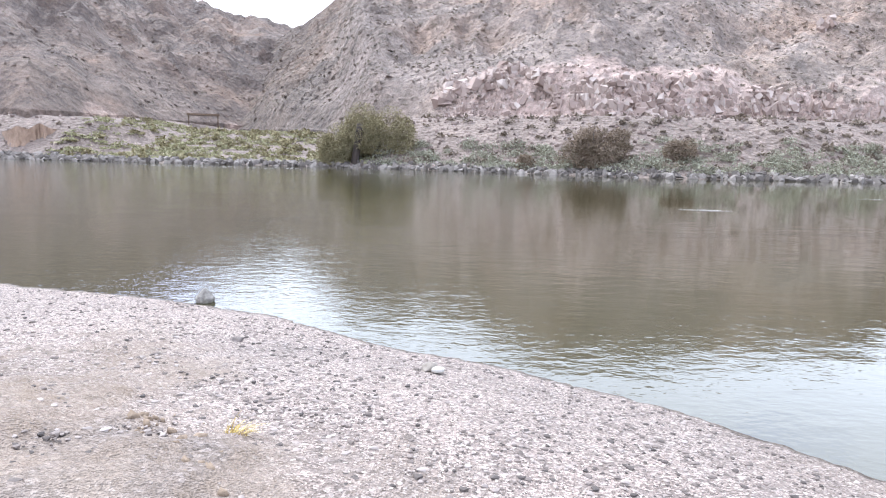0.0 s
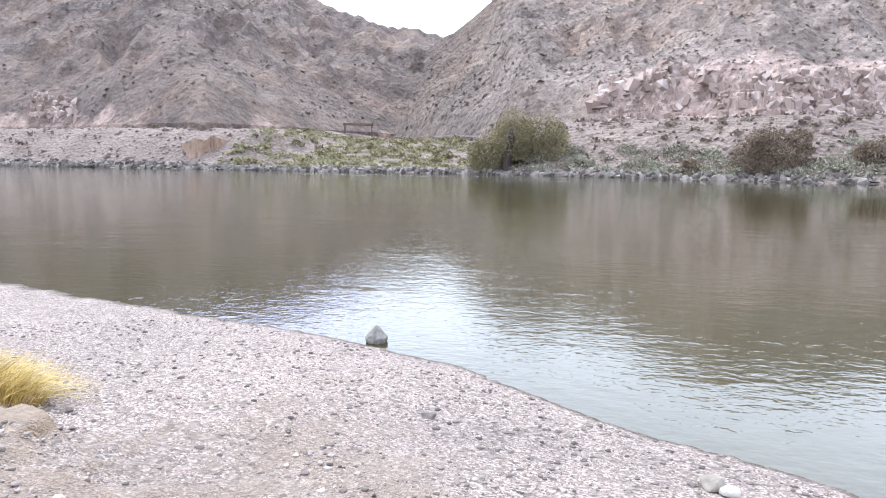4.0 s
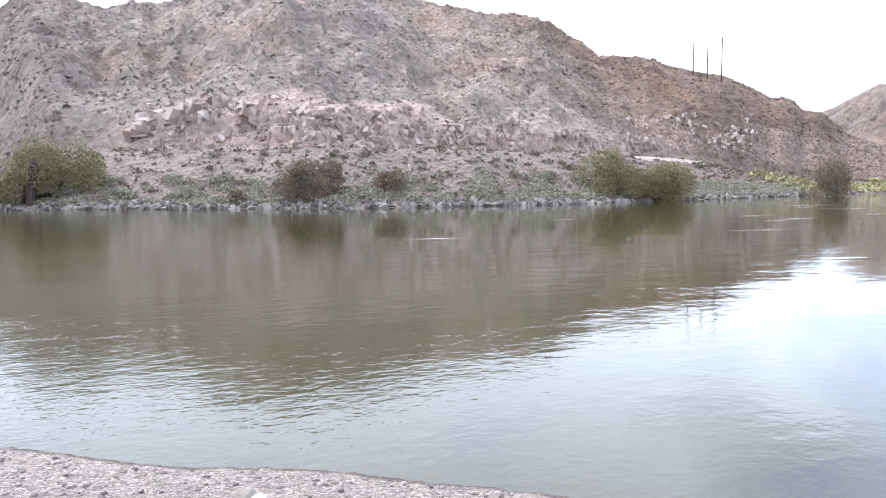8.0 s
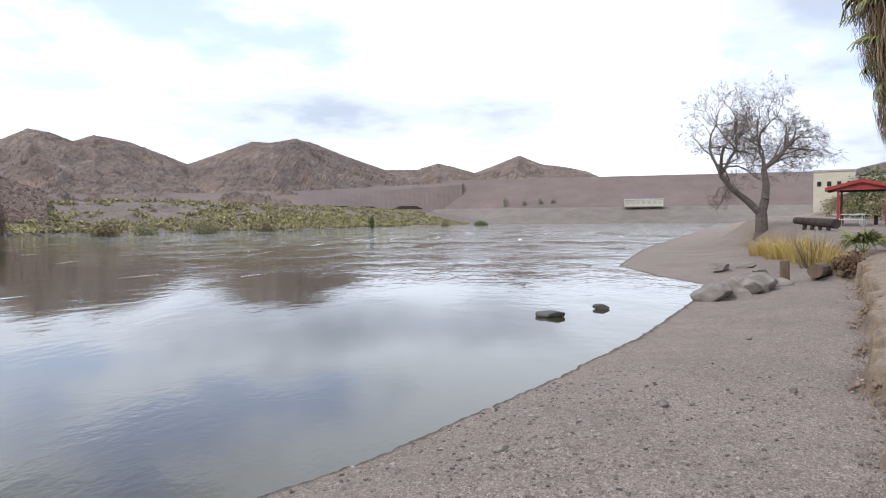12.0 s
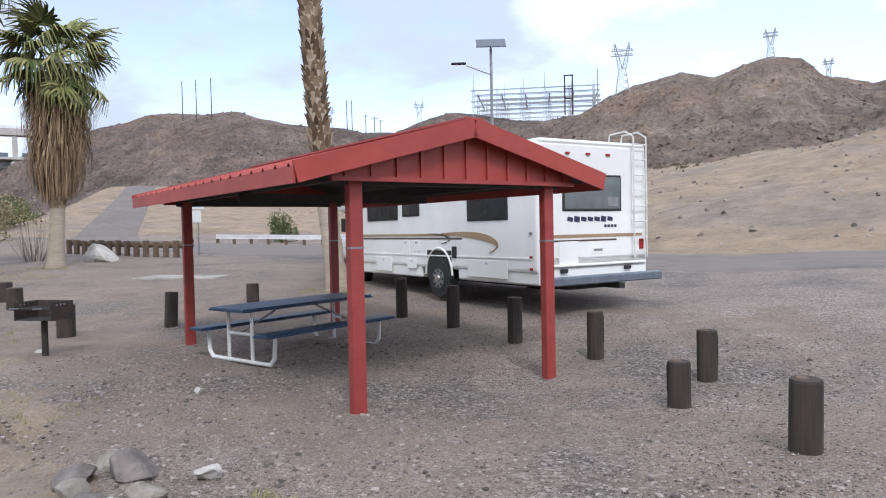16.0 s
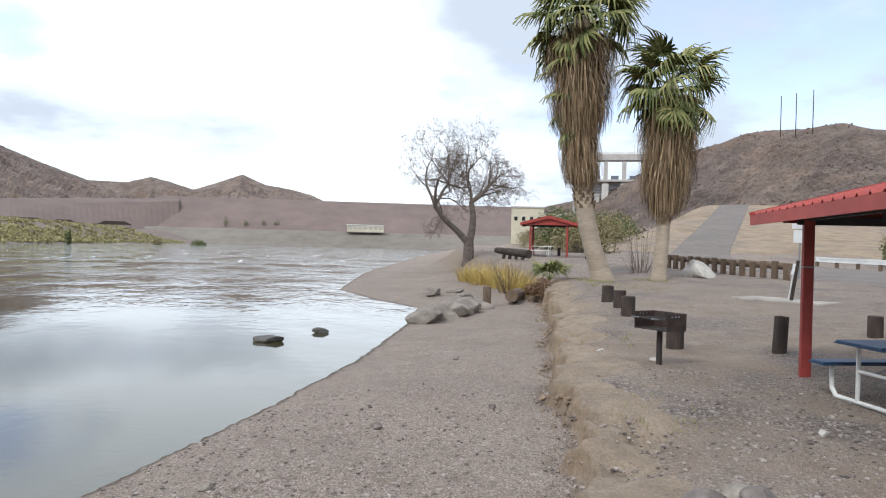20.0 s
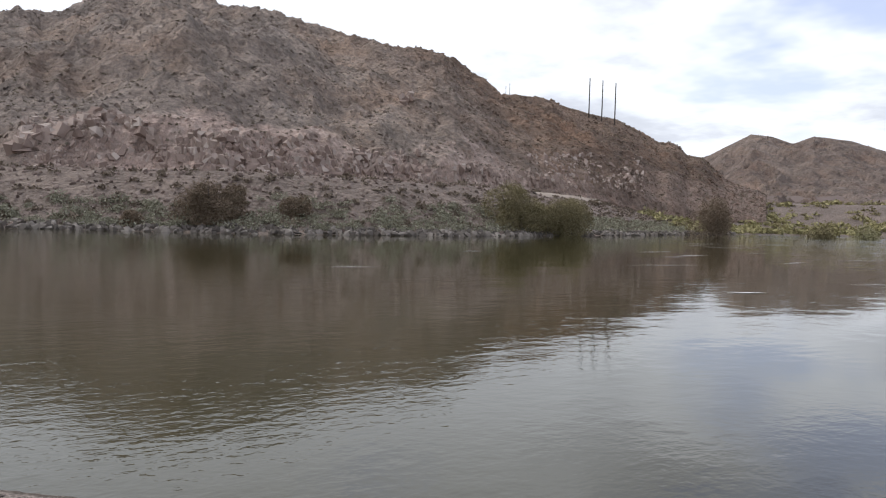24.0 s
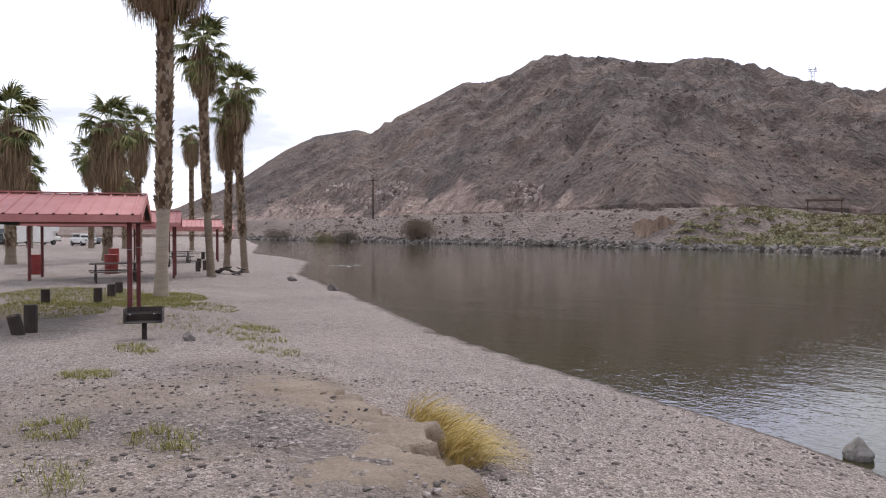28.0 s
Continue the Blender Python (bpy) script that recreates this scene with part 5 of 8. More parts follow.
# ---- things along the road ----
def guard_rail():
    t = thing("guard_rail", pose(0, 0, 0), "white galvanised guard rail on wooden posts", "guard rail")
    a, b = Vector((37.8, -36.0)), Vector((26.5, -37.8))
    n = 9
    for k in range(n):
        p = a.lerp(b, k / (n - 1))
        z = gz(p.x, p.y)
        part("rail_post", box(0.16, 0.16, 0.75, (p.x, p.y - 0.12, z + 0.25)), M["old_wood"], t)
        if k < n - 1:
            q = a.lerp(b, (k + 1) / (n - 1))
            zq = gz(q.x, q.y)
            bm = bmesh.new()
            d = Vector((q.x - p.x, q.y - p.y, zq - z))
            rot = d.to_track_quat("X", "Z").to_matrix()
            c = ((p.x + q.x) / 2, (p.y + q.y) / 2, (z + zq) / 2 + 0.55)
            for dz, dy in ((0.10, 0.0), (0.0, 0.04), (-0.10, 0.0)):
                add_box(bm, d.length + 0.02, 0.03, 0.11, Vector(c) + rot @ Vector((0, dy, dz)), rot)
            part("rail", bm, M["galv"], t)


def timber_wall():
    t = thing("timber_barrier", pose(0, 0, 0), "low barrier of weathered upright timbers and a log rail", "barrier")
    a, b = Vector((32.6, -21.5)), Vector((22.6, -20.2))
    n = 14
    for k in range(n):
        p = a.lerp(b, k / (n - 1))
        z = gz(p.x, p.y)
        part("timber", box(0.22, 0.15, 0.95 + 0.05 * math.sin(k * 2.3), (p.x, p.y, z + 0.22), Matrix.Rotation(0.1 * math.sin(k * 1.7), 3, "Z")), M["old_wood"], t)
    for k in range(6):
        p, q = a.lerp(b, k / 6), a.lerp(b, (k + 1) / 6)
        part("log_rail", tube((p.x, p.y - 0.22, gz(p.x, p.y) + 0.55), (q.x, q.y - 0.22, gz(q.x, q.y) + 0.53), 0.15, 0.14, 9), M["old_wood"], t)


guard_rail()
timber_wall()
t = thing("road_sign", floor_pose(24.8, -22.8, 35), "white road sign on a steel post seen from behind", "sign")
part("sign_post", tube((0, 0, -0.2), (0, 0, 2.65), 0.035, 0.035, 8), M["steel"], t)
part("sign_plate", box(0.62, 0.012, 0.45, (0, 0.045, 2.36)), M["sign"], t)
part("sign_plate", box(0.40, 0.012, 0.55, (0.05, 0.045, 1.80)), M["sign"], t)
t = thing("water_tap", floor_pose(15.9, -14.4, 20), "leaning tap post with a white pipe on a concrete pad", "water tap")
part("tap_post", tube((0, 0, -0.1), (-0.18, 0, 1.15), 0.05, 0.045, 8), M["bollard"], t)
part("pipe", tube((0.07, 0, 0), (-0.08, 0, 0.95), 0.022), M["white_pipe"], t)
part("sleeve", tube((-0.05, -0.02, 0.75), (-0.10, -0.02, 1.05), 0.07, 0.07, 8), M["galv"], t)
M["old_concrete"] = material("dirty_old_concrete", mat_plain((0.24, 0.21, 0.18), (0.40, 0.36, 0.32), 2.5, 0.4, 0.01), 0.9)
t = thing("concrete_pad", floor_pose(16.2, -14.5, 20, -0.03), "flat pale concrete pad with worn edges", "concrete pad")
part("slab", rounded_box(2.6, 1.3, 0.12, (0, 0, 0.0), 0.04, 2), M["old_concrete"], t)


def make_road():
    """The paved road behind the camp and the ramp that climbs to the dam; it lies on the land."""
    line = [(-400, -90), (-60, -28), (-25, -24), (-2, -23.3), (6, -24), (18, -27), (30, -30), (42, -32.5), (52, -37), (110, -86), (128, -101.3)]
    pts = []
    for (ax, ay), (bx, by) in zip(line, line[1:]):
        for k in range(24):
            u = k / 24
            pts.append((ax + (bx - ax) * u, ay + (by - ay) * u))
    v, n = [], 9
    for i, (x, y) in enumerate(pts):
        j = max(0, min(len(pts) - 2, i))
        dx, dy = pts[j + 1][0] - pts[j][0], pts[j + 1][1] - pts[j][1]
        d = math.hypot(dx, dy)
        half = 6.3 if x < 42 else max(3.1, 6.3 - (x - 42) * 0.25)
        for k in range(n):
            o = (k / (n - 1) - 0.5) * 2 * half
            v.append((x - dy / d * o, y + dx / d * o))
    v = np.array(v)
    z = ground_z(v[:, 0], v[:, 1])
    zz = z.reshape(-1, n)
    zz = zz + 0.06
    zz[:, 0] -= 0.4
    zz[:, -1] -= 0.4
    ob = mk("road", np.column_stack([v, zz.ravel()]), grid_faces(len(pts), n), M["asphalt"])
    tagged(ob, "worn grey asphalt road and ramp", "road", kind="structure")


make_road()


# ---- plants ----
def rnd_rot(rng, n):
    """n random turns as matrices."""
    q = rng.normal(size=(n, 4))
    q /= np.linalg.norm(q, axis=1, keepdims=True)
    w, x, y, z = q.T
    return np.stack([1 - 2 * (y * y + z * z), 2 * (x * y - z * w), 2 * (x * z + y * w), 2 * (x * y + z * w), 1 - 2 * (x * x + z * z), 2 * (y * z - x * w), 2 * (x * z - y * w), 2 * (y * z + x * w), 1 - 2 * (x * x + y * y)], 1).reshape(n, 3, 3)


def z_rot(rng, n):
    a = rng.uniform(0, math.tau, n)
    c, s, o, i = np.cos(a), np.sin(a), np.zeros(n), np.ones(n)
    return np.stack([c, -s, o, s, c, o, o, o, i], 1).reshape(n, 3, 3)


def scatter(tv, tf, pos, scale, rot):
    """Copies of one small shape in one set of vertices and faces."""
    tv, tf, pos = np.asarray(tv, float), np.asarray(tf), np.asarray(pos, float)
    n, k = len(pos), len(tv)
    scale = np.asarray(scale, float)
    if scale.ndim == 1:
        scale = np.repeat(scale[:, None], 3, 1)
    v = np.einsum("nij,nkj->nki", rot, tv[None] * scale[:, None]) + pos[:, None]
    f = tf[None] + (np.arange(n) * k)[:, None, None]
    return v.reshape(-1, 3), f.reshape(-1, tf.shape[1])


def ico(sub=1, rough=0.25, seed=0, flat=1.0):
    bm = bmesh.new()
    bmesh.ops.create_icosphere(bm, subdivisions=sub, radius=1)
    rng = np.random.default_rng(seed)
    off = rng.uniform(-9, 9, 3)
    for v in bm.verts:
        k = 1 + rough * noise.noise(Vector(v.co) * 1.3 + Vector(off)) * 1.6 + rough * 0.4 * noise.noise(Vector(v.co) * 3 + Vector(off))
        v.co = Vector((v.co.x * k, v.co.y * k, v.co.z * k * flat))
    bm.verts.index_update()
    v, f = np.array([v.co[:] for v in bm.verts]), np.array([[q.index for q in p.verts] for p in bm.faces])
    bm.free()
    return v, f


LEAF = (np.array([(-0.5, 0, 0), (0, -0.22, 0.05), (0.5, 0, 0), (0, 0.22, 0.05)]), np.array([(0, 1, 2, 3)]))


def leaf_cloud(rng, n, radii, size, lumps=9, hollow=0.35):
    """Leaves of an uneven crown: lumps within an ellipsoid, standing on z = 0."""
    rx, ry, rz = radii
    c = rng.normal(size=(lumps, 3))
    c /= np.linalg.norm(c, axis=1, keepdims=True)
    c *= rng.uniform(0.25, 0.70, (lumps, 1))
    c[:, 2] = rng.uniform(0.12, 0.72, lumps) * np.sqrt(1 - np.minimum(0.8, c[:, 0] ** 2 + c[:, 1] ** 2))
    lr = rng.uniform(0.24, 0.42, lumps)
    k = rng.integers(0, lumps, n)
    d = rng.normal(size=(n, 3))
    d /= np.linalg.norm(d, axis=1, keepdims=True)
    p = c[k] + d * lr[k][:, None] * rng.uniform(hollow, 1.0, (n, 1)) ** 0.5
    p = p * np.array([rx, ry, rz])
    p[:, 2] = np.maximum(p[:, 2], 0.03 * rz * rng.uniform(0, 1, n))
    return scatter(*LEAF, p, size * rng.uniform(0.6, 1.5, n), rnd_rot(rng, n))


def limb(V, F, a, b, ra, rb, seg=5):
    a, b = np.asarray(a, float), np.asarray(b, float)
    d = b - a
    d = d / (np.linalg.norm(d) + 1e-9)
    s = np.cross(d, (0.3, 0.9, 0.2))
    s /= np.linalg.norm(s) + 1e-9
    t = np.cross(d, s)
    k = len(V)
    for p, r in ((a, ra), (b, rb)):
        for i in range(seg):
            an = math.tau * i / seg
            V.append(p + r * (math.cos(an) * s + math.sin(an) * t))
    for i in range(seg):
        j = (i + 1) % seg
        F.append((k + i, k + j, k + seg + j, k + seg + i))


M["bush_olive"] = material("olive_brown_brush", mat_leaf((0.14, 0.118, 0.062), (0.22, 0.185, 0.10), (0.31, 0.265, 0.15)), 0.9)
M["bush_dark"] = material("dark_grey_brush", mat_leaf((0.105, 0.082, 0.06), (0.165, 0.13, 0.098), (0.23, 0.185, 0.14)), 0.9)
M["bush_brown"] = material("grey_brown_brush", mat_leaf((0.125, 0.09, 0.062), (0.20, 0.15, 0.105), (0.28, 0.215, 0.155)), 0.9)
M["bush_green"] = material("green_bush_leaves", mat_leaf((0.05, 0.07, 0.025), (0.09, 0.11, 0.04), (0.15, 0.16, 0.06)), 0.85)
M["root_brown"] = material("dry_brown_roots", mat_leaf((0.10, 0.058, 0.034), (0.17, 0.10, 0.06), (0.26, 0.165, 0.10)), 0.95)
M["sage"] = material("grey_green_sage", mat_leaf((0.17, 0.16, 0.115), (0.25, 0.24, 0.175), (0.35, 0.335, 0.25)), 0.9)
M["meadow"] = material("yellow_green_meadow", mat_leaf((0.20, 0.19, 0.10), (0.28, 0.262, 0.145), (0.39, 0.35, 0.22)), 0.9)
M["reeds"] = material("yellow_green_reeds", mat_leaf((0.19, 0.172, 0.085), (0.29, 0.262, 0.125), (0.41, 0.36, 0.19)), 0.9)
M["desert_shrub"] = material("dry_desert_shrub", mat_leaf((0.135, 0.112, 0.084), (0.185, 0.155, 0.118), (0.24, 0.20, 0.15)), 0.95)
M["straw"] = material("golden_dry_grass", mat_leaf((0.30, 0.21, 0.06), (0.44, 0.32, 0.10), (0.60, 0.46, 0.17)), 0.85)
M["grass"] = material("short_green_grass", mat_leaf((0.15, 0.155, 0.04), (0.25, 0.24, 0.075), (0.37, 0.32, 0.12)), 0.9)
M["twig"] = material("grey_bare_branches", mat_plain((0.07, 0.055, 0.045), (0.16, 0.13, 0.11), 3, 0.4), 0.95)
M["twig_fine"] = material("pale_fine_twigs", mat_plain((0.10, 0.072, 0.056), (0.19, 0.145, 0.115), 3, 0.1), 0.95)


# ---- fan palms ----
def fan_leaf(seed, droop=0.35):
    rng = np.random.default_rng(seed)
    V, F = [], []
    pl = 0.95
    for k, (x, w) in enumerate(((0, 0.035), (pl * 0.5, 0.025), (pl, 0.018))):
        V += [(x, -w, 0.0), (x, w, 0.0), (x, 0, -w)]
        if k:
            b = 3 * k
            F += [(b - 3, b - 2, b + 1, b), (b - 2, b - 1, b + 2, b + 1), (b - 1, b - 3, b, b + 2)]
    n = 21
    for i in range(n):
        a = radians(-105 + 210 * i / (n - 1)) + rng.normal(0, 0.03)
        L = 0.98 * (1 - 0.25 * abs(a) / 1.9) * rng.uniform(0.85, 1.08)
        c, s = math.cos(a), math.sin(a)
        px, py = -s, c
        k = len(V)
        dr = droop * rng.uniform(0.6, 1.6)
        for u, w, z in ((0.02, 0.010, 0.0), (0.42, 0.045, 0.02), (0.72, 0.028, -0.12 * dr), (1.0, 0.004, -0.75 * dr)):
            q = L * u * (1 - 0.25 * dr * u * u)
            V += [(pl + c * q + px * w, s * q + py * w, z - 0.02), (pl + c * q, s * q, z + 0.015), (pl + c * q - px * w, s * q - py * w, z - 0.02)]
        for j in range(3):
            b = k + 3 * j
            F += [(b, b + 1, b + 4, b + 3), (b + 1, b + 2, b + 5, b + 4)]
    return np.array(V), F


LEAF_MESHES = []
for k_ in range(4):
    v_, f_ = fan_leaf(50 + k_, (0.28, 0.5, 0.75, 0.38)[k_])
    me_ = bpy.data.meshes.new("fan_leaf")
    me_.from_pydata(v_.tolist(), [], f_)
    me_.materials.append(M["palm_leaf"])
    LEAF_MESHES.append(me_)


def palm(x, y, height, skirt, crown=2.2, r0=0.24, r1=0.2, lean=(0, 0), boots=None, seed=0, leaves=34, bulge=1.0, label="", smooth_to=None, bend=2.0, low=(), fall=158, gather=1.1):
    """A fan palm: skirt is (from, to) in metres up the trunk; boots is the stretch of old leaf bases."""
    rng = np.random.default_rng(seed)
    t = thing("palm_tree", floor_pose(x, y), label or "tall fan palm with a skirt of dead fronds", "palm tree", "fan palms")
    lx, ly = lean

    def axis(z):
        u = z / height
        c = 1 - (1 - min(u, 1.0)) ** bend
        return np.array([lx * c, ly * c, z])

    n, seg = 40, 14
    V, F = [], []
    for k in range(n + 1):
        z = -0.3 + (height + 0.3) * k / n
        u = max(z, 0) / height
        r = r0 + (r1 - r0) * u + 0.32 * r0 * math.exp(-max(z, 0) / 0.35) + 0.012 * math.sin(k * 2.7) + rng.normal(0, 0.006)
        for i in range(seg):
            a = math.tau * i / seg
            V.append(axis(max(z, 0)) * [1, 1, 0] + [r * math.cos(a), r * math.sin(a), z])
        if k:
            b = seg * k
            for i in range(seg):
                j = (i + 1) % seg
                F.append((b - seg + i, b - seg + j, b + j, b + i))
    mk("trunk", np.array(V), F, M["trunk_pale"] if smooth_to else M["trunk"], t, smooth=True)
    if boots:
        V, F = [], []
        z, row = boots[0], 0
        while z < boots[1]:
            m = 8
            for i in range(m):
                a = math.tau * (i + 0.5 * (row % 2)) / m + rng.normal(0, 0.08)
                r = (r0 + (r1 - r0) * z / height)
                c = axis(z)
                out, tan = np.array([math.cos(a), math.sin(a), 0]), np.array([-math.sin(a), math.cos(a), 0])
                L, w = rng.uniform(0.16, 0.30), rng.uniform(0.06, 0.10)
                k = len(V)
                tip = rng.uniform(0.05, 0.13)
                V += [c + out * r * 0.95 - tan * w + [0, 0, -0.03], c + out * r * 0.95 + tan * w + [0, 0, -0.03], c + out * (r + tip * 0.5) + tan * w * 0.7 + [0, 0, L * 0.6], c + out * (r + tip) + [0, 0, L], c + out * (r + tip * 0.5) - tan * w * 0.7 + [0, 0, L * 0.6], c + out * r * 0.9 + [0, 0, L * 0.7]]
                F += [(k, k + 1, k + 2, k + 4), (k + 4, k + 2, k + 3), (k + 2, k + 1, k + 5), (k + 4, k + 5, k), (k + 3, k + 2, k + 5), (k + 3, k + 5, k + 4)]
            z += 0.135
            row += 1
        mk("leaf_base", np.array(V), F, M["skirt_pale"], t)
    for s0, s1, wide in (skirt if isinstance(skirt[0], tuple) else (skirt + (bulge,),)):
        V, F = [], []
        count = int(560 * (s1 - s0) * wide + 200)
        for i in range(count):
            u = rng.uniform(0, 1) ** 0.8
            z = s0 + 0.35 + (s1 - s0) * u
            a = rng.uniform(0, math.tau)
            prof = np.interp((z - s0) / (s1 - s0), [0, 0.12, 0.35, 0.8, 1.1], [0.12, 0.36, 0.80, 1.05, 0.85]) * wide
            R = (r1 + 0.10) + rng.uniform(0.05, 0.82) * prof
            L = rng.uniform(0.8, 1.9)
            zt = max(z - L, s0 - rng.uniform(0.0, 0.35))
            c, cb = axis(z), axis(zt)
            out, tan = np.array([math.cos(a), math.sin(a), 0]), np.array([-math.sin(a), math.cos(a), 0])
            w = rng.uniform(0.007, 0.026)
            tw = rng.normal(0, 0.05)
            k = len(V)
            p0, p1, p2 = c + out * (R * 0.72), (c + cb) / 2 * [1, 1, 0] + out * R + tan * tw * 0.5 + [0, 0, (z + zt) / 2 + 0.05], cb * [1, 1, 0] + out * (R * rng.uniform(0.75, 1.0)) + tan * tw + [0, 0, zt]
            V += [p0 - tan * w * 0.6, p0 + tan * w * 0.6, p1 - tan * w, p1 + tan * w, p2 - tan * w * 0.2, p2 + tan * w * 0.2]
            F += [(k, k + 1, k + 3, k + 2), (k + 2, k + 3, k + 5, k + 4)]
        mk("skirt", np.array(V), F, M["skirt"], t, "hanging brown dead fronds")
    top = axis(height)
    for i in range(leaves):
        u = (i + 0.5) / leaves
        el = 76 - fall * u ** 0.85 + rng.normal(0, 7)
        az = i * 137.5 + rng.normal(0, 12)
        sc = crown / 1.95 * rng.uniform(0.85, 1.12)
        ob = new("leaf", LEAF_MESHES[int(rng.integers(0, 4))])
        ob.parent = t
        zb = height - 0.1 - gather * u * u
        ob.matrix_basis = Matrix.Translation((float(top[0]), float(top[1]), zb)) @ Euler((radians(rng.normal(0, 14)), radians(-el), radians(az)), "XYZ").to_matrix().to_4x4() @ Matrix.Scale(sc, 4)
    # green fans that hang out of the skirt lower down
    for z, az, el, sc in low:
        ob = new("leaf", LEAF_MESHES[int(rng.integers(0, 4))])
        ob.parent = t
        p = axis(z)
        ob.matrix_basis = Matrix.Translation((float(p[0]), float(p[1]), z)) @ Euler((radians(rng.normal(0, 20)), radians(-el), radians(az)), "XYZ").to_matrix().to_4x4() @ Matrix.Scale(sc, 4)
    return t


M["skirt_pale"] = material("pale_old_leaf_bases", mat_leaf((0.09, 0.058, 0.036), (0.21, 0.15, 0.095), (0.38, 0.30, 0.205)), 0.95)
palm(25.4, -13.75, 10.9, ((5.9, 10.0, 1.45), (3.9, 6.4, 0.66)), 2.9, 0.40, 0.32, (0.25, 1.2), (2.9, 6.6), 1, 40, 1.35, "stout leaning fan palm with a long shaggy dead skirt", smooth_to=3, bend=4.0, fall=118, gather=0.4, low=((8.6, 60, -8, 1.05), (8.0, 85, -25, 1.0), (7.6, 110, -12, 0.95), (7.2, 75, -35, 1.0), (6.6, 95, -50, 0.9), (9.0, 120, -15, 1.1)))
palm(24.2, -15.5, 7.9, (2.7, 7.2), 2.5, 0.27, 0.22, (-0.07, -0.3), (2.2, 3.4), 2, 36, 1.2, "fan palm with a full brown skirt and green crown", smooth_to=3, fall=140, gather=0.5)
palm(9.4, -13.25, 10.6, (9.2, 10.2), 2.2, 0.25, 0.23, (1.15, -0.5), (3.1, 9.4), 3, 30, 0.9, "tall palm trunk covered in old leaf bases", smooth_to=3)
palm(-23.12, 9.45, 11.6, (8.6, 11.2), 2.2, 0.19, 0.22, (0.3, 0.1), (2.7, 8.6), 4, 30, 1.5, "tall fan palm rising from a ring of grass", smooth_to=3)
palm(-32.4, 15.05, 10.9, (8.4, 10.4), 1.6, 0.17, 0.17, (-0.25, -0.25), (3.0, 9.0), 5, 34, 0.6, "tall fan palm with a ragged skirt beside the shelters")
palm(-36.5, 18.7, 10.1, (7.6, 9.6), 1.6, 0.18, 0.15, (-0.2, -0.3), (2.0, 8.8), 6, 36, 0.65, "fan palm with a wide base at the water's edge")
palm(-38.6, 18.6, 8.8, (5.6, 8.4), 1.4, 0.18, 0.16, (0.2, 0.1), (1.5, 5.4), 7, 28, 0.8, "shorter fan palm half hidden by its neighbour")
palm(-52.9, 16.35, 9.6, (5.0, 9.2), 2.3, 0.28, 0.25, (0.2, 0.2), (1.0, 5.2), 8, 34, 1.25, "broad-crowned fan palm in the campground")
palm(-59.8, 20.75, 10.6, (6.4, 10.0), 2.0, 0.24, 0.2, (0, 0), (1.0, 6.6), 9, 28, 0.95, "fan palm with a hanging skirt in the campground")
palm(-75.0, 31.2, 12.4, (9.0, 12.0), 1.7, 0.22, 0.2, (0, 0), (1.0, 9.2), 10, 22, 1.0, "slim tall fan palm far along the bank")
palm(-49.9, 10.1, 8.9, (4.2, 8.3), 2.6, 0.28, 0.25, (0, 0), (1.0, 4.4), 11, 30, 1.2, "fan palm standing over the gravel lot")
palm(-98, 20.5, 9.5, (5.4, 9.0), 2.6, 0.3, 0.27, (0, 0), (1.0, 5.6), 12, 30, 1.2, "far fan palm in the campground")
palm(-92, 25.8, 11.5, (7.4, 11.0), 2.7, 0.3, 0.27, (0, 0), (1.0, 7.6), 13, 30, 1.2, "far fan palm in the campground")
palm(-106, 32, 9.0, (5.4, 8.6), 2.7, 0.3, 0.27, (0, 0), (1.0, 5.6), 14, 30, 1.2, "far fan palm in the campground")
palm(-88, 28.4, 8.6, (5.4, 8.2), 2.4, 0.3, 0.27, (0, 0), (1.0, 5.6), 15, 28, 1.2, "far fan palm in the campground")


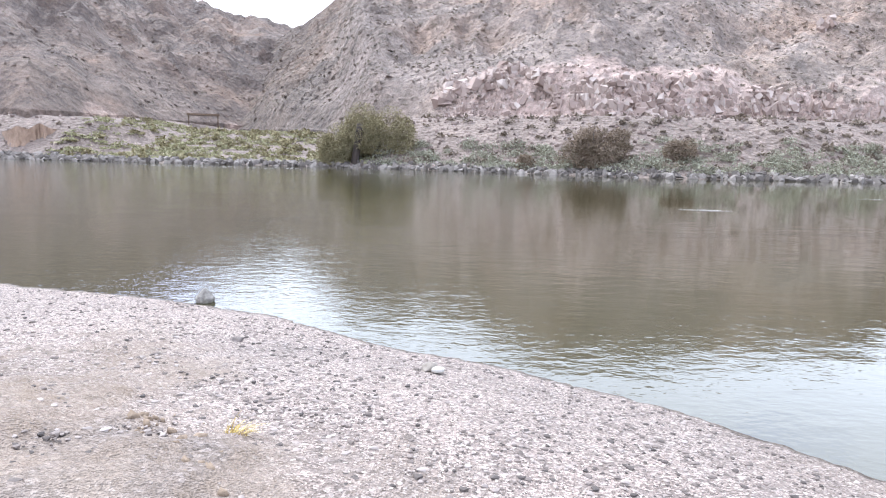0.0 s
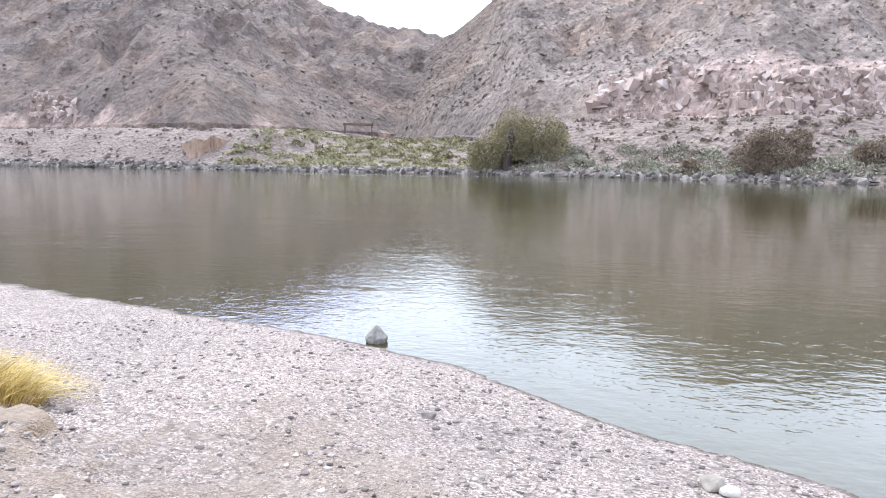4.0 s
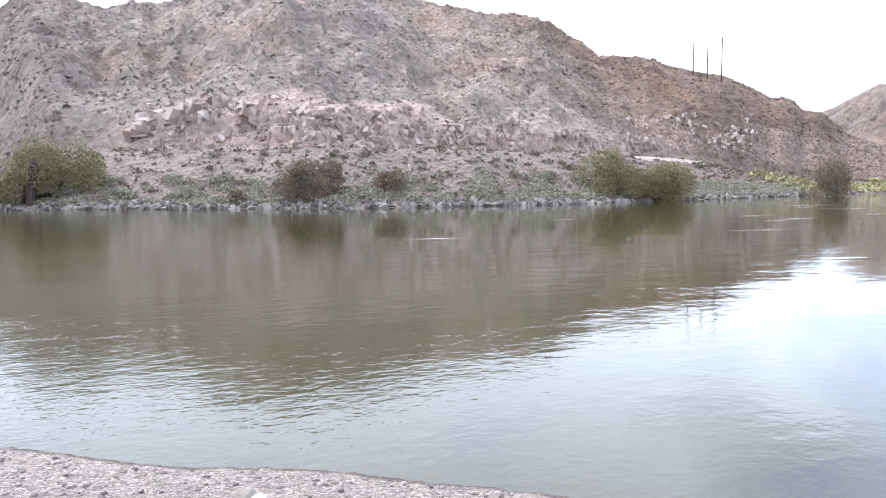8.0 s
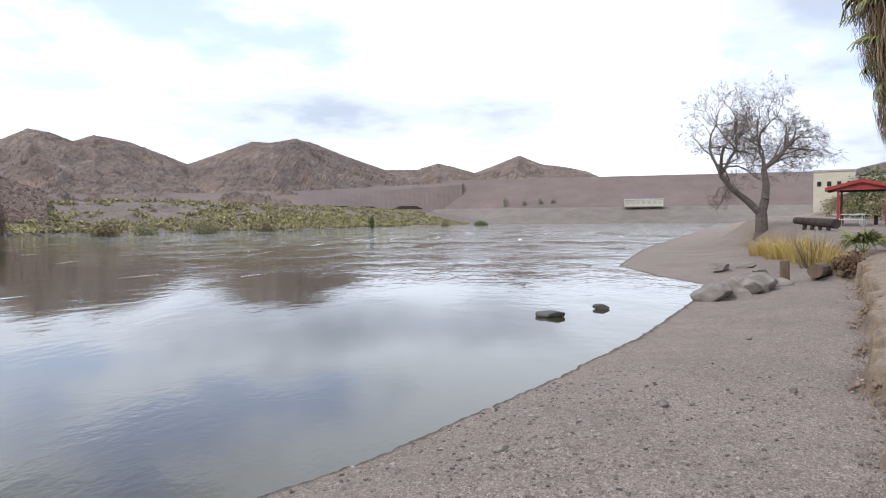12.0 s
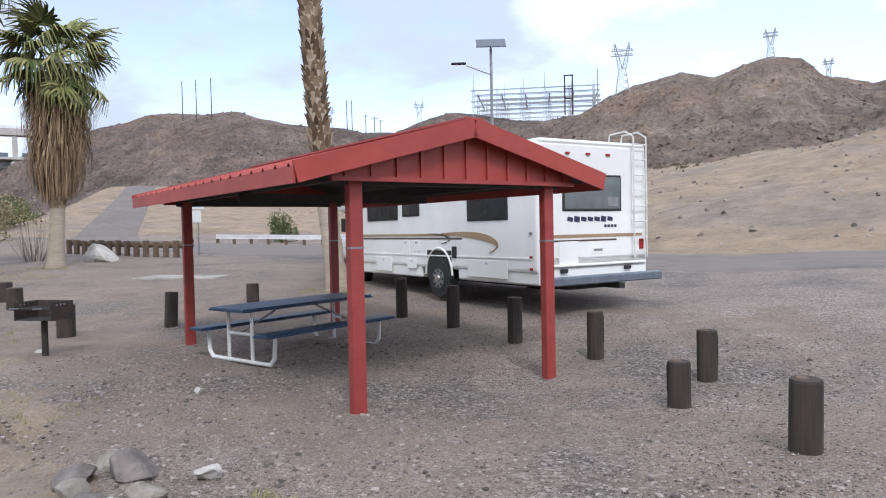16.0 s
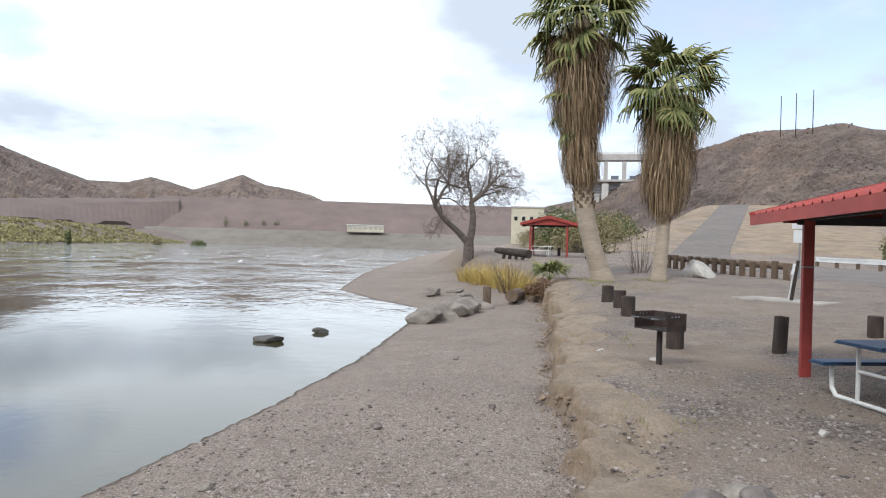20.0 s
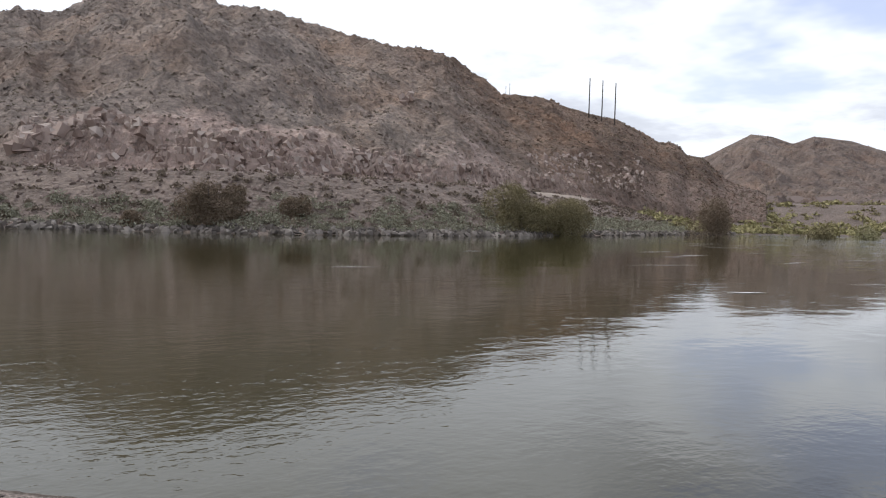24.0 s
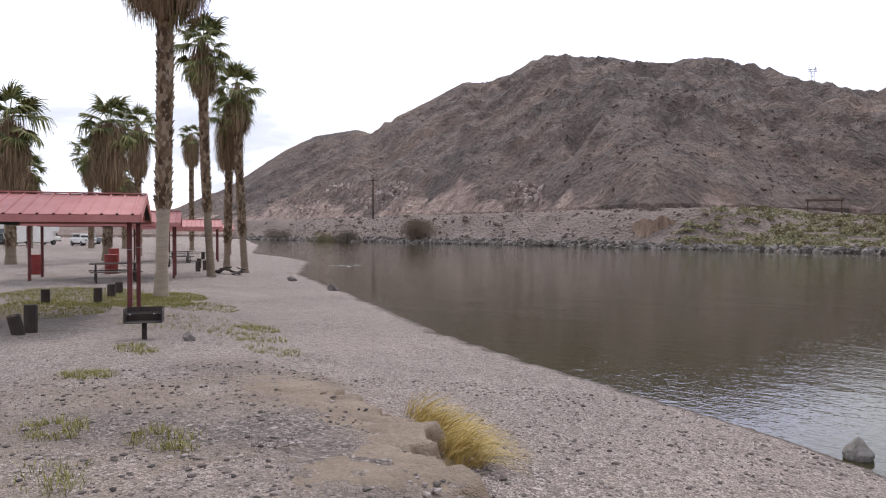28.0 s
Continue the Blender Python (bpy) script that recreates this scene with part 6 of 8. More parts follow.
# ---- the bare tree upstream ----
def bare_tree(x, y, label, size=1.0, seed=5):
    rng = np.random.default_rng(seed)
    t = thing("bare_tree", floor_pose(x, y), label, "tree")
    parts = [([], []), ([], []), ([], [])]

    def grow(p, d, length, r, depth):
        V, F = parts[0 if depth < 2 else (1 if depth < 5 else 2)]
        n = 3 if depth < 3 else 2
        for k in range(n):
            d = d + rng.normal(0, 0.16 + 0.03 * depth, 3) + np.array([0, 0, 0.06 if depth < 4 else 0.02])
            d /= np.linalg.norm(d)
            q = p + d * length / n
            r2 = r * (0.86 if depth < 3 else 0.78)
            limb(V, F, p, q, r, r2, 8 if depth < 2 else (5 if depth < 5 else 3))
            if depth >= 2 and depth < 7 and k < n - 1 and rng.random() < 0.95:
                s = d + rng.normal(0, 0.75, 3)
                s /= np.linalg.norm(s)
                grow(q, s, length * 0.6, r2 * 0.6, depth + 1)
            p, r = q, r2
        if depth == 7:
            for k in range(4):
                s = d + rng.normal(0, 0.7, 3)
                s /= np.linalg.norm(s)
                limb(V, F, p, p + s * rng.uniform(0.25, 0.6), 0.007, 0.003, 3)
        if depth < 7:
            for k in range(2 if rng.random() < 0.7 else 3):
                s = d + rng.normal(0, 0.55, 3)
                s[2] = s[2] * 0.8 + (0.12 if depth < 5 else -0.1)
                s /= np.linalg.norm(s)
                grow(p, s, length * rng.uniform(0.60, 0.80), r * 0.78, depth + 1)

    base = np.zeros(3)
    V, F = parts[0]
    limb(V, F, [0, 0, -0.3], [0, 0, 0.2], 0.5 * size, 0.36 * size, 10)
    limb(V, F, [0, 0, 0.2], [0.05, 0, 1.2 * size], 0.36 * size, 0.32 * size, 10)
    side_ = np.array([0.35, 0.94, 0.0])
    grow(np.array([0.05, 0, 1.15 * size]), (side_ * 1.3 + [0, 0, 1.0]) / 1.64, 2.9 * size, 0.23 * size, 1)
    grow(np.array([0.05, 0, 1.15 * size]), (-side_ * 0.35 + [0, 0, 1.0]) / 1.06, 2.7 * size, 0.25 * size, 1)
    for (V, F), nm, mt in zip(parts, ("trunk", "limb", "twig"), (M["twig"], M["twig"], M["twig_fine"])):
        V = np.array(V)
        # the whole crown leans towards the river
        V = V + side_[None, :] * 0.17 * np.maximum(V[:, 2:3] - 1.6, 0)
        mk(nm, V, F, mt, t)
    return t


bare_tree(49.3, -15.6, "large leafless tree with a forked trunk on the beach", 1.2, 5)


# ---- bushes ----
def bush(x, y, radii, n, mat, seed, label, leaf=0.3, lumps=9, name="bush", z=None, stems=7):
    rng = np.random.default_rng(seed)
    t = thing(name, pose(x, y, gz(x, y) - 0.05 if z is None else z), label, "bush")
    v, f = leaf_cloud(rng, int(n * 2.6), radii, leaf * 0.62, lumps + 6)
    mk("crown", v, f, mat, t)
    V, F = [], []
    for k in range(stems):
        a = rng.uniform(0, math.tau)
        p = np.zeros(3)
        d = np.array([math.cos(a) * 0.7, math.sin(a) * 0.7, 1.0])
        for j in range(3):
            q = p + d * np.array(radii) * 0.17
            limb(V, F, p, q, 0.02 * radii[2] * (1 - 0.25 * j), 0.02 * radii[2] * (0.75 - 0.25 * j), 5)
            p, d = q, d + rng.normal(0, 0.25, 3)
    mk("stem", np.array(V), F, M["twig"], t)
    return t


def polar(az, r):
    a = radians(az)
    return -math.sin(a) * r, math.cos(a) * r


for az, r, radii, n, mt, sd, lb in (
        (7.0, 95.5, (6.3, 4.2, 6.6), 8200, "bush_olive", 1, "big olive-brown bush at the far waterline"),
        (-10.8, 81.3, (5.6, 3.2, 5.6), 5600, "bush_brown", 2, "rounded grey-brown brush on the far bank"),
        (-17.2, 84, (2.4, 2.0, 2.8), 1200, "bush_brown", 3, "small grey-brown scrub on the far bank"),
        (-35.0, 98, (6.4, 3.4, 7.0), 5200, "bush_olive", 4, "brown thicket on the far bank"),
        (-39.2, 103, (7.6, 3.4, 6.4), 6000, "bush_olive", 5, "broad brown thicket on the far bank"),
        (-50.5, 133, (7.4, 4, 8.2), 5200, "bush_brown", 6, "round brown bush near the bend"),
        (-5.4, 83, (1.8, 1.5, 2.0), 700, "bush_brown", 7, "small scrub on the far bank"),
        (9.9, 94.6, (4.4, 3.4, 5.4), 4600, "bush_olive", 8, "side of the big brush at the far waterline"),
        (50.4, 170, (8.5, 4, 6.0), 3600, "bush_brown", 9, "dark brush below the rock face downstream"),
        (56.0, 186, (6, 4, 4.0), 1500, "bush_dark", 10, "dark brush below the rock face downstream"),
        (58.0, 196, (7, 4, 3.5), 1400, "bush_olive", 11, "low brush on the downstream bank"),
        (61.5, 232, (8, 4, 4.0), 1400, "bush_dark", 12, "low brush on the downstream bank")):
    px, py = polar(az, r)
    bush(px, py, radii, int(n * 1.5), M[mt], sd, lb, 0.34)
for az, r, radii, n, mt, sd, lb in (
        (-64.5, 168, (7, 4, 6.5), 1800, "meadow", 21, "yellow-green bush on the upstream flat"),
        (-57.5, 150, (5, 3, 5.0), 1300, "bush_olive", 22, "olive bush on the upstream flat"),
        (-60.5, 156, (6, 3, 4.5), 1300, "meadow", 23, "yellow-green bush on the upstream flat"),
        (-69.0, 190, (6, 3, 4.5), 1200, "bush_olive", 24, "olive bush on the upstream flat"),
        (-77.6, 250, (1.5, 1.5, 7.0), 500, "bush_green", 25, "narrow green tree by the water"),
        (-83.5, 300, (6, 3, 4.5), 900, "bush_olive", 26, "olive bush on the upstream flat"),
        (-86.5, 330, (14, 4, 4.5), 1500, "bush_green", 27, "dark green brush along the upstream shore"),
        (-88.5, 628, (7, 4, 9), 500, "bush_green", 28, "dark tree below the dam"),
        (-90.0, 628, (8, 4, 8), 500, "bush_green", 29, "dark tree below the dam"),
        (-91.3, 628, (6, 4, 8), 400, "bush_green", 30, "dark tree below the dam"),
        (-92.3, 628, (6, 4, 8), 400, "bush_green", 31, "dark tree below the dam")):
    px, py = polar(az, r)
    bush(px, py, radii, n, M[mt], sd, lb, 0.55, z=14.3 if r > 600 else None)
# near the ramp and the road
for x, y, radii, n, mt, sd, lb in (
        (72, -38, (7, 6, 4.4), 2600, "bush_olive", 41, "large olive bush beside the ramp"),
        (117, -50, (9, 5, 3.4), 1800, "bush_olive", 47, "olive brush below the power plant"),
        (84, -46, (6, 6, 5.0), 2200, "bush_green", 42, "green bush beside the ramp"),
        (98, -55, (6, 5, 4.6), 1600, "bush_green", 43, "green bush beside the ramp"),
        (116, -68, (6, 5, 4.6), 1400, "bush_green", 44, "green bush near the top of the ramp"),
        (60, -30, (4, 4, 3.6), 1300, "bush_olive", 45, "olive bush at the foot of the ramp"),
        (66, -31, (5, 4, 4.6), 1500, "bush_green", 46, "green bush behind the upstream shelter"),
        (37.5, -42.5, (1.7, 1.7, 2.6), 1400, "bush_green", 47, "round green bush behind the guard rail"),
        (133, -84, (4, 4, 3), 800, "bush_olive", 48, "olive bush by the ramp")):
    bush(x, y, radii, n, M[mt], sd, lb, 0.22 if radii[0] < 3 else 0.4)


bush(25.3, -10.9, (0.9, 0.8, 0.75), 700, M["root_brown"], 49, "tangle of dry brown roots on the eroded bank", 0.16)


# ---- grasses ----
def tuft(rng, n, spread, length, width, flop, lean=(0, 0)):
    """Curved blades that spring from one root."""
    V, F = [], []
    for i in range(n):
        a = rng.uniform(0, math.tau)
        r = spread * math.sqrt(rng.uniform(0, 1))
        p = np.array([r * math.cos(a), r * math.sin(a), 0.0])
        d = np.array([math.cos(a) * 0.35 + lean[0] + rng.normal(0, 0.18), math.sin(a) * 0.35 + lean[1] + rng.normal(0, 0.18), 1.0])
        L = length * rng.uniform(0.5, 1.1)
        s = np.array([-math.sin(a), math.cos(a), 0]) * width
        k = len(V)
        for j in range(4):
            w = (1 - j / 3.2)
            V += [p - s * w, p + s * w]
            if j:
                F.append((k + 2 * j - 2, k + 2 * j - 1, k + 2 * j + 1, k + 2 * j))
            d = d / np.linalg.norm(d)
            p = p + d * L / 3
            d = d + np.array([0, 0, -flop]) + np.array([lean[0], lean[1], 0]) * 0.3
    return np.array(V), F


def grass_tuft(x, y, n, spread, length, flop, lean, seed, label, mat="straw", width=0.005, lift=0.0, name="grass_tuft", cat="grass"):
    t = thing(name, floor_pose(x, y, 0, lift), label, cat)
    v, f = tuft(np.random.default_rng(seed), n, spread, length, width, flop, lean)
    mk("blade", v, f, M[mat], t)
    return t


for k_, (x, y, ln, n_) in enumerate(((-6.9, 6.45, (0.45, 0.45), 110), (-6.5, 6.22, (0.5, 0.45), 190), (-6.1, 6.0, (0.55, 0.4), 230), (-5.75, 5.8, (0.55, 0.4), 240), (-5.4, 5.62, (0.6, 0.35), 220), (-5.1, 5.48, (0.55, 0.3), 150))):
    grass_tuft(x, y, n_, 0.18, 0.60, 0.55, ln, 60 + k_, "golden dry grass drooping over the eroded edge", lift=-0.03)
grass_tuft(-1.02, 3.36, 70, 0.08, 0.20, 0.5, (0.4, 0.3), 70, "small pale dry grass tuft on the bank edge", lift=-0.02)
for k_, (x, y, s, L) in enumerate(((36.5, -11.6, 0.7, 1.1), (33.5, -11.4, 0.8, 1.25), (31.0, -11.6, 0.9, 1.4), (29.0, -11.3, 0.7, 1.2), (34.8, -12.4, 0.8, 1.2), (27.6, -11.2, 0.5, 1.0))):
    grass_tuft(x, y, 420, s, L, 0.35, (0, 0), 80 + k_, "clump of golden dry grass above the shore rocks", width=0.012)
grass_tuft(28.6, -10.9, 60, 0.5, 2.2, 0.08, (0, 0), 90, "thin bare reeds standing in the dry grass", "twig_fine", 0.012, name="reed_clump", cat="reeds")
grass_tuft(28.0, -17.0, 50, 0.5, 2.6, 0.06, (0, 0), 91, "leafless shrub of thin upright twigs", "twig_fine", 0.012, name="bare_shrub", cat="shrub")
t = thing("young_palm", floor_pose(26.6, -11.9), "young fan palm with bright green leaves", "palm tree")
for k_ in range(11):
    ob = new("leaf", LEAF_MESHES[k_ % 4])
    ob.parent = t
    ob.matrix_basis = Matrix.Translation((0, 0, 0.1)) @ Euler((0, radians(-35 - 5 * (k_ % 6)), radians(k_ * 137)), "XYZ").to_matrix().to_4x4() @ Matrix.Scale(0.62, 4)


def stuff_patch(name, label, pos, size, mat, seed, leaves=10, leaf=0.5, flat=0.55, cat="shrubs"):
    """Many small clumps of leaves as one object; pos is the middle of each clump on the ground."""
    rng = np.random.default_rng(seed)
    n = len(pos)
    p = np.repeat(pos, leaves, 0)
    sz = np.repeat(size, leaves)
    d = rng.normal(size=(len(p), 3))
    d /= np.linalg.norm(d, axis=1, keepdims=True)
    d[:, 2] = np.abs(d[:, 2]) * flat
    p = p + d * (sz * 0.5 * rng.uniform(0.3, 1, len(p)))[:, None]
    v, f = scatter(*LEAF, p, sz * leaf * rng.uniform(0.6, 1.3, len(p)), rnd_rot(rng, len(p)))
    ob = mk(name, v, f, mat)
    return tagged(ob, label, cat, kind="stuff")


def along(line, n, rng, lo, hi, x0, x1, sign):
    """Places from x0 to x1 along a line of points, lo to hi metres behind it."""
    x = rng.uniform(x0, x1, n)
    y = np.interp(x, [p[0] for p in line], [p[1] for p in line]) + sign * (lo + (hi - lo) * rng.uniform(0, 1, n) ** 1.3)
    return np.column_stack([x, y, ground_z(x, y)])


rng = np.random.default_rng(7)
p = along(FAR, 700, rng, 1.5, 9.5, -14, 118, 1)
stuff_patch("sage_scrub", "grey-green sage scrub along the far bank", p, rng.uniform(1.2, 3.0, len(p)), M["sage"], 8, 120, 0.13, 0.75)
p = along(FAR, 520, rng, 3, 22, -20, 130, 1)
stuff_patch("dry_scrub", "dry brown scrub above the far bank", p, rng.uniform(0.8, 2.2, len(p)), M["bush_dark"], 9, 30, 0.30, 0.7)
p = along(FAR, 900, rng, 2.0, 42, -60, -12, 1)
stuff_patch("meadow_grass", "yellow-green low meadow on the far terrace", p, rng.uniform(1.0, 2.6, len(p)), M["meadow"], 10, 40, 0.22, 0.35)
p = along(FAR, 150, rng, 2.0, 40, -60, -12, 1)
stuff_patch("meadow_scrub", "darker scrub dotted over the far terrace", p, rng.uniform(1.2, 2.8, len(p)), M["bush_olive"], 11, 40, 0.30, 0.7)
p = np.concatenate([along(FAR, 1100, rng, 1.0, 60, 112, 480, 1), along(FAR, 700, rng, 0.5, 26, 122, 330, 1)])
stuff_patch("reed_bed", "yellow-green reeds on the upstream flat", p, rng.uniform(2.0, 4.5, len(p)), M["reeds"], 12, 30, 0.30, 0.6)
p = along(FAR, 320, rng, 4.0, 70, 112, 480, 1)
stuff_patch("flat_scrub", "olive scrub on the upstream flat", p, rng.uniform(2.0, 5.0, len(p)), M["bush_olive"], 13, 30, 0.30, 0.7)
p = along(FAR, 60, rng, 1, 14, -240, -62, 1)
stuff_patch("bank_scrub", "sparse grey scrub on the riprap bank", p, rng.uniform(1.0, 2.6, len(p)), M["bush_dark"], 14, 30, 0.30, 0.6)
# desert shrubs and stones on the hills
for (nm, hx, hy, hz, hu), ns, nr, big in zip(HILLS, (8200, 3600, 2600, 2400, 3000, 0), (9000, 7000, 0, 3000, 3000, 0), (0.5, 0.52, 1.5, 0.6, 0.5, 1)):
    flat_ = (hu > 0.02) & (hu <= 1.0)
    cx, cy, cz = hx[flat_], hy[flat_], hz[flat_]
    if ns:
        k = rng.integers(0, len(cx), ns)
        pos = np.column_stack([cx[k], cy[k], cz[k]])
        stuff_patch("desert_shrubs", "low dry shrubs dotted over the hillside", pos, rng.uniform(0.5, 1.5, ns) * big, M["desert_shrub"], 15, 7, 0.75, 0.6)
    if nr:
        k = rng.integers(0, len(cx), nr)
        pos = np.column_stack([cx[k], cy[k], cz[k]])
        tv, tf = ico(1, 0.55, int(nr))
        v, f = scatter(tv, tf, pos, np.column_stack([rng.uniform(0.25, 1.0, nr) ** 2.5 * 1.25 * big for _ in range(3)]), rnd_rot(rng, nr))
        tagged(mk("hill_stones", v, f, M["hill"] if nm == "hill_opposite" else (M["hill_brown"] if nm == "hill_brown" else M["hill_dark"])), "angular stones and outcrops over the hillside", "stones", kind="stuff")
# short grass on the camp ground
rng = np.random.default_rng(17)
spots = [(-23.0, 9.7, 1.2, 1100), (-21.8, 8.4, 1.6, 1500), (-25.0, 7.6, 2.6, 2600), (-19.6, 9.3, 1.0, 260), (-15.0, 8.6, 0.5, 150), (-16.5, 7.6, 1.6, 160), (-13.6, 7.7, 0.8, 130), (-11.6, 7.2, 0.5, 60), (-7.3, 2.95, 0.35, 60), (-6.35, 3.5, 0.3, 60), (-8.4, 1.8, 0.5, 40), (-5.9, 2.6, 0.3, 30), (-21.5, 5.9, 1.8, 1300), (-12.9, 5.4, 0.4, 90), (-10.4, 4.0, 0.4, 90), (25.4, -13.2, 0.9, 130), (24.2, -15.2, 0.7, 90), (22.5, -13, 1.6, 110), (6.5, -4.2, 0.6, 30), (12, -6.4, 1.0, 40), (9.4, -12.9, 0.6, 60), (2.2, -3.2, 0.12, 14)]
V, F, k0 = [], [], 0
for sx, sy, sr, sn in spots:
    a, r = rng.uniform(0, math.tau, sn), sr * np.sqrt(rng.uniform(0, 1, sn))
    xs_, ys_ = sx + r * np.cos(a) * 1.4, sy + r * np.sin(a) * 0.8
    zs_ = ground_z(xs_, ys_)
    for x, y, z in zip(xs_, ys_, zs_):
        v, f = tuft(rng, 6, 0.06, 0.10, 0.0045, 0.35)
        V.append(v + [x, y, z - 0.01])
        F += [tuple(i + k0 for i in q) for q in f]
        k0 += len(v)
tagged(mk("short_grass", np.concatenate(V), F, M["grass"]), "patches of short yellowing grass on the bank", "grass", kind="stuff")


# ---- stones ----
M["broken_rock"] = material("broken_pale_pink_rock", mat_leaf((0.22, 0.16, 0.135), (0.34, 0.262, 0.225), (0.46, 0.385, 0.34)), 0.95)


def slope_point(k, az, el):
    """The point of a hill's near side at a bearing and elevation from the walk."""
    nm, hx, hy, hz, hu = HILLS[k]
    b = np.degrees(np.arctan2(-hx[:, 0], hy[:, 0]))
    i = int(np.abs(b - az).argmin())
    e = np.degrees(np.arctan2(hz[i] - 2.4, np.hypot(hx[i], hy[i])))
    e[0] = -9
    j = int(np.argmax(e >= el)) if (e >= el).any() else len(e) - 20
    return np.array([hx[i, j], hy[i, j], hz[i, j]])


def rock_face(name, label, hill_no, zones, ledges, seed):
    """Broken blocks that stand out of a cut slope: zones are (bearings, elevations, count, size), ledges are lines of slabs."""
    r = np.random.default_rng(seed)
    pos, size = [], []
    for a0, a1, e0, e1, n, big in zones:
        mid = r.uniform(0, 1, (max(3, n // 40), 2))
        for k in range(n):
            c = mid[int(r.integers(0, len(mid)))]
            u, w = np.clip(c + r.normal(0, 0.10, 2), 0, 1) if r.uniform() < 0.7 else r.uniform(0, 1, 2)
            s = big * (0.16 + 0.84 * r.uniform(0, 1) ** 3)
            p = slope_point(hill_no, a0 + (a1 - a0) * u, e0 + (e1 - e0) * w)
            pos.append(p * (1 + 0.08 * s / np.hypot(p[0], p[1])) - [0, 0, 0.1 * s])
            size.append((s * r.uniform(0.4, 1.0), s * r.uniform(0.4, 0.7), s * r.uniform(0.6, 1.5)))
    for line, big in ledges:
        for (a0, e0), (a1, e1) in zip(line, line[1:]):
            n = max(3, int(math.hypot(a1 - a0, e1 - e0) * 11))
            for k in range(n):
                u = (k + r.uniform(0, 1)) / n
                p = slope_point(hill_no, a0 + (a1 - a0) * u, e0 + (e1 - e0) * u + r.uniform(0.0, 0.30))
                s = big * r.uniform(0.4, 1.0)
                pos.append(p)
                size.append((s * 0.7, s * 0.8, s * r.uniform(0.4, 0.9)))
    n = len(pos)
    # six-sided blocks, every corner knocked about
    cube = np.array([(x, y, z) for x in (-0.5, 0.5) for y in (-0.5, 0.5) for z in (-0.5, 0.5)])
    quad = np.array([(0, 1, 3, 2), (4, 6, 7, 5), (0, 4, 5, 1), (2, 3, 7, 6), (0, 2, 6, 4), (1, 5, 7, 3)])
    v = cube[None] + r.uniform(-0.24, 0.24, (n, 8, 3))
    a, b, c = r.normal(0, 0.30, n), r.normal(0, 0.30, n), r.uniform(0, math.tau, n)
    m = np.array([Euler((a[k], b[k], c[k])).to_matrix() for k in range(n)])
    v = np.einsum("nij,nkj->nki", m, v * np.array(size)[:, None]) + np.array(pos)[:, None]
    f = quad[None] + (np.arange(n) * 8)[:, None, None]
    return tagged(mk(name, v.reshape(-1, 3), f.reshape(-1, 4), M["broken_rock"]), label, "rocks", kind="stuff")


FACE_ZONES = ((-7.6, 1.2, 1.8, 3.9, 420, 1.2), (-4.0, 1.6, 4.2, 6.2, 200, 1.6), (-18.5, -8.7, 2.0, 5.4, 800, 1.5), (-27, -19, 1.6, 4.9, 600, 1.4), (-45, -36, 2.3, 5.0, 800, 1.3), (-26.6, -25.2, 8.7, 9.4, 24, 2.4), (-36, -27, 1.8, 3.8, 500, 1.2))
FACE_LEDGES = ((((1.7, 3.55), (0.6, 4.35), (-0.8, 5.05), (-2.0, 5.6), (-3.3, 6.05), (-4.3, 6.4)), 2.6), (((-4.3, 6.4), (-6.1, 5.4), (-7.4, 4.25), (-7.7, 2.6)), 1.7), (((-13.4, 3.5), (-15.2, 2.5)), 2.0), (((-22.0, 4.4), (-24.5, 3.0)), 2.2))
rock_face("face_blocks", "broken pink and pale blocks of the cut rock face", 0, FACE_ZONES, FACE_LEDGES, 131)
rock_face("face_blocks", "pale broken rock below the downstream hill", 1, ((51.0, 57.8, 1.8, 3.9, 700, 1.8), (40.5, 43.2, 2.0, 3.7, 220, 1.7), (58.4, 62.2, 1.3, 2.8, 300, 1.8)), (), 133)


def far_track():
    """A pale graded berm along the foot of the opposite hill."""
    x = np.arange(76.0, 176.0, 1.5)
    y = np.interp(x, [q[0] for q in FAR], [q[1] for q in FAR]) + np.interp(x, [30, 60, 120, 176], [19, 17.5, 26, 40])
    z = ground_z(x, y)
    z = np.convolve(np.pad(z, 4, "edge"), np.ones(9) / 9, "valid")
    V = []
    for a, b, c in zip(x, y, z):
        for o, h in ((-2.0, -0.6), (-1.0, 0.18), (0.6, 0.32), (2.2, 0.28), (3.4, -0.4)):
            V.append((a - 0.3 * o, b + o, c + h + 0.12 * float(fbm(np.array([a * 0.7]), np.array([o]), 44, 2)[0])))
    ob = mk("dirt_track", V, grid_faces(len(x), 5)[:, ::-1], M["pale_dirt"], smooth=True)
    tagged(ob, "pale graded dirt track along the foot of the hill", "dirt road", kind="structure")


M["pale_dirt"] = material("pale_graded_dirt", mat_plain((0.30, 0.24, 0.195), (0.42, 0.345, 0.285), 0.6, 0.5, 0.1), 0.95)
far_track()
M["riprap"] = material("grey_riprap_stone", mat_leaf((0.07, 0.059, 0.052), (0.14, 0.12, 0.106), (0.26, 0.228, 0.203)), 0.95)
M["pebble"] = material("mixed_river_pebbles", mat_leaf((0.07, 0.06, 0.055), (0.21, 0.172, 0.152), (0.36, 0.31, 0.28)), 0.9)
M["fire_stone"] = material("sooty_fire_ring_stone", mat_plain((0.09, 0.075, 0.068), (0.24, 0.20, 0.18), 6, 0.7, 0.02), 0.95)


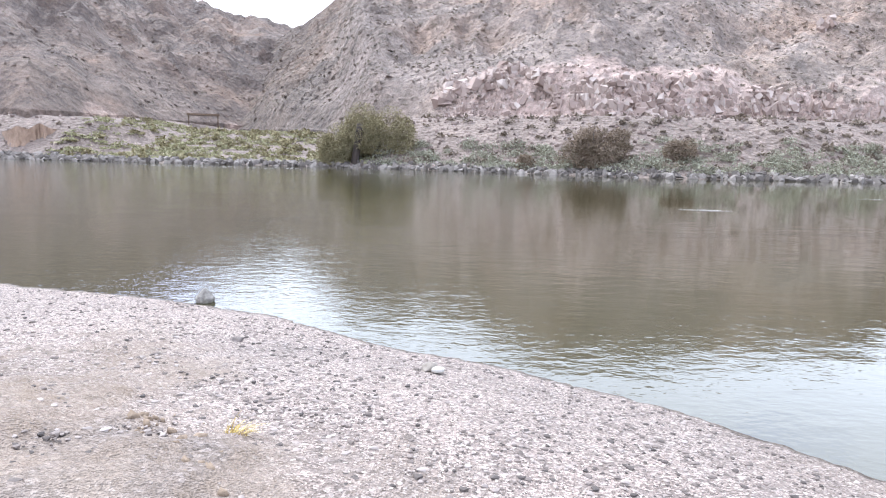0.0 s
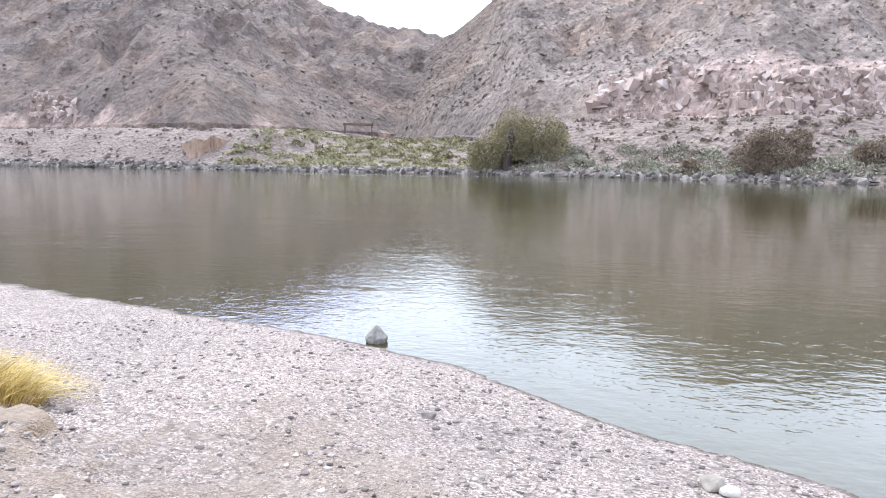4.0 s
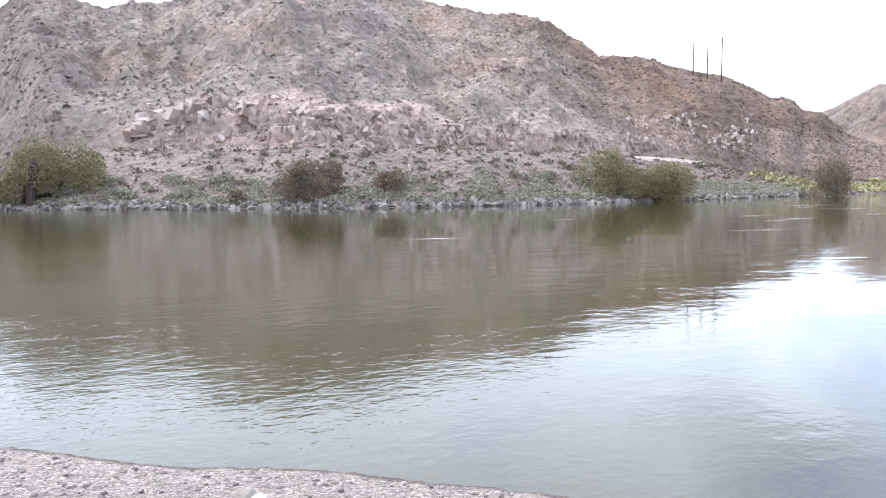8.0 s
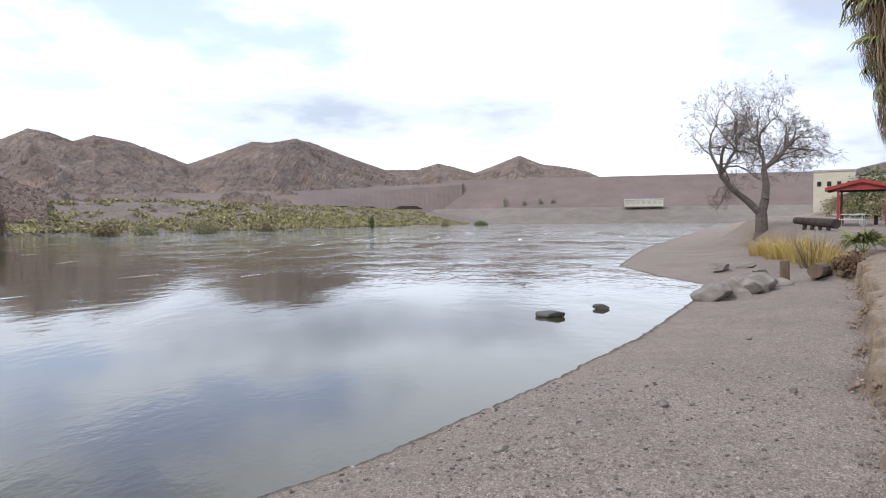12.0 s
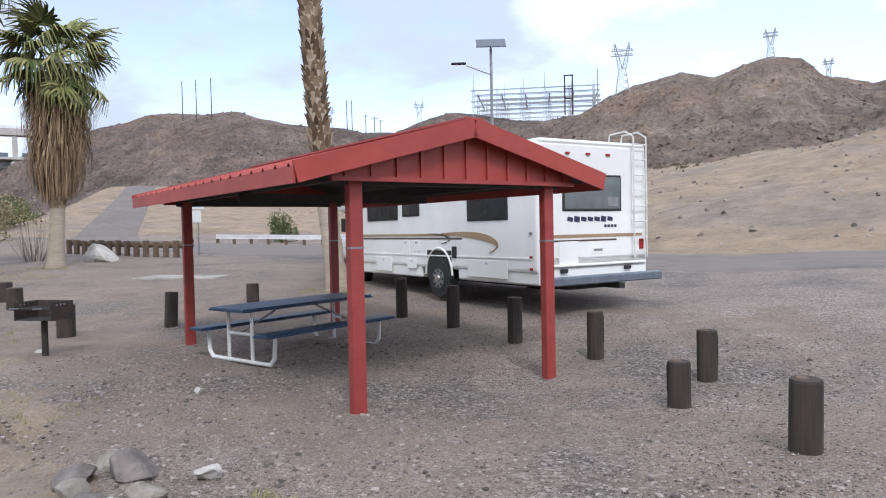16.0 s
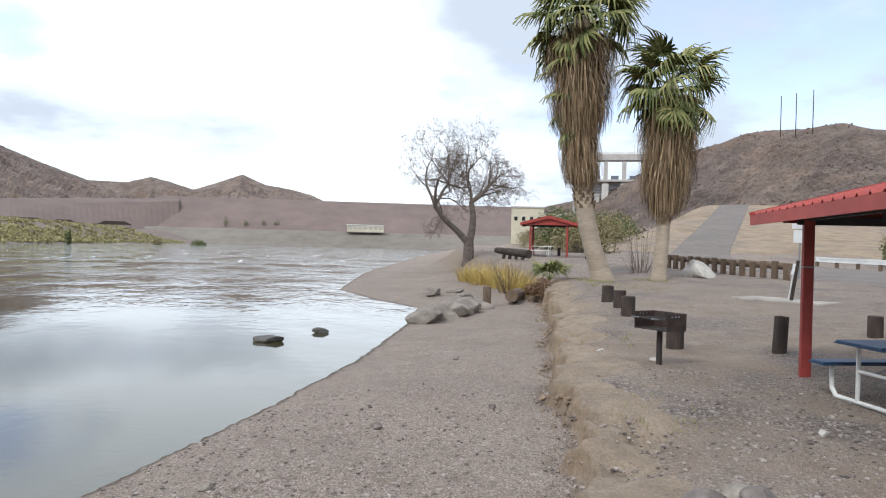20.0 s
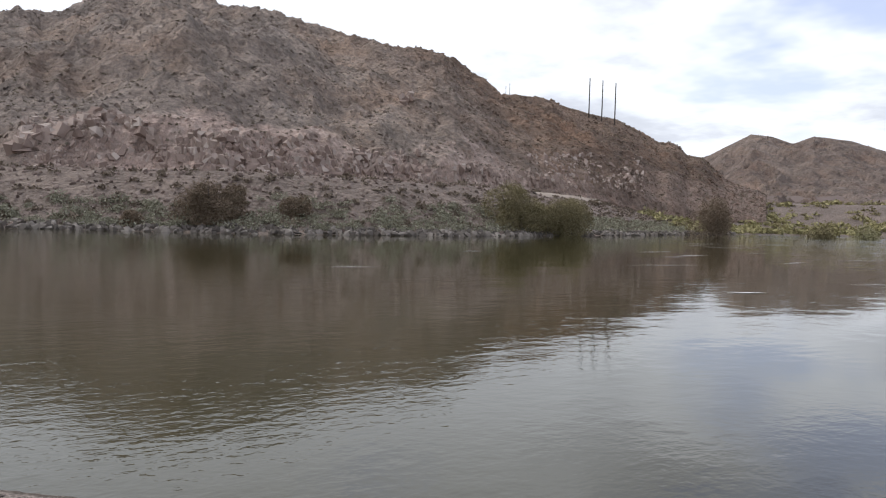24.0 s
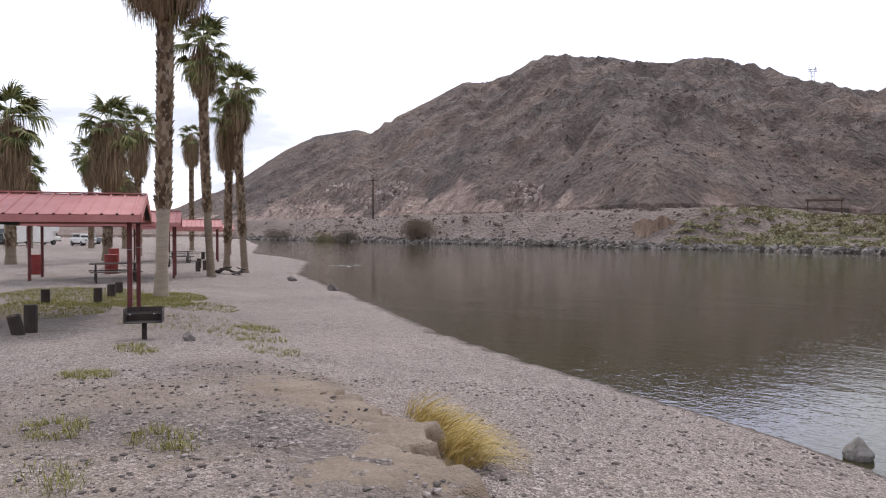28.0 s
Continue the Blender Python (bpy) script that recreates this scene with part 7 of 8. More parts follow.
def boulder(name, x, y, size, mat, seed, label, group="", turn=0.0, sink=0.25, z=None, cat="rock", rough=0.42, cut=True, taper=0.0):
    """One stone with flat broken faces; size is its length, width and height."""
    bm = bmesh.new()
    bmesh.ops.create_icosphere(bm, subdivisions=3, radius=1)
    rng = np.random.default_rng(seed)
    planes = rng.normal(size=(9, 3))
    planes /= np.linalg.norm(planes, axis=1, keepdims=True)
    dist = rng.uniform(0.38, 0.80, 9)
    off = Vector(rng.uniform(-9, 9, 3))
    for v in bm.verts:
        c = Vector(v.co)
        if cut:
            for p, d in zip(planes, dist):
                h = c.dot(Vector(p)) - d
                if h > 0:
                    c = c - Vector(p) * h * 0.9
        c = c * (1 + rough * 0.35 * noise.noise(c * 1.5 + off) + rough * 0.14 * noise.noise(c * 5 + off))
        v.co = (c.x * size[0] / 2 * 1.3 * (1 - taper * max(0, c.z)), c.y * size[1] / 2 * 1.3 * (1 - taper * max(0, c.z)), c.z * size[2] / 2 * 1.35)
    base = (gz(x, y) if z is None else z) + size[2] * (0.5 - sink)
    ob = part(name, bm, mat, None)
    ob.matrix_basis = pose(x, y, base, 0, 0, turn)
    return tagged(ob, label, cat, group)


M["shore_rock"] = material("grey_speckled_stone", mat_plain((0.13, 0.115, 0.10), (0.36, 0.33, 0.29), 14, 0.8, 0.02), 0.9)
boulder("shore_stone", -3.50, 9.52, (0.22, 0.20, 0.22), M["shore_rock"], 11, "pale grey pointed stone standing at the water's edge", turn=20, sink=0.22, z=0.0, rough=0.6, cut=False, taper=0.5)
M["boulder"] = material("grey_brown_boulder", mat_plain((0.13, 0.108, 0.09), (0.29, 0.25, 0.215), 2.2, 0.7, 0.04), 0.95)
boulder("water_rock", 17.10, -0.27, (0.62, 0.38, 0.22), M["rock_dark"], 4, "dark wet rock rising from the shallow water", "rocks in the shallows", turn=70, sink=0.35, z=0.0)
boulder("water_rock", 18.75, -1.72, (0.42, 0.34, 0.18), M["rock_dark"], 5, "small dark wet rock rising from the shallow water", "rocks in the shallows", turn=70, sink=0.35, z=0.0)
for k_, (x, y, s) in enumerate(((20.5, -5.05, (1.05, 0.9, 0.85)), (21.1, -5.75, (1.0, 0.9, 0.85)), (21.8, -6.4, (1.05, 1.0, 0.95)), (22.4, -7.0, (1.2, 0.9, 0.85)), (22.0, -5.6, (1.0, 0.8, 0.75)), (23.3, -7.0, (1.3, 0.9, 1.0)), (23.6, -7.8, (0.85, 0.75, 0.6)), (29.8, -7.7, (1.2, 0.8, 0.55)), (27.9, -8.8, (0.7, 0.5, 0.4)), (30.5, -9.0, (0.6, 0.45, 0.35)), (24.6, -8.3, (0.7, 0.55, 0.55)))):
    boulder("shore_boulder", x, y, (s[0] * 1.12, s[1], s[2] * 0.72), M["boulder"], 20 + k_, "grey-brown boulder piled on the beach", "boulders on the beach", turn=k_ * 47)
boulder("tent_rock", 24.9, -17.9, (1.5, 1.1, 1.0), M["white_rock"], 43, "pointed whitish rock beside the timber barrier", sink=0.28, taper=0.5, turn=30)
for k_, (x, y, s, mt) in enumerate(((3.68, -3.18, (0.48, 0.36, 0.36), "fire_stone"), (3.86, -2.85, (0.34, 0.28, 0.26), "fire_stone"), (3.62, -2.68, (0.34, 0.24, 0.18), "rock"), (3.30, -2.62, (0.30, 0.22, 0.16), "fire_stone"), (3.08, -2.86, (0.32, 0.24, 0.20), "rock"), (3.02, -3.36, (0.26, 0.20, 0.17), "white_rock"), (3.18, -2.66, (0.13, 0.12, 0.11), "white_rock"), (3.02, -2.72, (0.12, 0.10, 0.09), "white_rock"), (2.40, -2.70, (0.18, 0.12, 0.11), "rock"), (3.95, -3.3, (0.36, 0.30, 0.20), "rock"))):
    boulder("fire_ring_stone", x, y, (s[0] * (1.0 if k_ < 2 else 0.78), s[1] * (1.05 if k_ < 2 else 0.82), s[2] * (0.78 if k_ < 2 else 0.8)), M[mt], 60 + k_, "stone of a small blackened fire ring" if mt == "fire_stone" else "loose pale stone beside the fire ring", "fire ring", turn=k_ * 61, sink=0.2)
for k_, (x, y, s, mt) in enumerate(((-1.98, 6.45, 0.12, "fire_stone"), (0.17, 5.92, 0.19, "rock"), (0.29, 5.80, 0.14, "white_rock"), (7.65, -1.2, 0.15, "fire_stone"), (6.02, 0.60, 0.12, "rock"), (6.16, 0.56, 0.09, "rock"), (10.6, -5.7, 0.16, "white_rock"), (5.4, -5.4, 0.11, "white_rock"), (9.3, -5.9, 0.12, "white_rock"), (-13.2, 6.4, 0.3, "fire_stone"), (-30.5, 18.1, 0.45, "fire_stone"), (-24.9, 16.9, 0.5, "fire_stone"), (4.4, -1.0, 0.10, "fire_stone"), (12.4, -3.6, 0.14, "rock"), (8.4, -2.9, 0.12, "fire_stone"))):
    boulder("loose_stone", x, y, (s, s * 0.8, s * 0.6), M[mt], 90 + k_, "loose stone lying on the gravel", "loose stones", turn=k_ * 77, sink=0.2)
t = thing("dead_trunk", pose(*polar(8.7, 93.0), 0.2, 0, 0, 20), "dark dead trunk standing in the brush", "tree stump")
bm = bmesh.new()
for k_, (z, r) in enumerate(((0, 0.55), (2.6, 0.48), (4.4, 0.55), (5.4, 0.40))):
    if k_:
        add_tube(bm, (0.15 * lz, 0, lz), (0.15 * z, 0.1 * k_, z), lr, r, 9)
    lz, lr = z, r
part("wood", bm, M["bollard"], t)
part("stub", tube((0.5, 0.1, 3.4), (1.6, 0.3, 5.0), 0.28, 0.12, 7), M["bollard"], t)
t = thing("log_stump", floor_pose(24.1, -8.3), "short weathered stump standing among the boulders", "stump")
part("wood", tube((0, 0, -0.2), (0.05, 0, 0.75), 0.17, 0.15, 12), M["old_wood"], t)
t = thing("driftwood_log", floor_pose(25.6, -9.9, 150), "weathered log lying on the eroded bank", "log")
part("wood", tube((-1.5, 0, 0.16), (1.4, 0.15, 0.30), 0.30, 0.24, 12), M["old_wood"], t)
t = thing("driftwood_log", floor_pose(42.5, -16.4, 20), "dark fallen log beside the bare tree", "log")
part("wood", tube((-1.6, 0, 0.35), (1.6, 0, 0.55), 0.28, 0.2, 12), M["bollard"], t)
for k_ in range(4):
    part("stub", tube((-1 + k_ * 0.6, 0, 0.3), (-1.1 + k_ * 0.65, 0.1, -0.3), 0.12, 0.10, 8), M["bollard"], t)
t = thing("palm_debris", floor_pose(-34.6, 17.0, 30), "heap of fallen palm bark at a palm's foot", "debris")
for k_ in range(9):
    part("bark", box(0.6, 0.16, 0.05, (0.5 * math.sin(k_ * 2.1), 0.4 * math.cos(k_ * 1.7), 0.08 + 0.03 * k_), Euler((0.3 * math.sin(k_), 0.25 * math.cos(k_ * 3), k_ * 1.3)).to_matrix()), M["bollard"], t)

rng = np.random.default_rng(27)
tv, tf = ico(1, 0.5, 12)
# riprap at the far waterline, rubble above it
n_ = 3600
p = along(FAR, n_, rng, -0.4, 2.6, -240, 135, 1)
p[:, 2] = np.maximum(p[:, 2], 0.0)
v, f = scatter(tv, tf, p, np.column_stack([rng.uniform(0.15, 0.75, n_) for _ in range(3)]), rnd_rot(rng, n_))
tagged(mk("riprap", v, f, M["riprap"]), "grey broken stones along the far waterline", "stones", kind="stuff")
n_ = 3200
p = np.concatenate([along(FAR, n_ // 4, rng, 1, 15, -200, -58, 1), along(FAR, n_ - n_ // 4, rng, 1, 22, -20, 130, 1)])
v, f = scatter(tv, tf, p, np.column_stack([rng.uniform(0.10, 0.45, n_) for _ in range(3)]), rnd_rot(rng, n_))
M["rubble_stone"] = material("pinkish_rubble_stone", mat_leaf((0.10, 0.075, 0.063), (0.19, 0.142, 0.122), (0.33, 0.26, 0.225)), 0.95)
tagged(mk("rubble", v, f, M["rubble_stone"]), "grey rubble on the far bank slope", "stones", kind="stuff")
# foam on the fast water
M["foam"] = material("white_river_foam", mat_plain((0.55, 0.55, 0.54), (0.8, 0.8, 0.79), 4, 0.3), 0.9)
V, F = [], []
for cx_, cy_, wx, wy, n_, long_ in ((-25, 80, 14, 3.0, 22, 1.6), (-14, 68, 12, 4, 14, 0.7), (-42.7, 29.0, 1.2, 1.6, 18, 0.8), (70, 30, 40, 22, 60, 2.2), (120, 20, 45, 35, 70, 4.0)):
    for k_ in range(n_):
        x, y = cx_ + wx * rng.normal(0, 0.6), cy_ + wy * rng.normal(0, 0.6)
        if side(np.array([x]), np.array([y]), SHORE, -1)[0] > -1.5 or side(np.array([x]), np.array([y]), FAR, 1)[0] > -1.0:
            continue
        a, L, w = -0.15 + rng.normal(0, 0.18), long_ * rng.uniform(0.3, 1.2), 0.03 + 0.025 * long_ * rng.uniform(0.4, 1.5)
        k0 = len(V)
        V += [(x + u * L * math.cos(a) + (rng.normal(0, 0.3) * w), y + u * L * math.sin(a) + s_ * w * (1 - 0.9 * abs(u)), 0.02) for u in (-1, -0.5, 0, 0.5, 1) for s_ in (-1, 1)]
        F += [(k0 + 2 * j, k0 + 2 * j + 2, k0 + 2 * j + 3, k0 + 2 * j + 1) for j in range(4)]
tagged(mk("foam_streaks", V, F, M["foam"]), "thin white foam streaks on the fast water", "foam", kind="stuff")
# lumps of earth broken from the scarp
n_ = 2600
x = rng.uniform(-7.5, 30, n_)
y = np.interp(x, [q[0] for q in SCARP], [q[1] for q in SCARP]) + rng.normal(0.22, 0.22, n_)
keep_ = (fbm(x * 0.7, y * 0.7, 61, 2) > -0.15) & ((x > 1.4) | (x < -4.4) | (np.abs(x + 1.2) < 0.5))
x, y = x[keep_], y[keep_]
n_ = len(x)
tv3, tf3 = ico(1, 0.5, 35, 0.8)
size_ = 0.008 + 0.04 * rng.uniform(0, 1, n_) ** 3
v, f = scatter(tv3, tf3, np.column_stack([x, y, ground_z(x, y)]), np.column_stack([size_ * rng.uniform(0.7, 1.4, n_) for _ in range(3)]), rnd_rot(rng, n_))
M["clod"] = material("dry_earth_clods", mat_plain((0.16, 0.115, 0.08), (0.29, 0.215, 0.15), 5, 0.8, 0.03), 0.95)
tagged(mk("soil_clods", v, f, M["clod"], smooth=True), "crumbled brown earth along the eroded bank edge", "earth", kind="stuff")
# stones and scrub on the tan bank behind the road
n_ = 1500
x = rng.uniform(-60, 90, n_)
y = np.interp(x, [q[0] for q in FOOT], [q[1] for q in FOOT]) - rng.uniform(1, 60, n_)
p = np.column_stack([x, y, ground_z(x, y)])
v, f = scatter(tv, tf, p, np.column_stack([rng.uniform(0.04, 0.22, n_) for _ in range(3)]), rnd_rot(rng, n_))
tagged(mk("bank_stones", v, f, M["pebble"]), "small stones over the tan bank", "stones", kind="stuff")
n_ = 130
x = rng.uniform(-60, 120, n_)
y = np.interp(x, [q[0] for q in FOOT], [q[1] for q in FOOT]) - rng.uniform(34, 85, n_)
stuff_patch("bank_shrubs", "sparse dry shrubs above the tan bank", np.column_stack([x, y, ground_z(x, y)]), rng.uniform(0.8, 2.0, n_), M["bush_dark"], 77, 40, 0.25, 0.7)


# ---- masts, pylons and the substation ----
def lattice(bm, a0, a1, w0, w1, bays, r):
    """A four-legged lattice from a0 up to a1."""
    a0, a1 = Vector(a0), Vector(a1)
    last = None
    for k in range(bays + 1):
        u = k / bays
        c, w = a0.lerp(a1, u), w0 + (w1 - w0) * u
        ring = [c + Vector((sx * w / 2, sy * w / 2, 0)) for sx, sy in ((-1, -1), (1, -1), (1, 1), (-1, 1))]
        if last:
            for i in range(4):
                add_tube(bm, last[i], ring[i], r, r, 4, False)
                add_tube(bm, last[i], ring[(i + 1) % 4], r * 0.6, r * 0.6, 3, False)
                add_tube(bm, ring[i], ring[(i + 1) % 4], r * 0.6, r * 0.6, 3, False)
        last = ring


def pylon(az, r, e0, e1, label, width=0.28):
    x, y = polar(az, r)
    z0, z1 = 2.4 + r * math.tan(radians(e0)), 2.4 + r * math.tan(radians(e1))
    h = z1 - z0
    w = h * width
    t = thing("transmission_tower", pose(x, y, z0 - 1.0, 0, 0, az), label, "pylon", "transmission towers")
    th = max(0.09, h * 0.009)
    bm = bmesh.new()
    lattice(bm, (0, 0, 0), (0, 0, h * 0.55), w, w * 0.45, 4, th)
    part("tower_body", bm, M["lattice"], t)
    for s in (-1, 1):
        bm = bmesh.new()
        lattice(bm, (s * w * 0.15, 0, h * 0.55), (s * w * 0.52, 0, h * 1.05), w * 0.28, w * 0.10, 3, th * 0.8)
        part("tower_horn", bm, M["lattice"], t)
    for z in (0.80, 0.90):
        bm = bmesh.new()
        add_box(bm, w * 1.55, th * 2.5, th * 2.5, (0, 0, h * z))
        add_box(bm, w * 1.45, th * 1.5, th * 1.5, (0, 0, h * z + w * 0.12))
        part("cross_arm", bm, M["lattice"], t)


pylon(-165.6, 190, 10.4, 14.1, "steel lattice transmission tower on the brown hill")
pylon(-176.2, 190, 11.9, 14.1, "steel lattice transmission tower on the hill crest")
pylon(-179.9, 200, 10.0, 11.6, "small far lattice transmission tower")
pylon(-142.1, 300, 8.1, 10.0, "small far lattice transmission tower")
pylon(-149.3, 300, 8.4, 10.4, "far lattice transmission tower behind the hill")
pylon(21.1, 430, 10.4, 11.8, "far lattice transmission tower on the downstream hill")


def mast(az, r, e0, e1, label, arms=0, rad=0.16, mat="bollard"):
    x, y = polar(az, r)
    z0, z1 = 2.4 + r * math.tan(radians(e0)) - 2.5, 2.4 + r * math.tan(radians(e1))
    t = thing("utility_pole", pose(x, y, z0, 0, 0, az), label, "utility pole", "utility poles")
    part("shaft", tube((0, 0, 0), (0, 0, z1 - z0), rad, rad * 0.7, 7), M[mat], t)
    part("cap", tube((0, 0, z1 - z0), (0, 0, z1 - z0 + 0.15), rad * 0.8, rad * 0.3, 7), M[mat], t)
    for k in range(arms):
        part("cross_arm", box(2.4, 0.12, 0.14, (0, 0.1, z1 - z0 - 0.4 - k * 0.9)), M[mat], t)


for az, e1 in ((-131.0, 11.55), (-132.0, 11.7), (-133.1, 11.85)):
    mast(az, 245, 9.2, e1, "tall bare wooden pole on the hilltop")
for az, e1, e0 in ((-41.0, 11.0, 8.3), (-42.0, 10.8, 8.1), (-43.0, 10.6, 7.9)):
    mast(az + 0.15, 224, e0, e1, "tall bare wooden pole on the hilltop", rad=0.2)
mast(-34.6, 250, 9.6, 10.6, "thin pole behind the hill crest", 0, 0.1)
mast(54.0, 172, 1.9, 4.3, "wooden utility pole by the downstream rock face", 1, 0.2)
mast(-163.7, 185, 8.9, 12.2, "grey pole beside the substation", 0, 0.2, "lattice")
for az, e0, e1, arms in ((-143.5, 8.2, 10.4, 0), (-143.9, 8.2, 10.4, 0), (-145.0, 7.7, 9.3, 1), (-145.7, 7.7, 9.1, 1), (-146.2, 7.7, 8.9, 1)):
    mast(az, 260, e0, e1, "wooden pole on the far ridge", arms, 0.18)
mast(-41.0 + 6.7, 252, 9.7, 10.4, "thin pole behind the hill crest", 0, 0.1)


def substation():
    r = 236.0
    x, y = polar(-158.8, r)
    z0 = 2.4 + r * math.tan(radians(8.9))
    t = thing("substation", pose(x, y, z0 - 1.5, 0, 0, -158.8), "steel lattice electrical substation on the ridge", "substation")
    rng = np.random.default_rng(31)
    hs = []
    for j, yy in enumerate((-8, 0, 9, 18)):
        for k in range(6):
            xx = -20 + k * 7.6 + j * 0.8
            h = 9.5 + (3.2 if (k + j) % 3 == 0 else 0)
            bm = bmesh.new()
            lattice(bm, (xx, yy, 0), (xx, yy, 9.5), 0.75, 0.55, 5, 0.07)
            if h > 10:
                add_tube(bm, (xx, yy, 9.5), (xx, yy, h + 1.5), 0.14, 0.05, 5)
            part("column", bm, M["lattice"], t)
        for z in (5.6, 9.2):
            part("beam", box(41, 0.5, 0.28, (-0.5 + j * 0.8, yy, z)), M["lattice"], t)
            part("busbar", tube((-21 + j, yy + 1.5, z - 1.6), (20 + j, yy + 1.5, z - 1.6), 0.10, 0.10, 5), M["lattice"], t)
    for k in range(6):
        part("beam", box(0.4, 27, 0.25, (-18.5 + k * 7.6, 5, 7.4)), M["lattice"], t)
    for s in (0, 2.4):
        part("portal_leg", box(0.4, 0.4, 12.5, (9 + s, -10, 6.2)), M["bollard"], t)
    for z in (12.2, 8, 5):
        part("portal_beam", box(3.0, 0.35, 0.35, (10.2, -10, z)), M["bollard"], t)


substation()


# ---- buildings by the dam ----
def power_plant():
    r = 290.0
    x, y = polar(-119.3, r)
    z0 = 2.4 + r * math.tan(radians(4.3))
    t = thing("power_plant", pose(x, y, z0 - 6, 0, 0, -119.3), "pale concrete intake structure with tall openings", "power plant")
    for k in range(4):
        xx = -11.5 + k * 7.2
        part("pier", box(1.6, 4, 20, (xx, 0, 12)), M["concrete"], t, bevel=0.1)
        bm = box(2.6, 7, 11, (xx, -2, 5.5))
        for v in bm.verts:
            if v.co.z > 9:
                v.co.y = v.co.y * 0.5
        part("buttress", bm, M["concrete"], t)
        if k < 3:
            g = part("bay_wall", box(5.6, 1.0, 8.5, (xx + 3.6, 1.5, 8)), M["steel"], t)
            for j in range(7):
                part("louvre", box(5.4, 0.5, 0.35, (xx + 3.6, 0.8, 4.6 + j * 1.15)), M["concrete"], g)
            part("gate", box(3.0, 0.6, 2.4, (xx + 3.6, 0.2, 13.2)), M["blue_steel"], t)
    part("top_beam", box(25.5, 5, 2.6, (-0.7, 0, 21.6)), M["concrete"], t, bevel=0.1)
    part("deck", box(25.5, 6, 0.9, (-0.7, 0, 12.2)), M["concrete"], t, bevel=0.1)
    part("parapet", box(25.5, 0.3, 1.0, (-0.7, -2.4, 23.2)), M["galv"], t)
    x, y = polar(-114.0, r)
    t = thing("plant_building", pose(x, y, gz(x, y) - 4, 0, 0, -114), "cream flat-roofed buildings below the dam", "building")
    for xx, w, h in ((-8, 13, 14.5), (4, 11, 12.0), (15, 10, 20)):
        b = part("block", box(w, 10, h, (xx, 0, h / 2 + 3)), M["cream"] if w > 10.5 else M["concrete"], t)
        part("roof", box(w + 0.6, 10.6, 0.6, (xx, 0, h + 3.3)), M["concrete"], b)
        for j in range(4):
            part("window", box(1.3, 0.2, 1.6, (xx - w * 0.36 + j * w * 0.24, -5.1, h * 0.7 + 3)), M["glass"], b)
    bm = bmesh.new()
    lattice(bm, (10.5, -6, 3), (10.5, -6, 25), 2.0, 1.4, 7, 0.09)
    part("lattice_mast", bm, M["lattice"], t)


power_plant()
x, y = polar(-99.3, 590)
t = thing("gate_house", pose(x, y, 13.4, 0, 0, -99.3), "long low white building at the dam's foot", "building")
part("wall", box(30, 8, 5.5, (0, 0, 2)), M["cream"], t)
part("roof", box(31, 9, 0.6, (0, 0, 5.0)), M["sign"], t)
for k_ in range(7):
    part("bay_door", box(3.0, 0.2, 2.2, (-12.6 + k_ * 4.2, -4.05, 2.4)), M["concrete"], t)


def day_shelter(az, r, w, h, label, peaked=True, z=None):
    x, y = polar(az, r)
    t = thing("day_use_shelter", pose(x, y, gz(x, y) if z is None else z, 0, 0, az), label, "shelter", "far day-use shelters")
    if peaked:
        bm = box(w, w * 0.5, h * 0.42, (0, 0, h * 0.82))
        for v in bm.verts:
            if v.co.z > h * 0.85:
                v.co.x *= 0.6
        part("roof", bm, M["bollard"], t)
    else:
        part("roof", box(w, w * 0.4, h * 0.16, (0, 0, h * 0.92)), M["bollard"], t)
    for k in range(6):
        part("post", box(0.25, 0.25, h * 0.86, (-w * 0.45 + k * w * 0.18, -w * 0.15, h * 0.42)), M["bollard"], t)


day_shelter(-75.0, 497, 18, 5.4, "dark peaked picnic shelter on the upstream bench", z=7.6)
day_shelter(-80.6, 550, 22, 5.6, "long brown picnic shelter on the upstream bench", z=8.2)
day_shelter(-77.3, 520, 14, 5.0, "brown picnic shelter among the brush of the upstream bench", z=8.0)
x, y = -54.6, 147.5
t = thing("day_use_shelter", pose(x, y, gz(x, y), 0, 0, 20), "small open shelter at the back of the far terrace", "shelter", "far day-use shelters")
part("roof", box(6.5, 3.5, 0.35, (0, 0, 2.7)), M["old_wood"], t)
for k_ in (-1, 1):
    for j in (-1, 1):
        part("post", box(0.2, 0.2, 2.7, (k_ * 2.9, j * 1.4, 1.35)), M["old_wood"], t)


# ---- the campground downstream ----
def trash_can(x, y, label):
    t = thing("trash_can", floor_pose(x, y), label, "trash can", "trash cans")
    bm = bmesh.new()
    bmesh.ops.create_cone(bm, cap_ends=True, segments=18, radius1=0.29, radius2=0.31, depth=0.92, matrix=Matrix.Translation((0, 0, 0.46)))
    part("barrel", bm, M["red_dark"], t)
    for z in (0.05, 0.35, 0.65, 0.91):
        bm = bmesh.new()
        bmesh.ops.create_cone(bm, cap_ends=True, segments=18, radius1=0.32, radius2=0.32, depth=0.025, matrix=Matrix.Translation((0, 0, z)))
        part("hoop", bm, M["red_dark"], t)


trash_can(-38.0, 9.0, "dark red steel drum trash can beside a shelter")
trash_can(-36.5, 11.9, "dark red steel drum trash can under a shelter")
trash_can(-47.5, 15.25, "dark red steel drum trash can beside a palm")


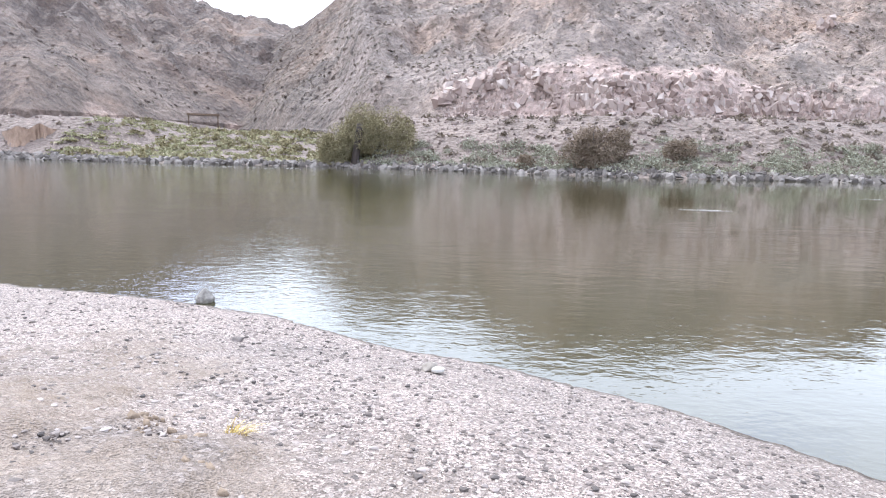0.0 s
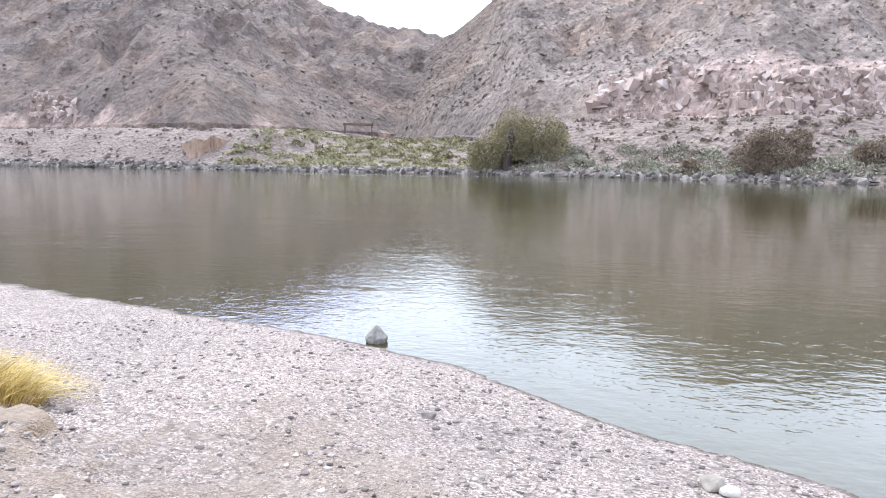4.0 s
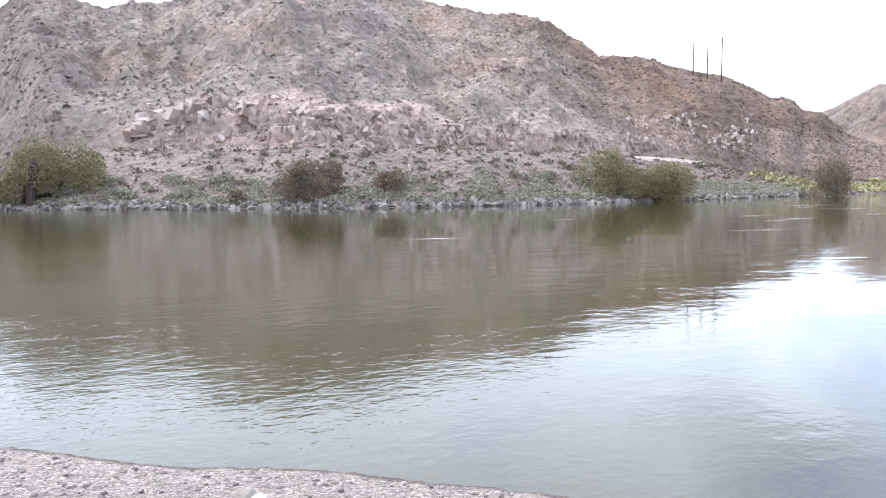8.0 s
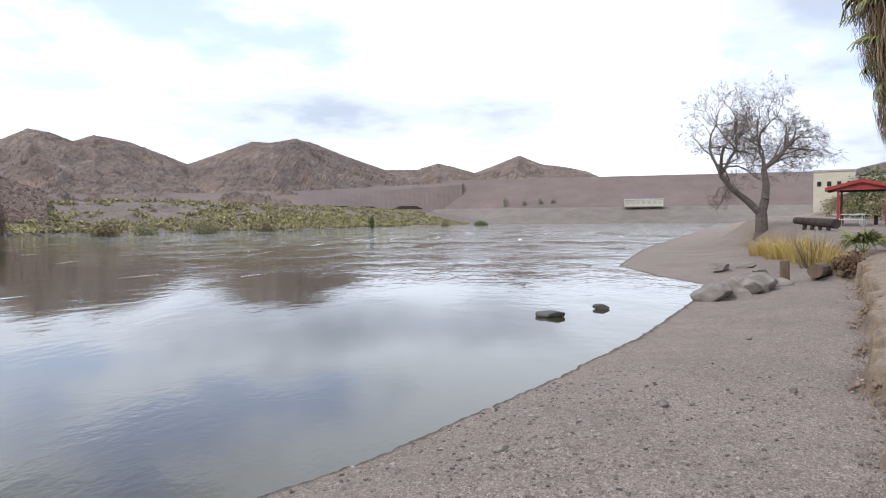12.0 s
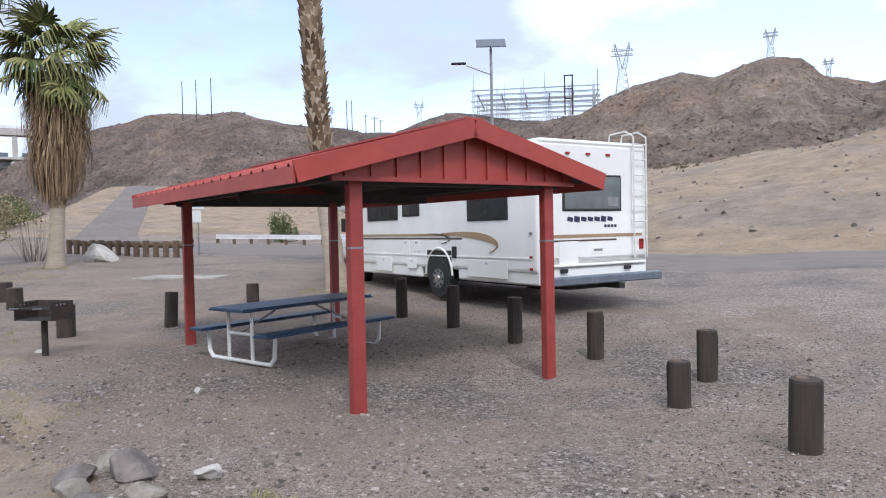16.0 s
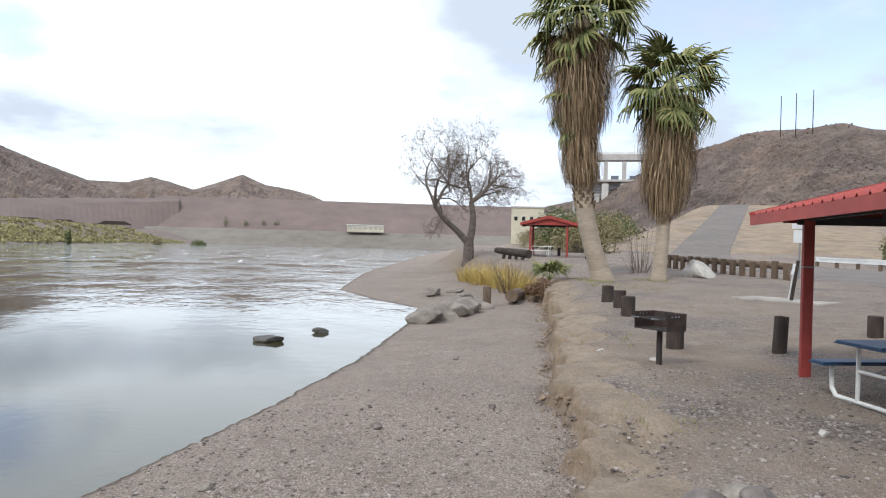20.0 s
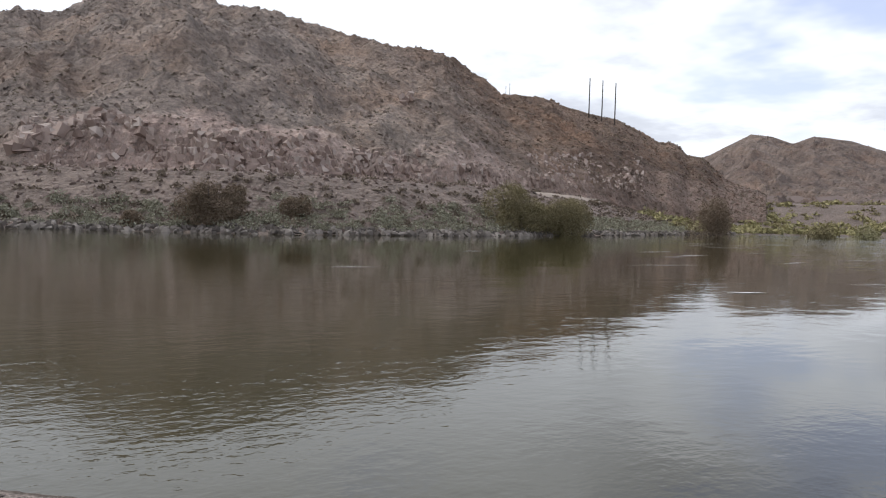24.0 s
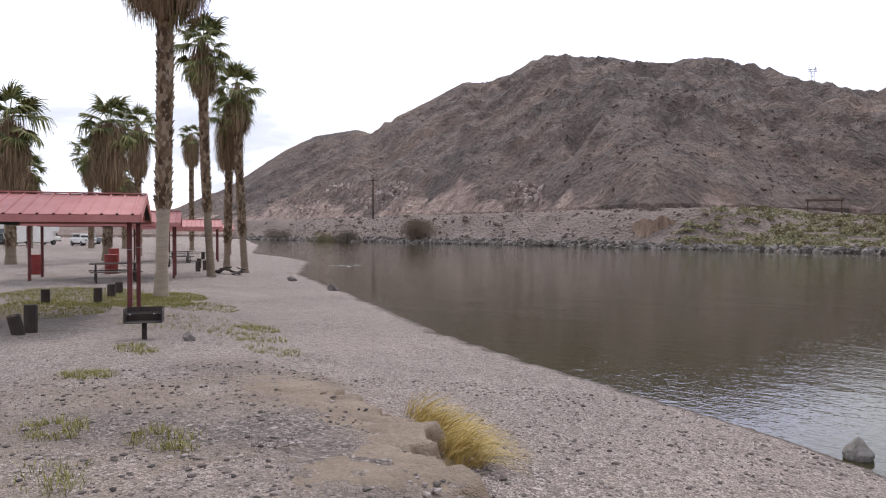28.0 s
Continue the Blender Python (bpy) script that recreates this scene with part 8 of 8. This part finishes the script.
def car(x, y, turn, mat, label):
    t = thing("car", floor_pose(x, y, turn), label, "car", "parked cars")
    b = part("body", rounded_box(4.7, 1.85, 0.75, (0, 0, 0.75), 0.16, 2), mat, t)
    cab = rounded_box(2.5, 1.65, 0.65, (-0.2, 0, 1.4), 0.12, 2)
    part("cabin", cab, mat, t)
    for s in (-1, 1):
        part("side_window", box(2.1, 0.02, 0.4, (-0.2, s * 0.83, 1.44)), M["glass"], b)
        part("headlight", box(0.04, 0.3, 0.14, (2.36, s * 0.65, 0.82)), M["chrome"], b)
        for xx in (-1.45, 1.45):
            bm = bmesh.new()
            bmesh.ops.create_cone(bm, cap_ends=True, segments=20, radius1=0.34, radius2=0.34, depth=0.22, matrix=Matrix.Translation((xx, s * 0.84, 0.34)) @ Matrix.Rotation(math.pi / 2, 4, "X"))
            w = part("tyre", bm, M["black"], t)
            bm = bmesh.new()
            bmesh.ops.create_cone(bm, cap_ends=True, segments=14, radius1=0.2, radius2=0.2, depth=0.24, matrix=Matrix.Translation((xx, s * 0.845, 0.34)) @ Matrix.Rotation(math.pi / 2, 4, "X"))
            part("rim", bm, M["steel"], w)
    part("windscreen", box(0.03, 1.5, 0.5, (1.06, 0, 1.42), Matrix.Rotation(radians(-25), 3, "Y")), M["glass"], b)


car(-104, 17.5, 30, M["black"], "black car parked in the far campground")
car(-112, 30, 10, M["rv_white"], "white car parked in the far campground")
car(-125, 34, 60, M["steel"], "grey car parked in the far campground")


# ---- pebbles of the beach, nearest the walk ----
rng = np.random.default_rng(99)


def pebbles(name, label, n, reach, lo, hi, mat, seed, inner=1.5):
    r = np.random.default_rng(seed)
    tv, tf = ico(1, 0.3, seed, 0.62)
    d = inner + (reach - inner) * r.uniform(0, 1, n * 3) ** 0.75
    a = r.uniform(0, math.tau, n * 3)
    x, y = -0.4 + d * np.cos(a), 0.8 + d * np.sin(a)
    z = ground_z(x, y)
    thin = fbm(x * 0.55, y * 0.55, 71, 3)
    keep = (z > 0.015) & (thin > r.uniform(-0.55, 0.25, n * 3))
    x, y, z = x[keep][:n], y[keep][:n], z[keep][:n]
    s = lo + (hi - lo) * r.uniform(0, 1, len(x)) ** 3
    v, f = scatter(tv, tf, np.column_stack([x, y, z + s * 0.12]), np.column_stack([s * r.uniform(0.7, 1.3, len(x)) for _ in range(3)]), z_rot(r, len(x)))
    tagged(mk(name, v, f, mat), label, "pebbles", kind="stuff")


pebbles("pebbles", "mixed pink and grey pebbles on the beach", 32000, 11.0, 0.007, 0.030, M["pebble"], 101)
pebbles("coarse_pebbles", "scattered coarser pebbles on the bank", 2600, 22, 0.008, 0.020, M["pebble"], 102)


def crushed_stone():
    """Sharp small chips spread over the camp ground round the fire ring and the shelter."""
    r = np.random.default_rng(104)
    tv = np.array([(1, 0, 0), (-1, 0, 0), (0, 1, 0), (0, -1, 0), (0, 0, 1), (0, 0, -1)], float) * [1, 0.8, 0.6] + r.uniform(-0.2, 0.2, (6, 3))
    tf = np.array([(0, 2, 4), (2, 1, 4), (1, 3, 4), (3, 0, 4), (2, 0, 5), (1, 2, 5), (3, 1, 5), (0, 3, 5)])
    n = 150000
    d, a = 1.2 + 11.5 * r.uniform(0, 1, n) ** 0.7, r.uniform(radians(-150), radians(-5), n)
    x, y = -0.8 + d * np.cos(a), 0.3 + d * np.sin(a)
    q = side(x, y, SCARP, -1)
    thick = fbm(x * 0.42, y * 0.42, 91, 4)
    keep = (q > 0.9) & (thick > r.uniform(-0.5, 0.45, n))
    x, y = x[keep][:62000], y[keep][:62000]
    s = 0.004 + 0.010 * r.uniform(0, 1, len(x)) ** 2
    v, f = scatter(tv, tf, np.column_stack([x, y, ground_z(x, y) + s * 0.25]), np.column_stack([s * r.uniform(0.7, 1.3, len(x)) for _ in range(3)]), z_rot(r, len(x)))
    tagged(mk("crushed_stone", v, f, M["chips"]), "small sharp grey and brown gravel chips on the camp ground", "gravel", kind="stuff")


M["chips"] = material("crushed_gravel_chips", mat_leaf((0.055, 0.045, 0.042), (0.17, 0.14, 0.128), (0.40, 0.35, 0.325)), 0.9)
crushed_stone()
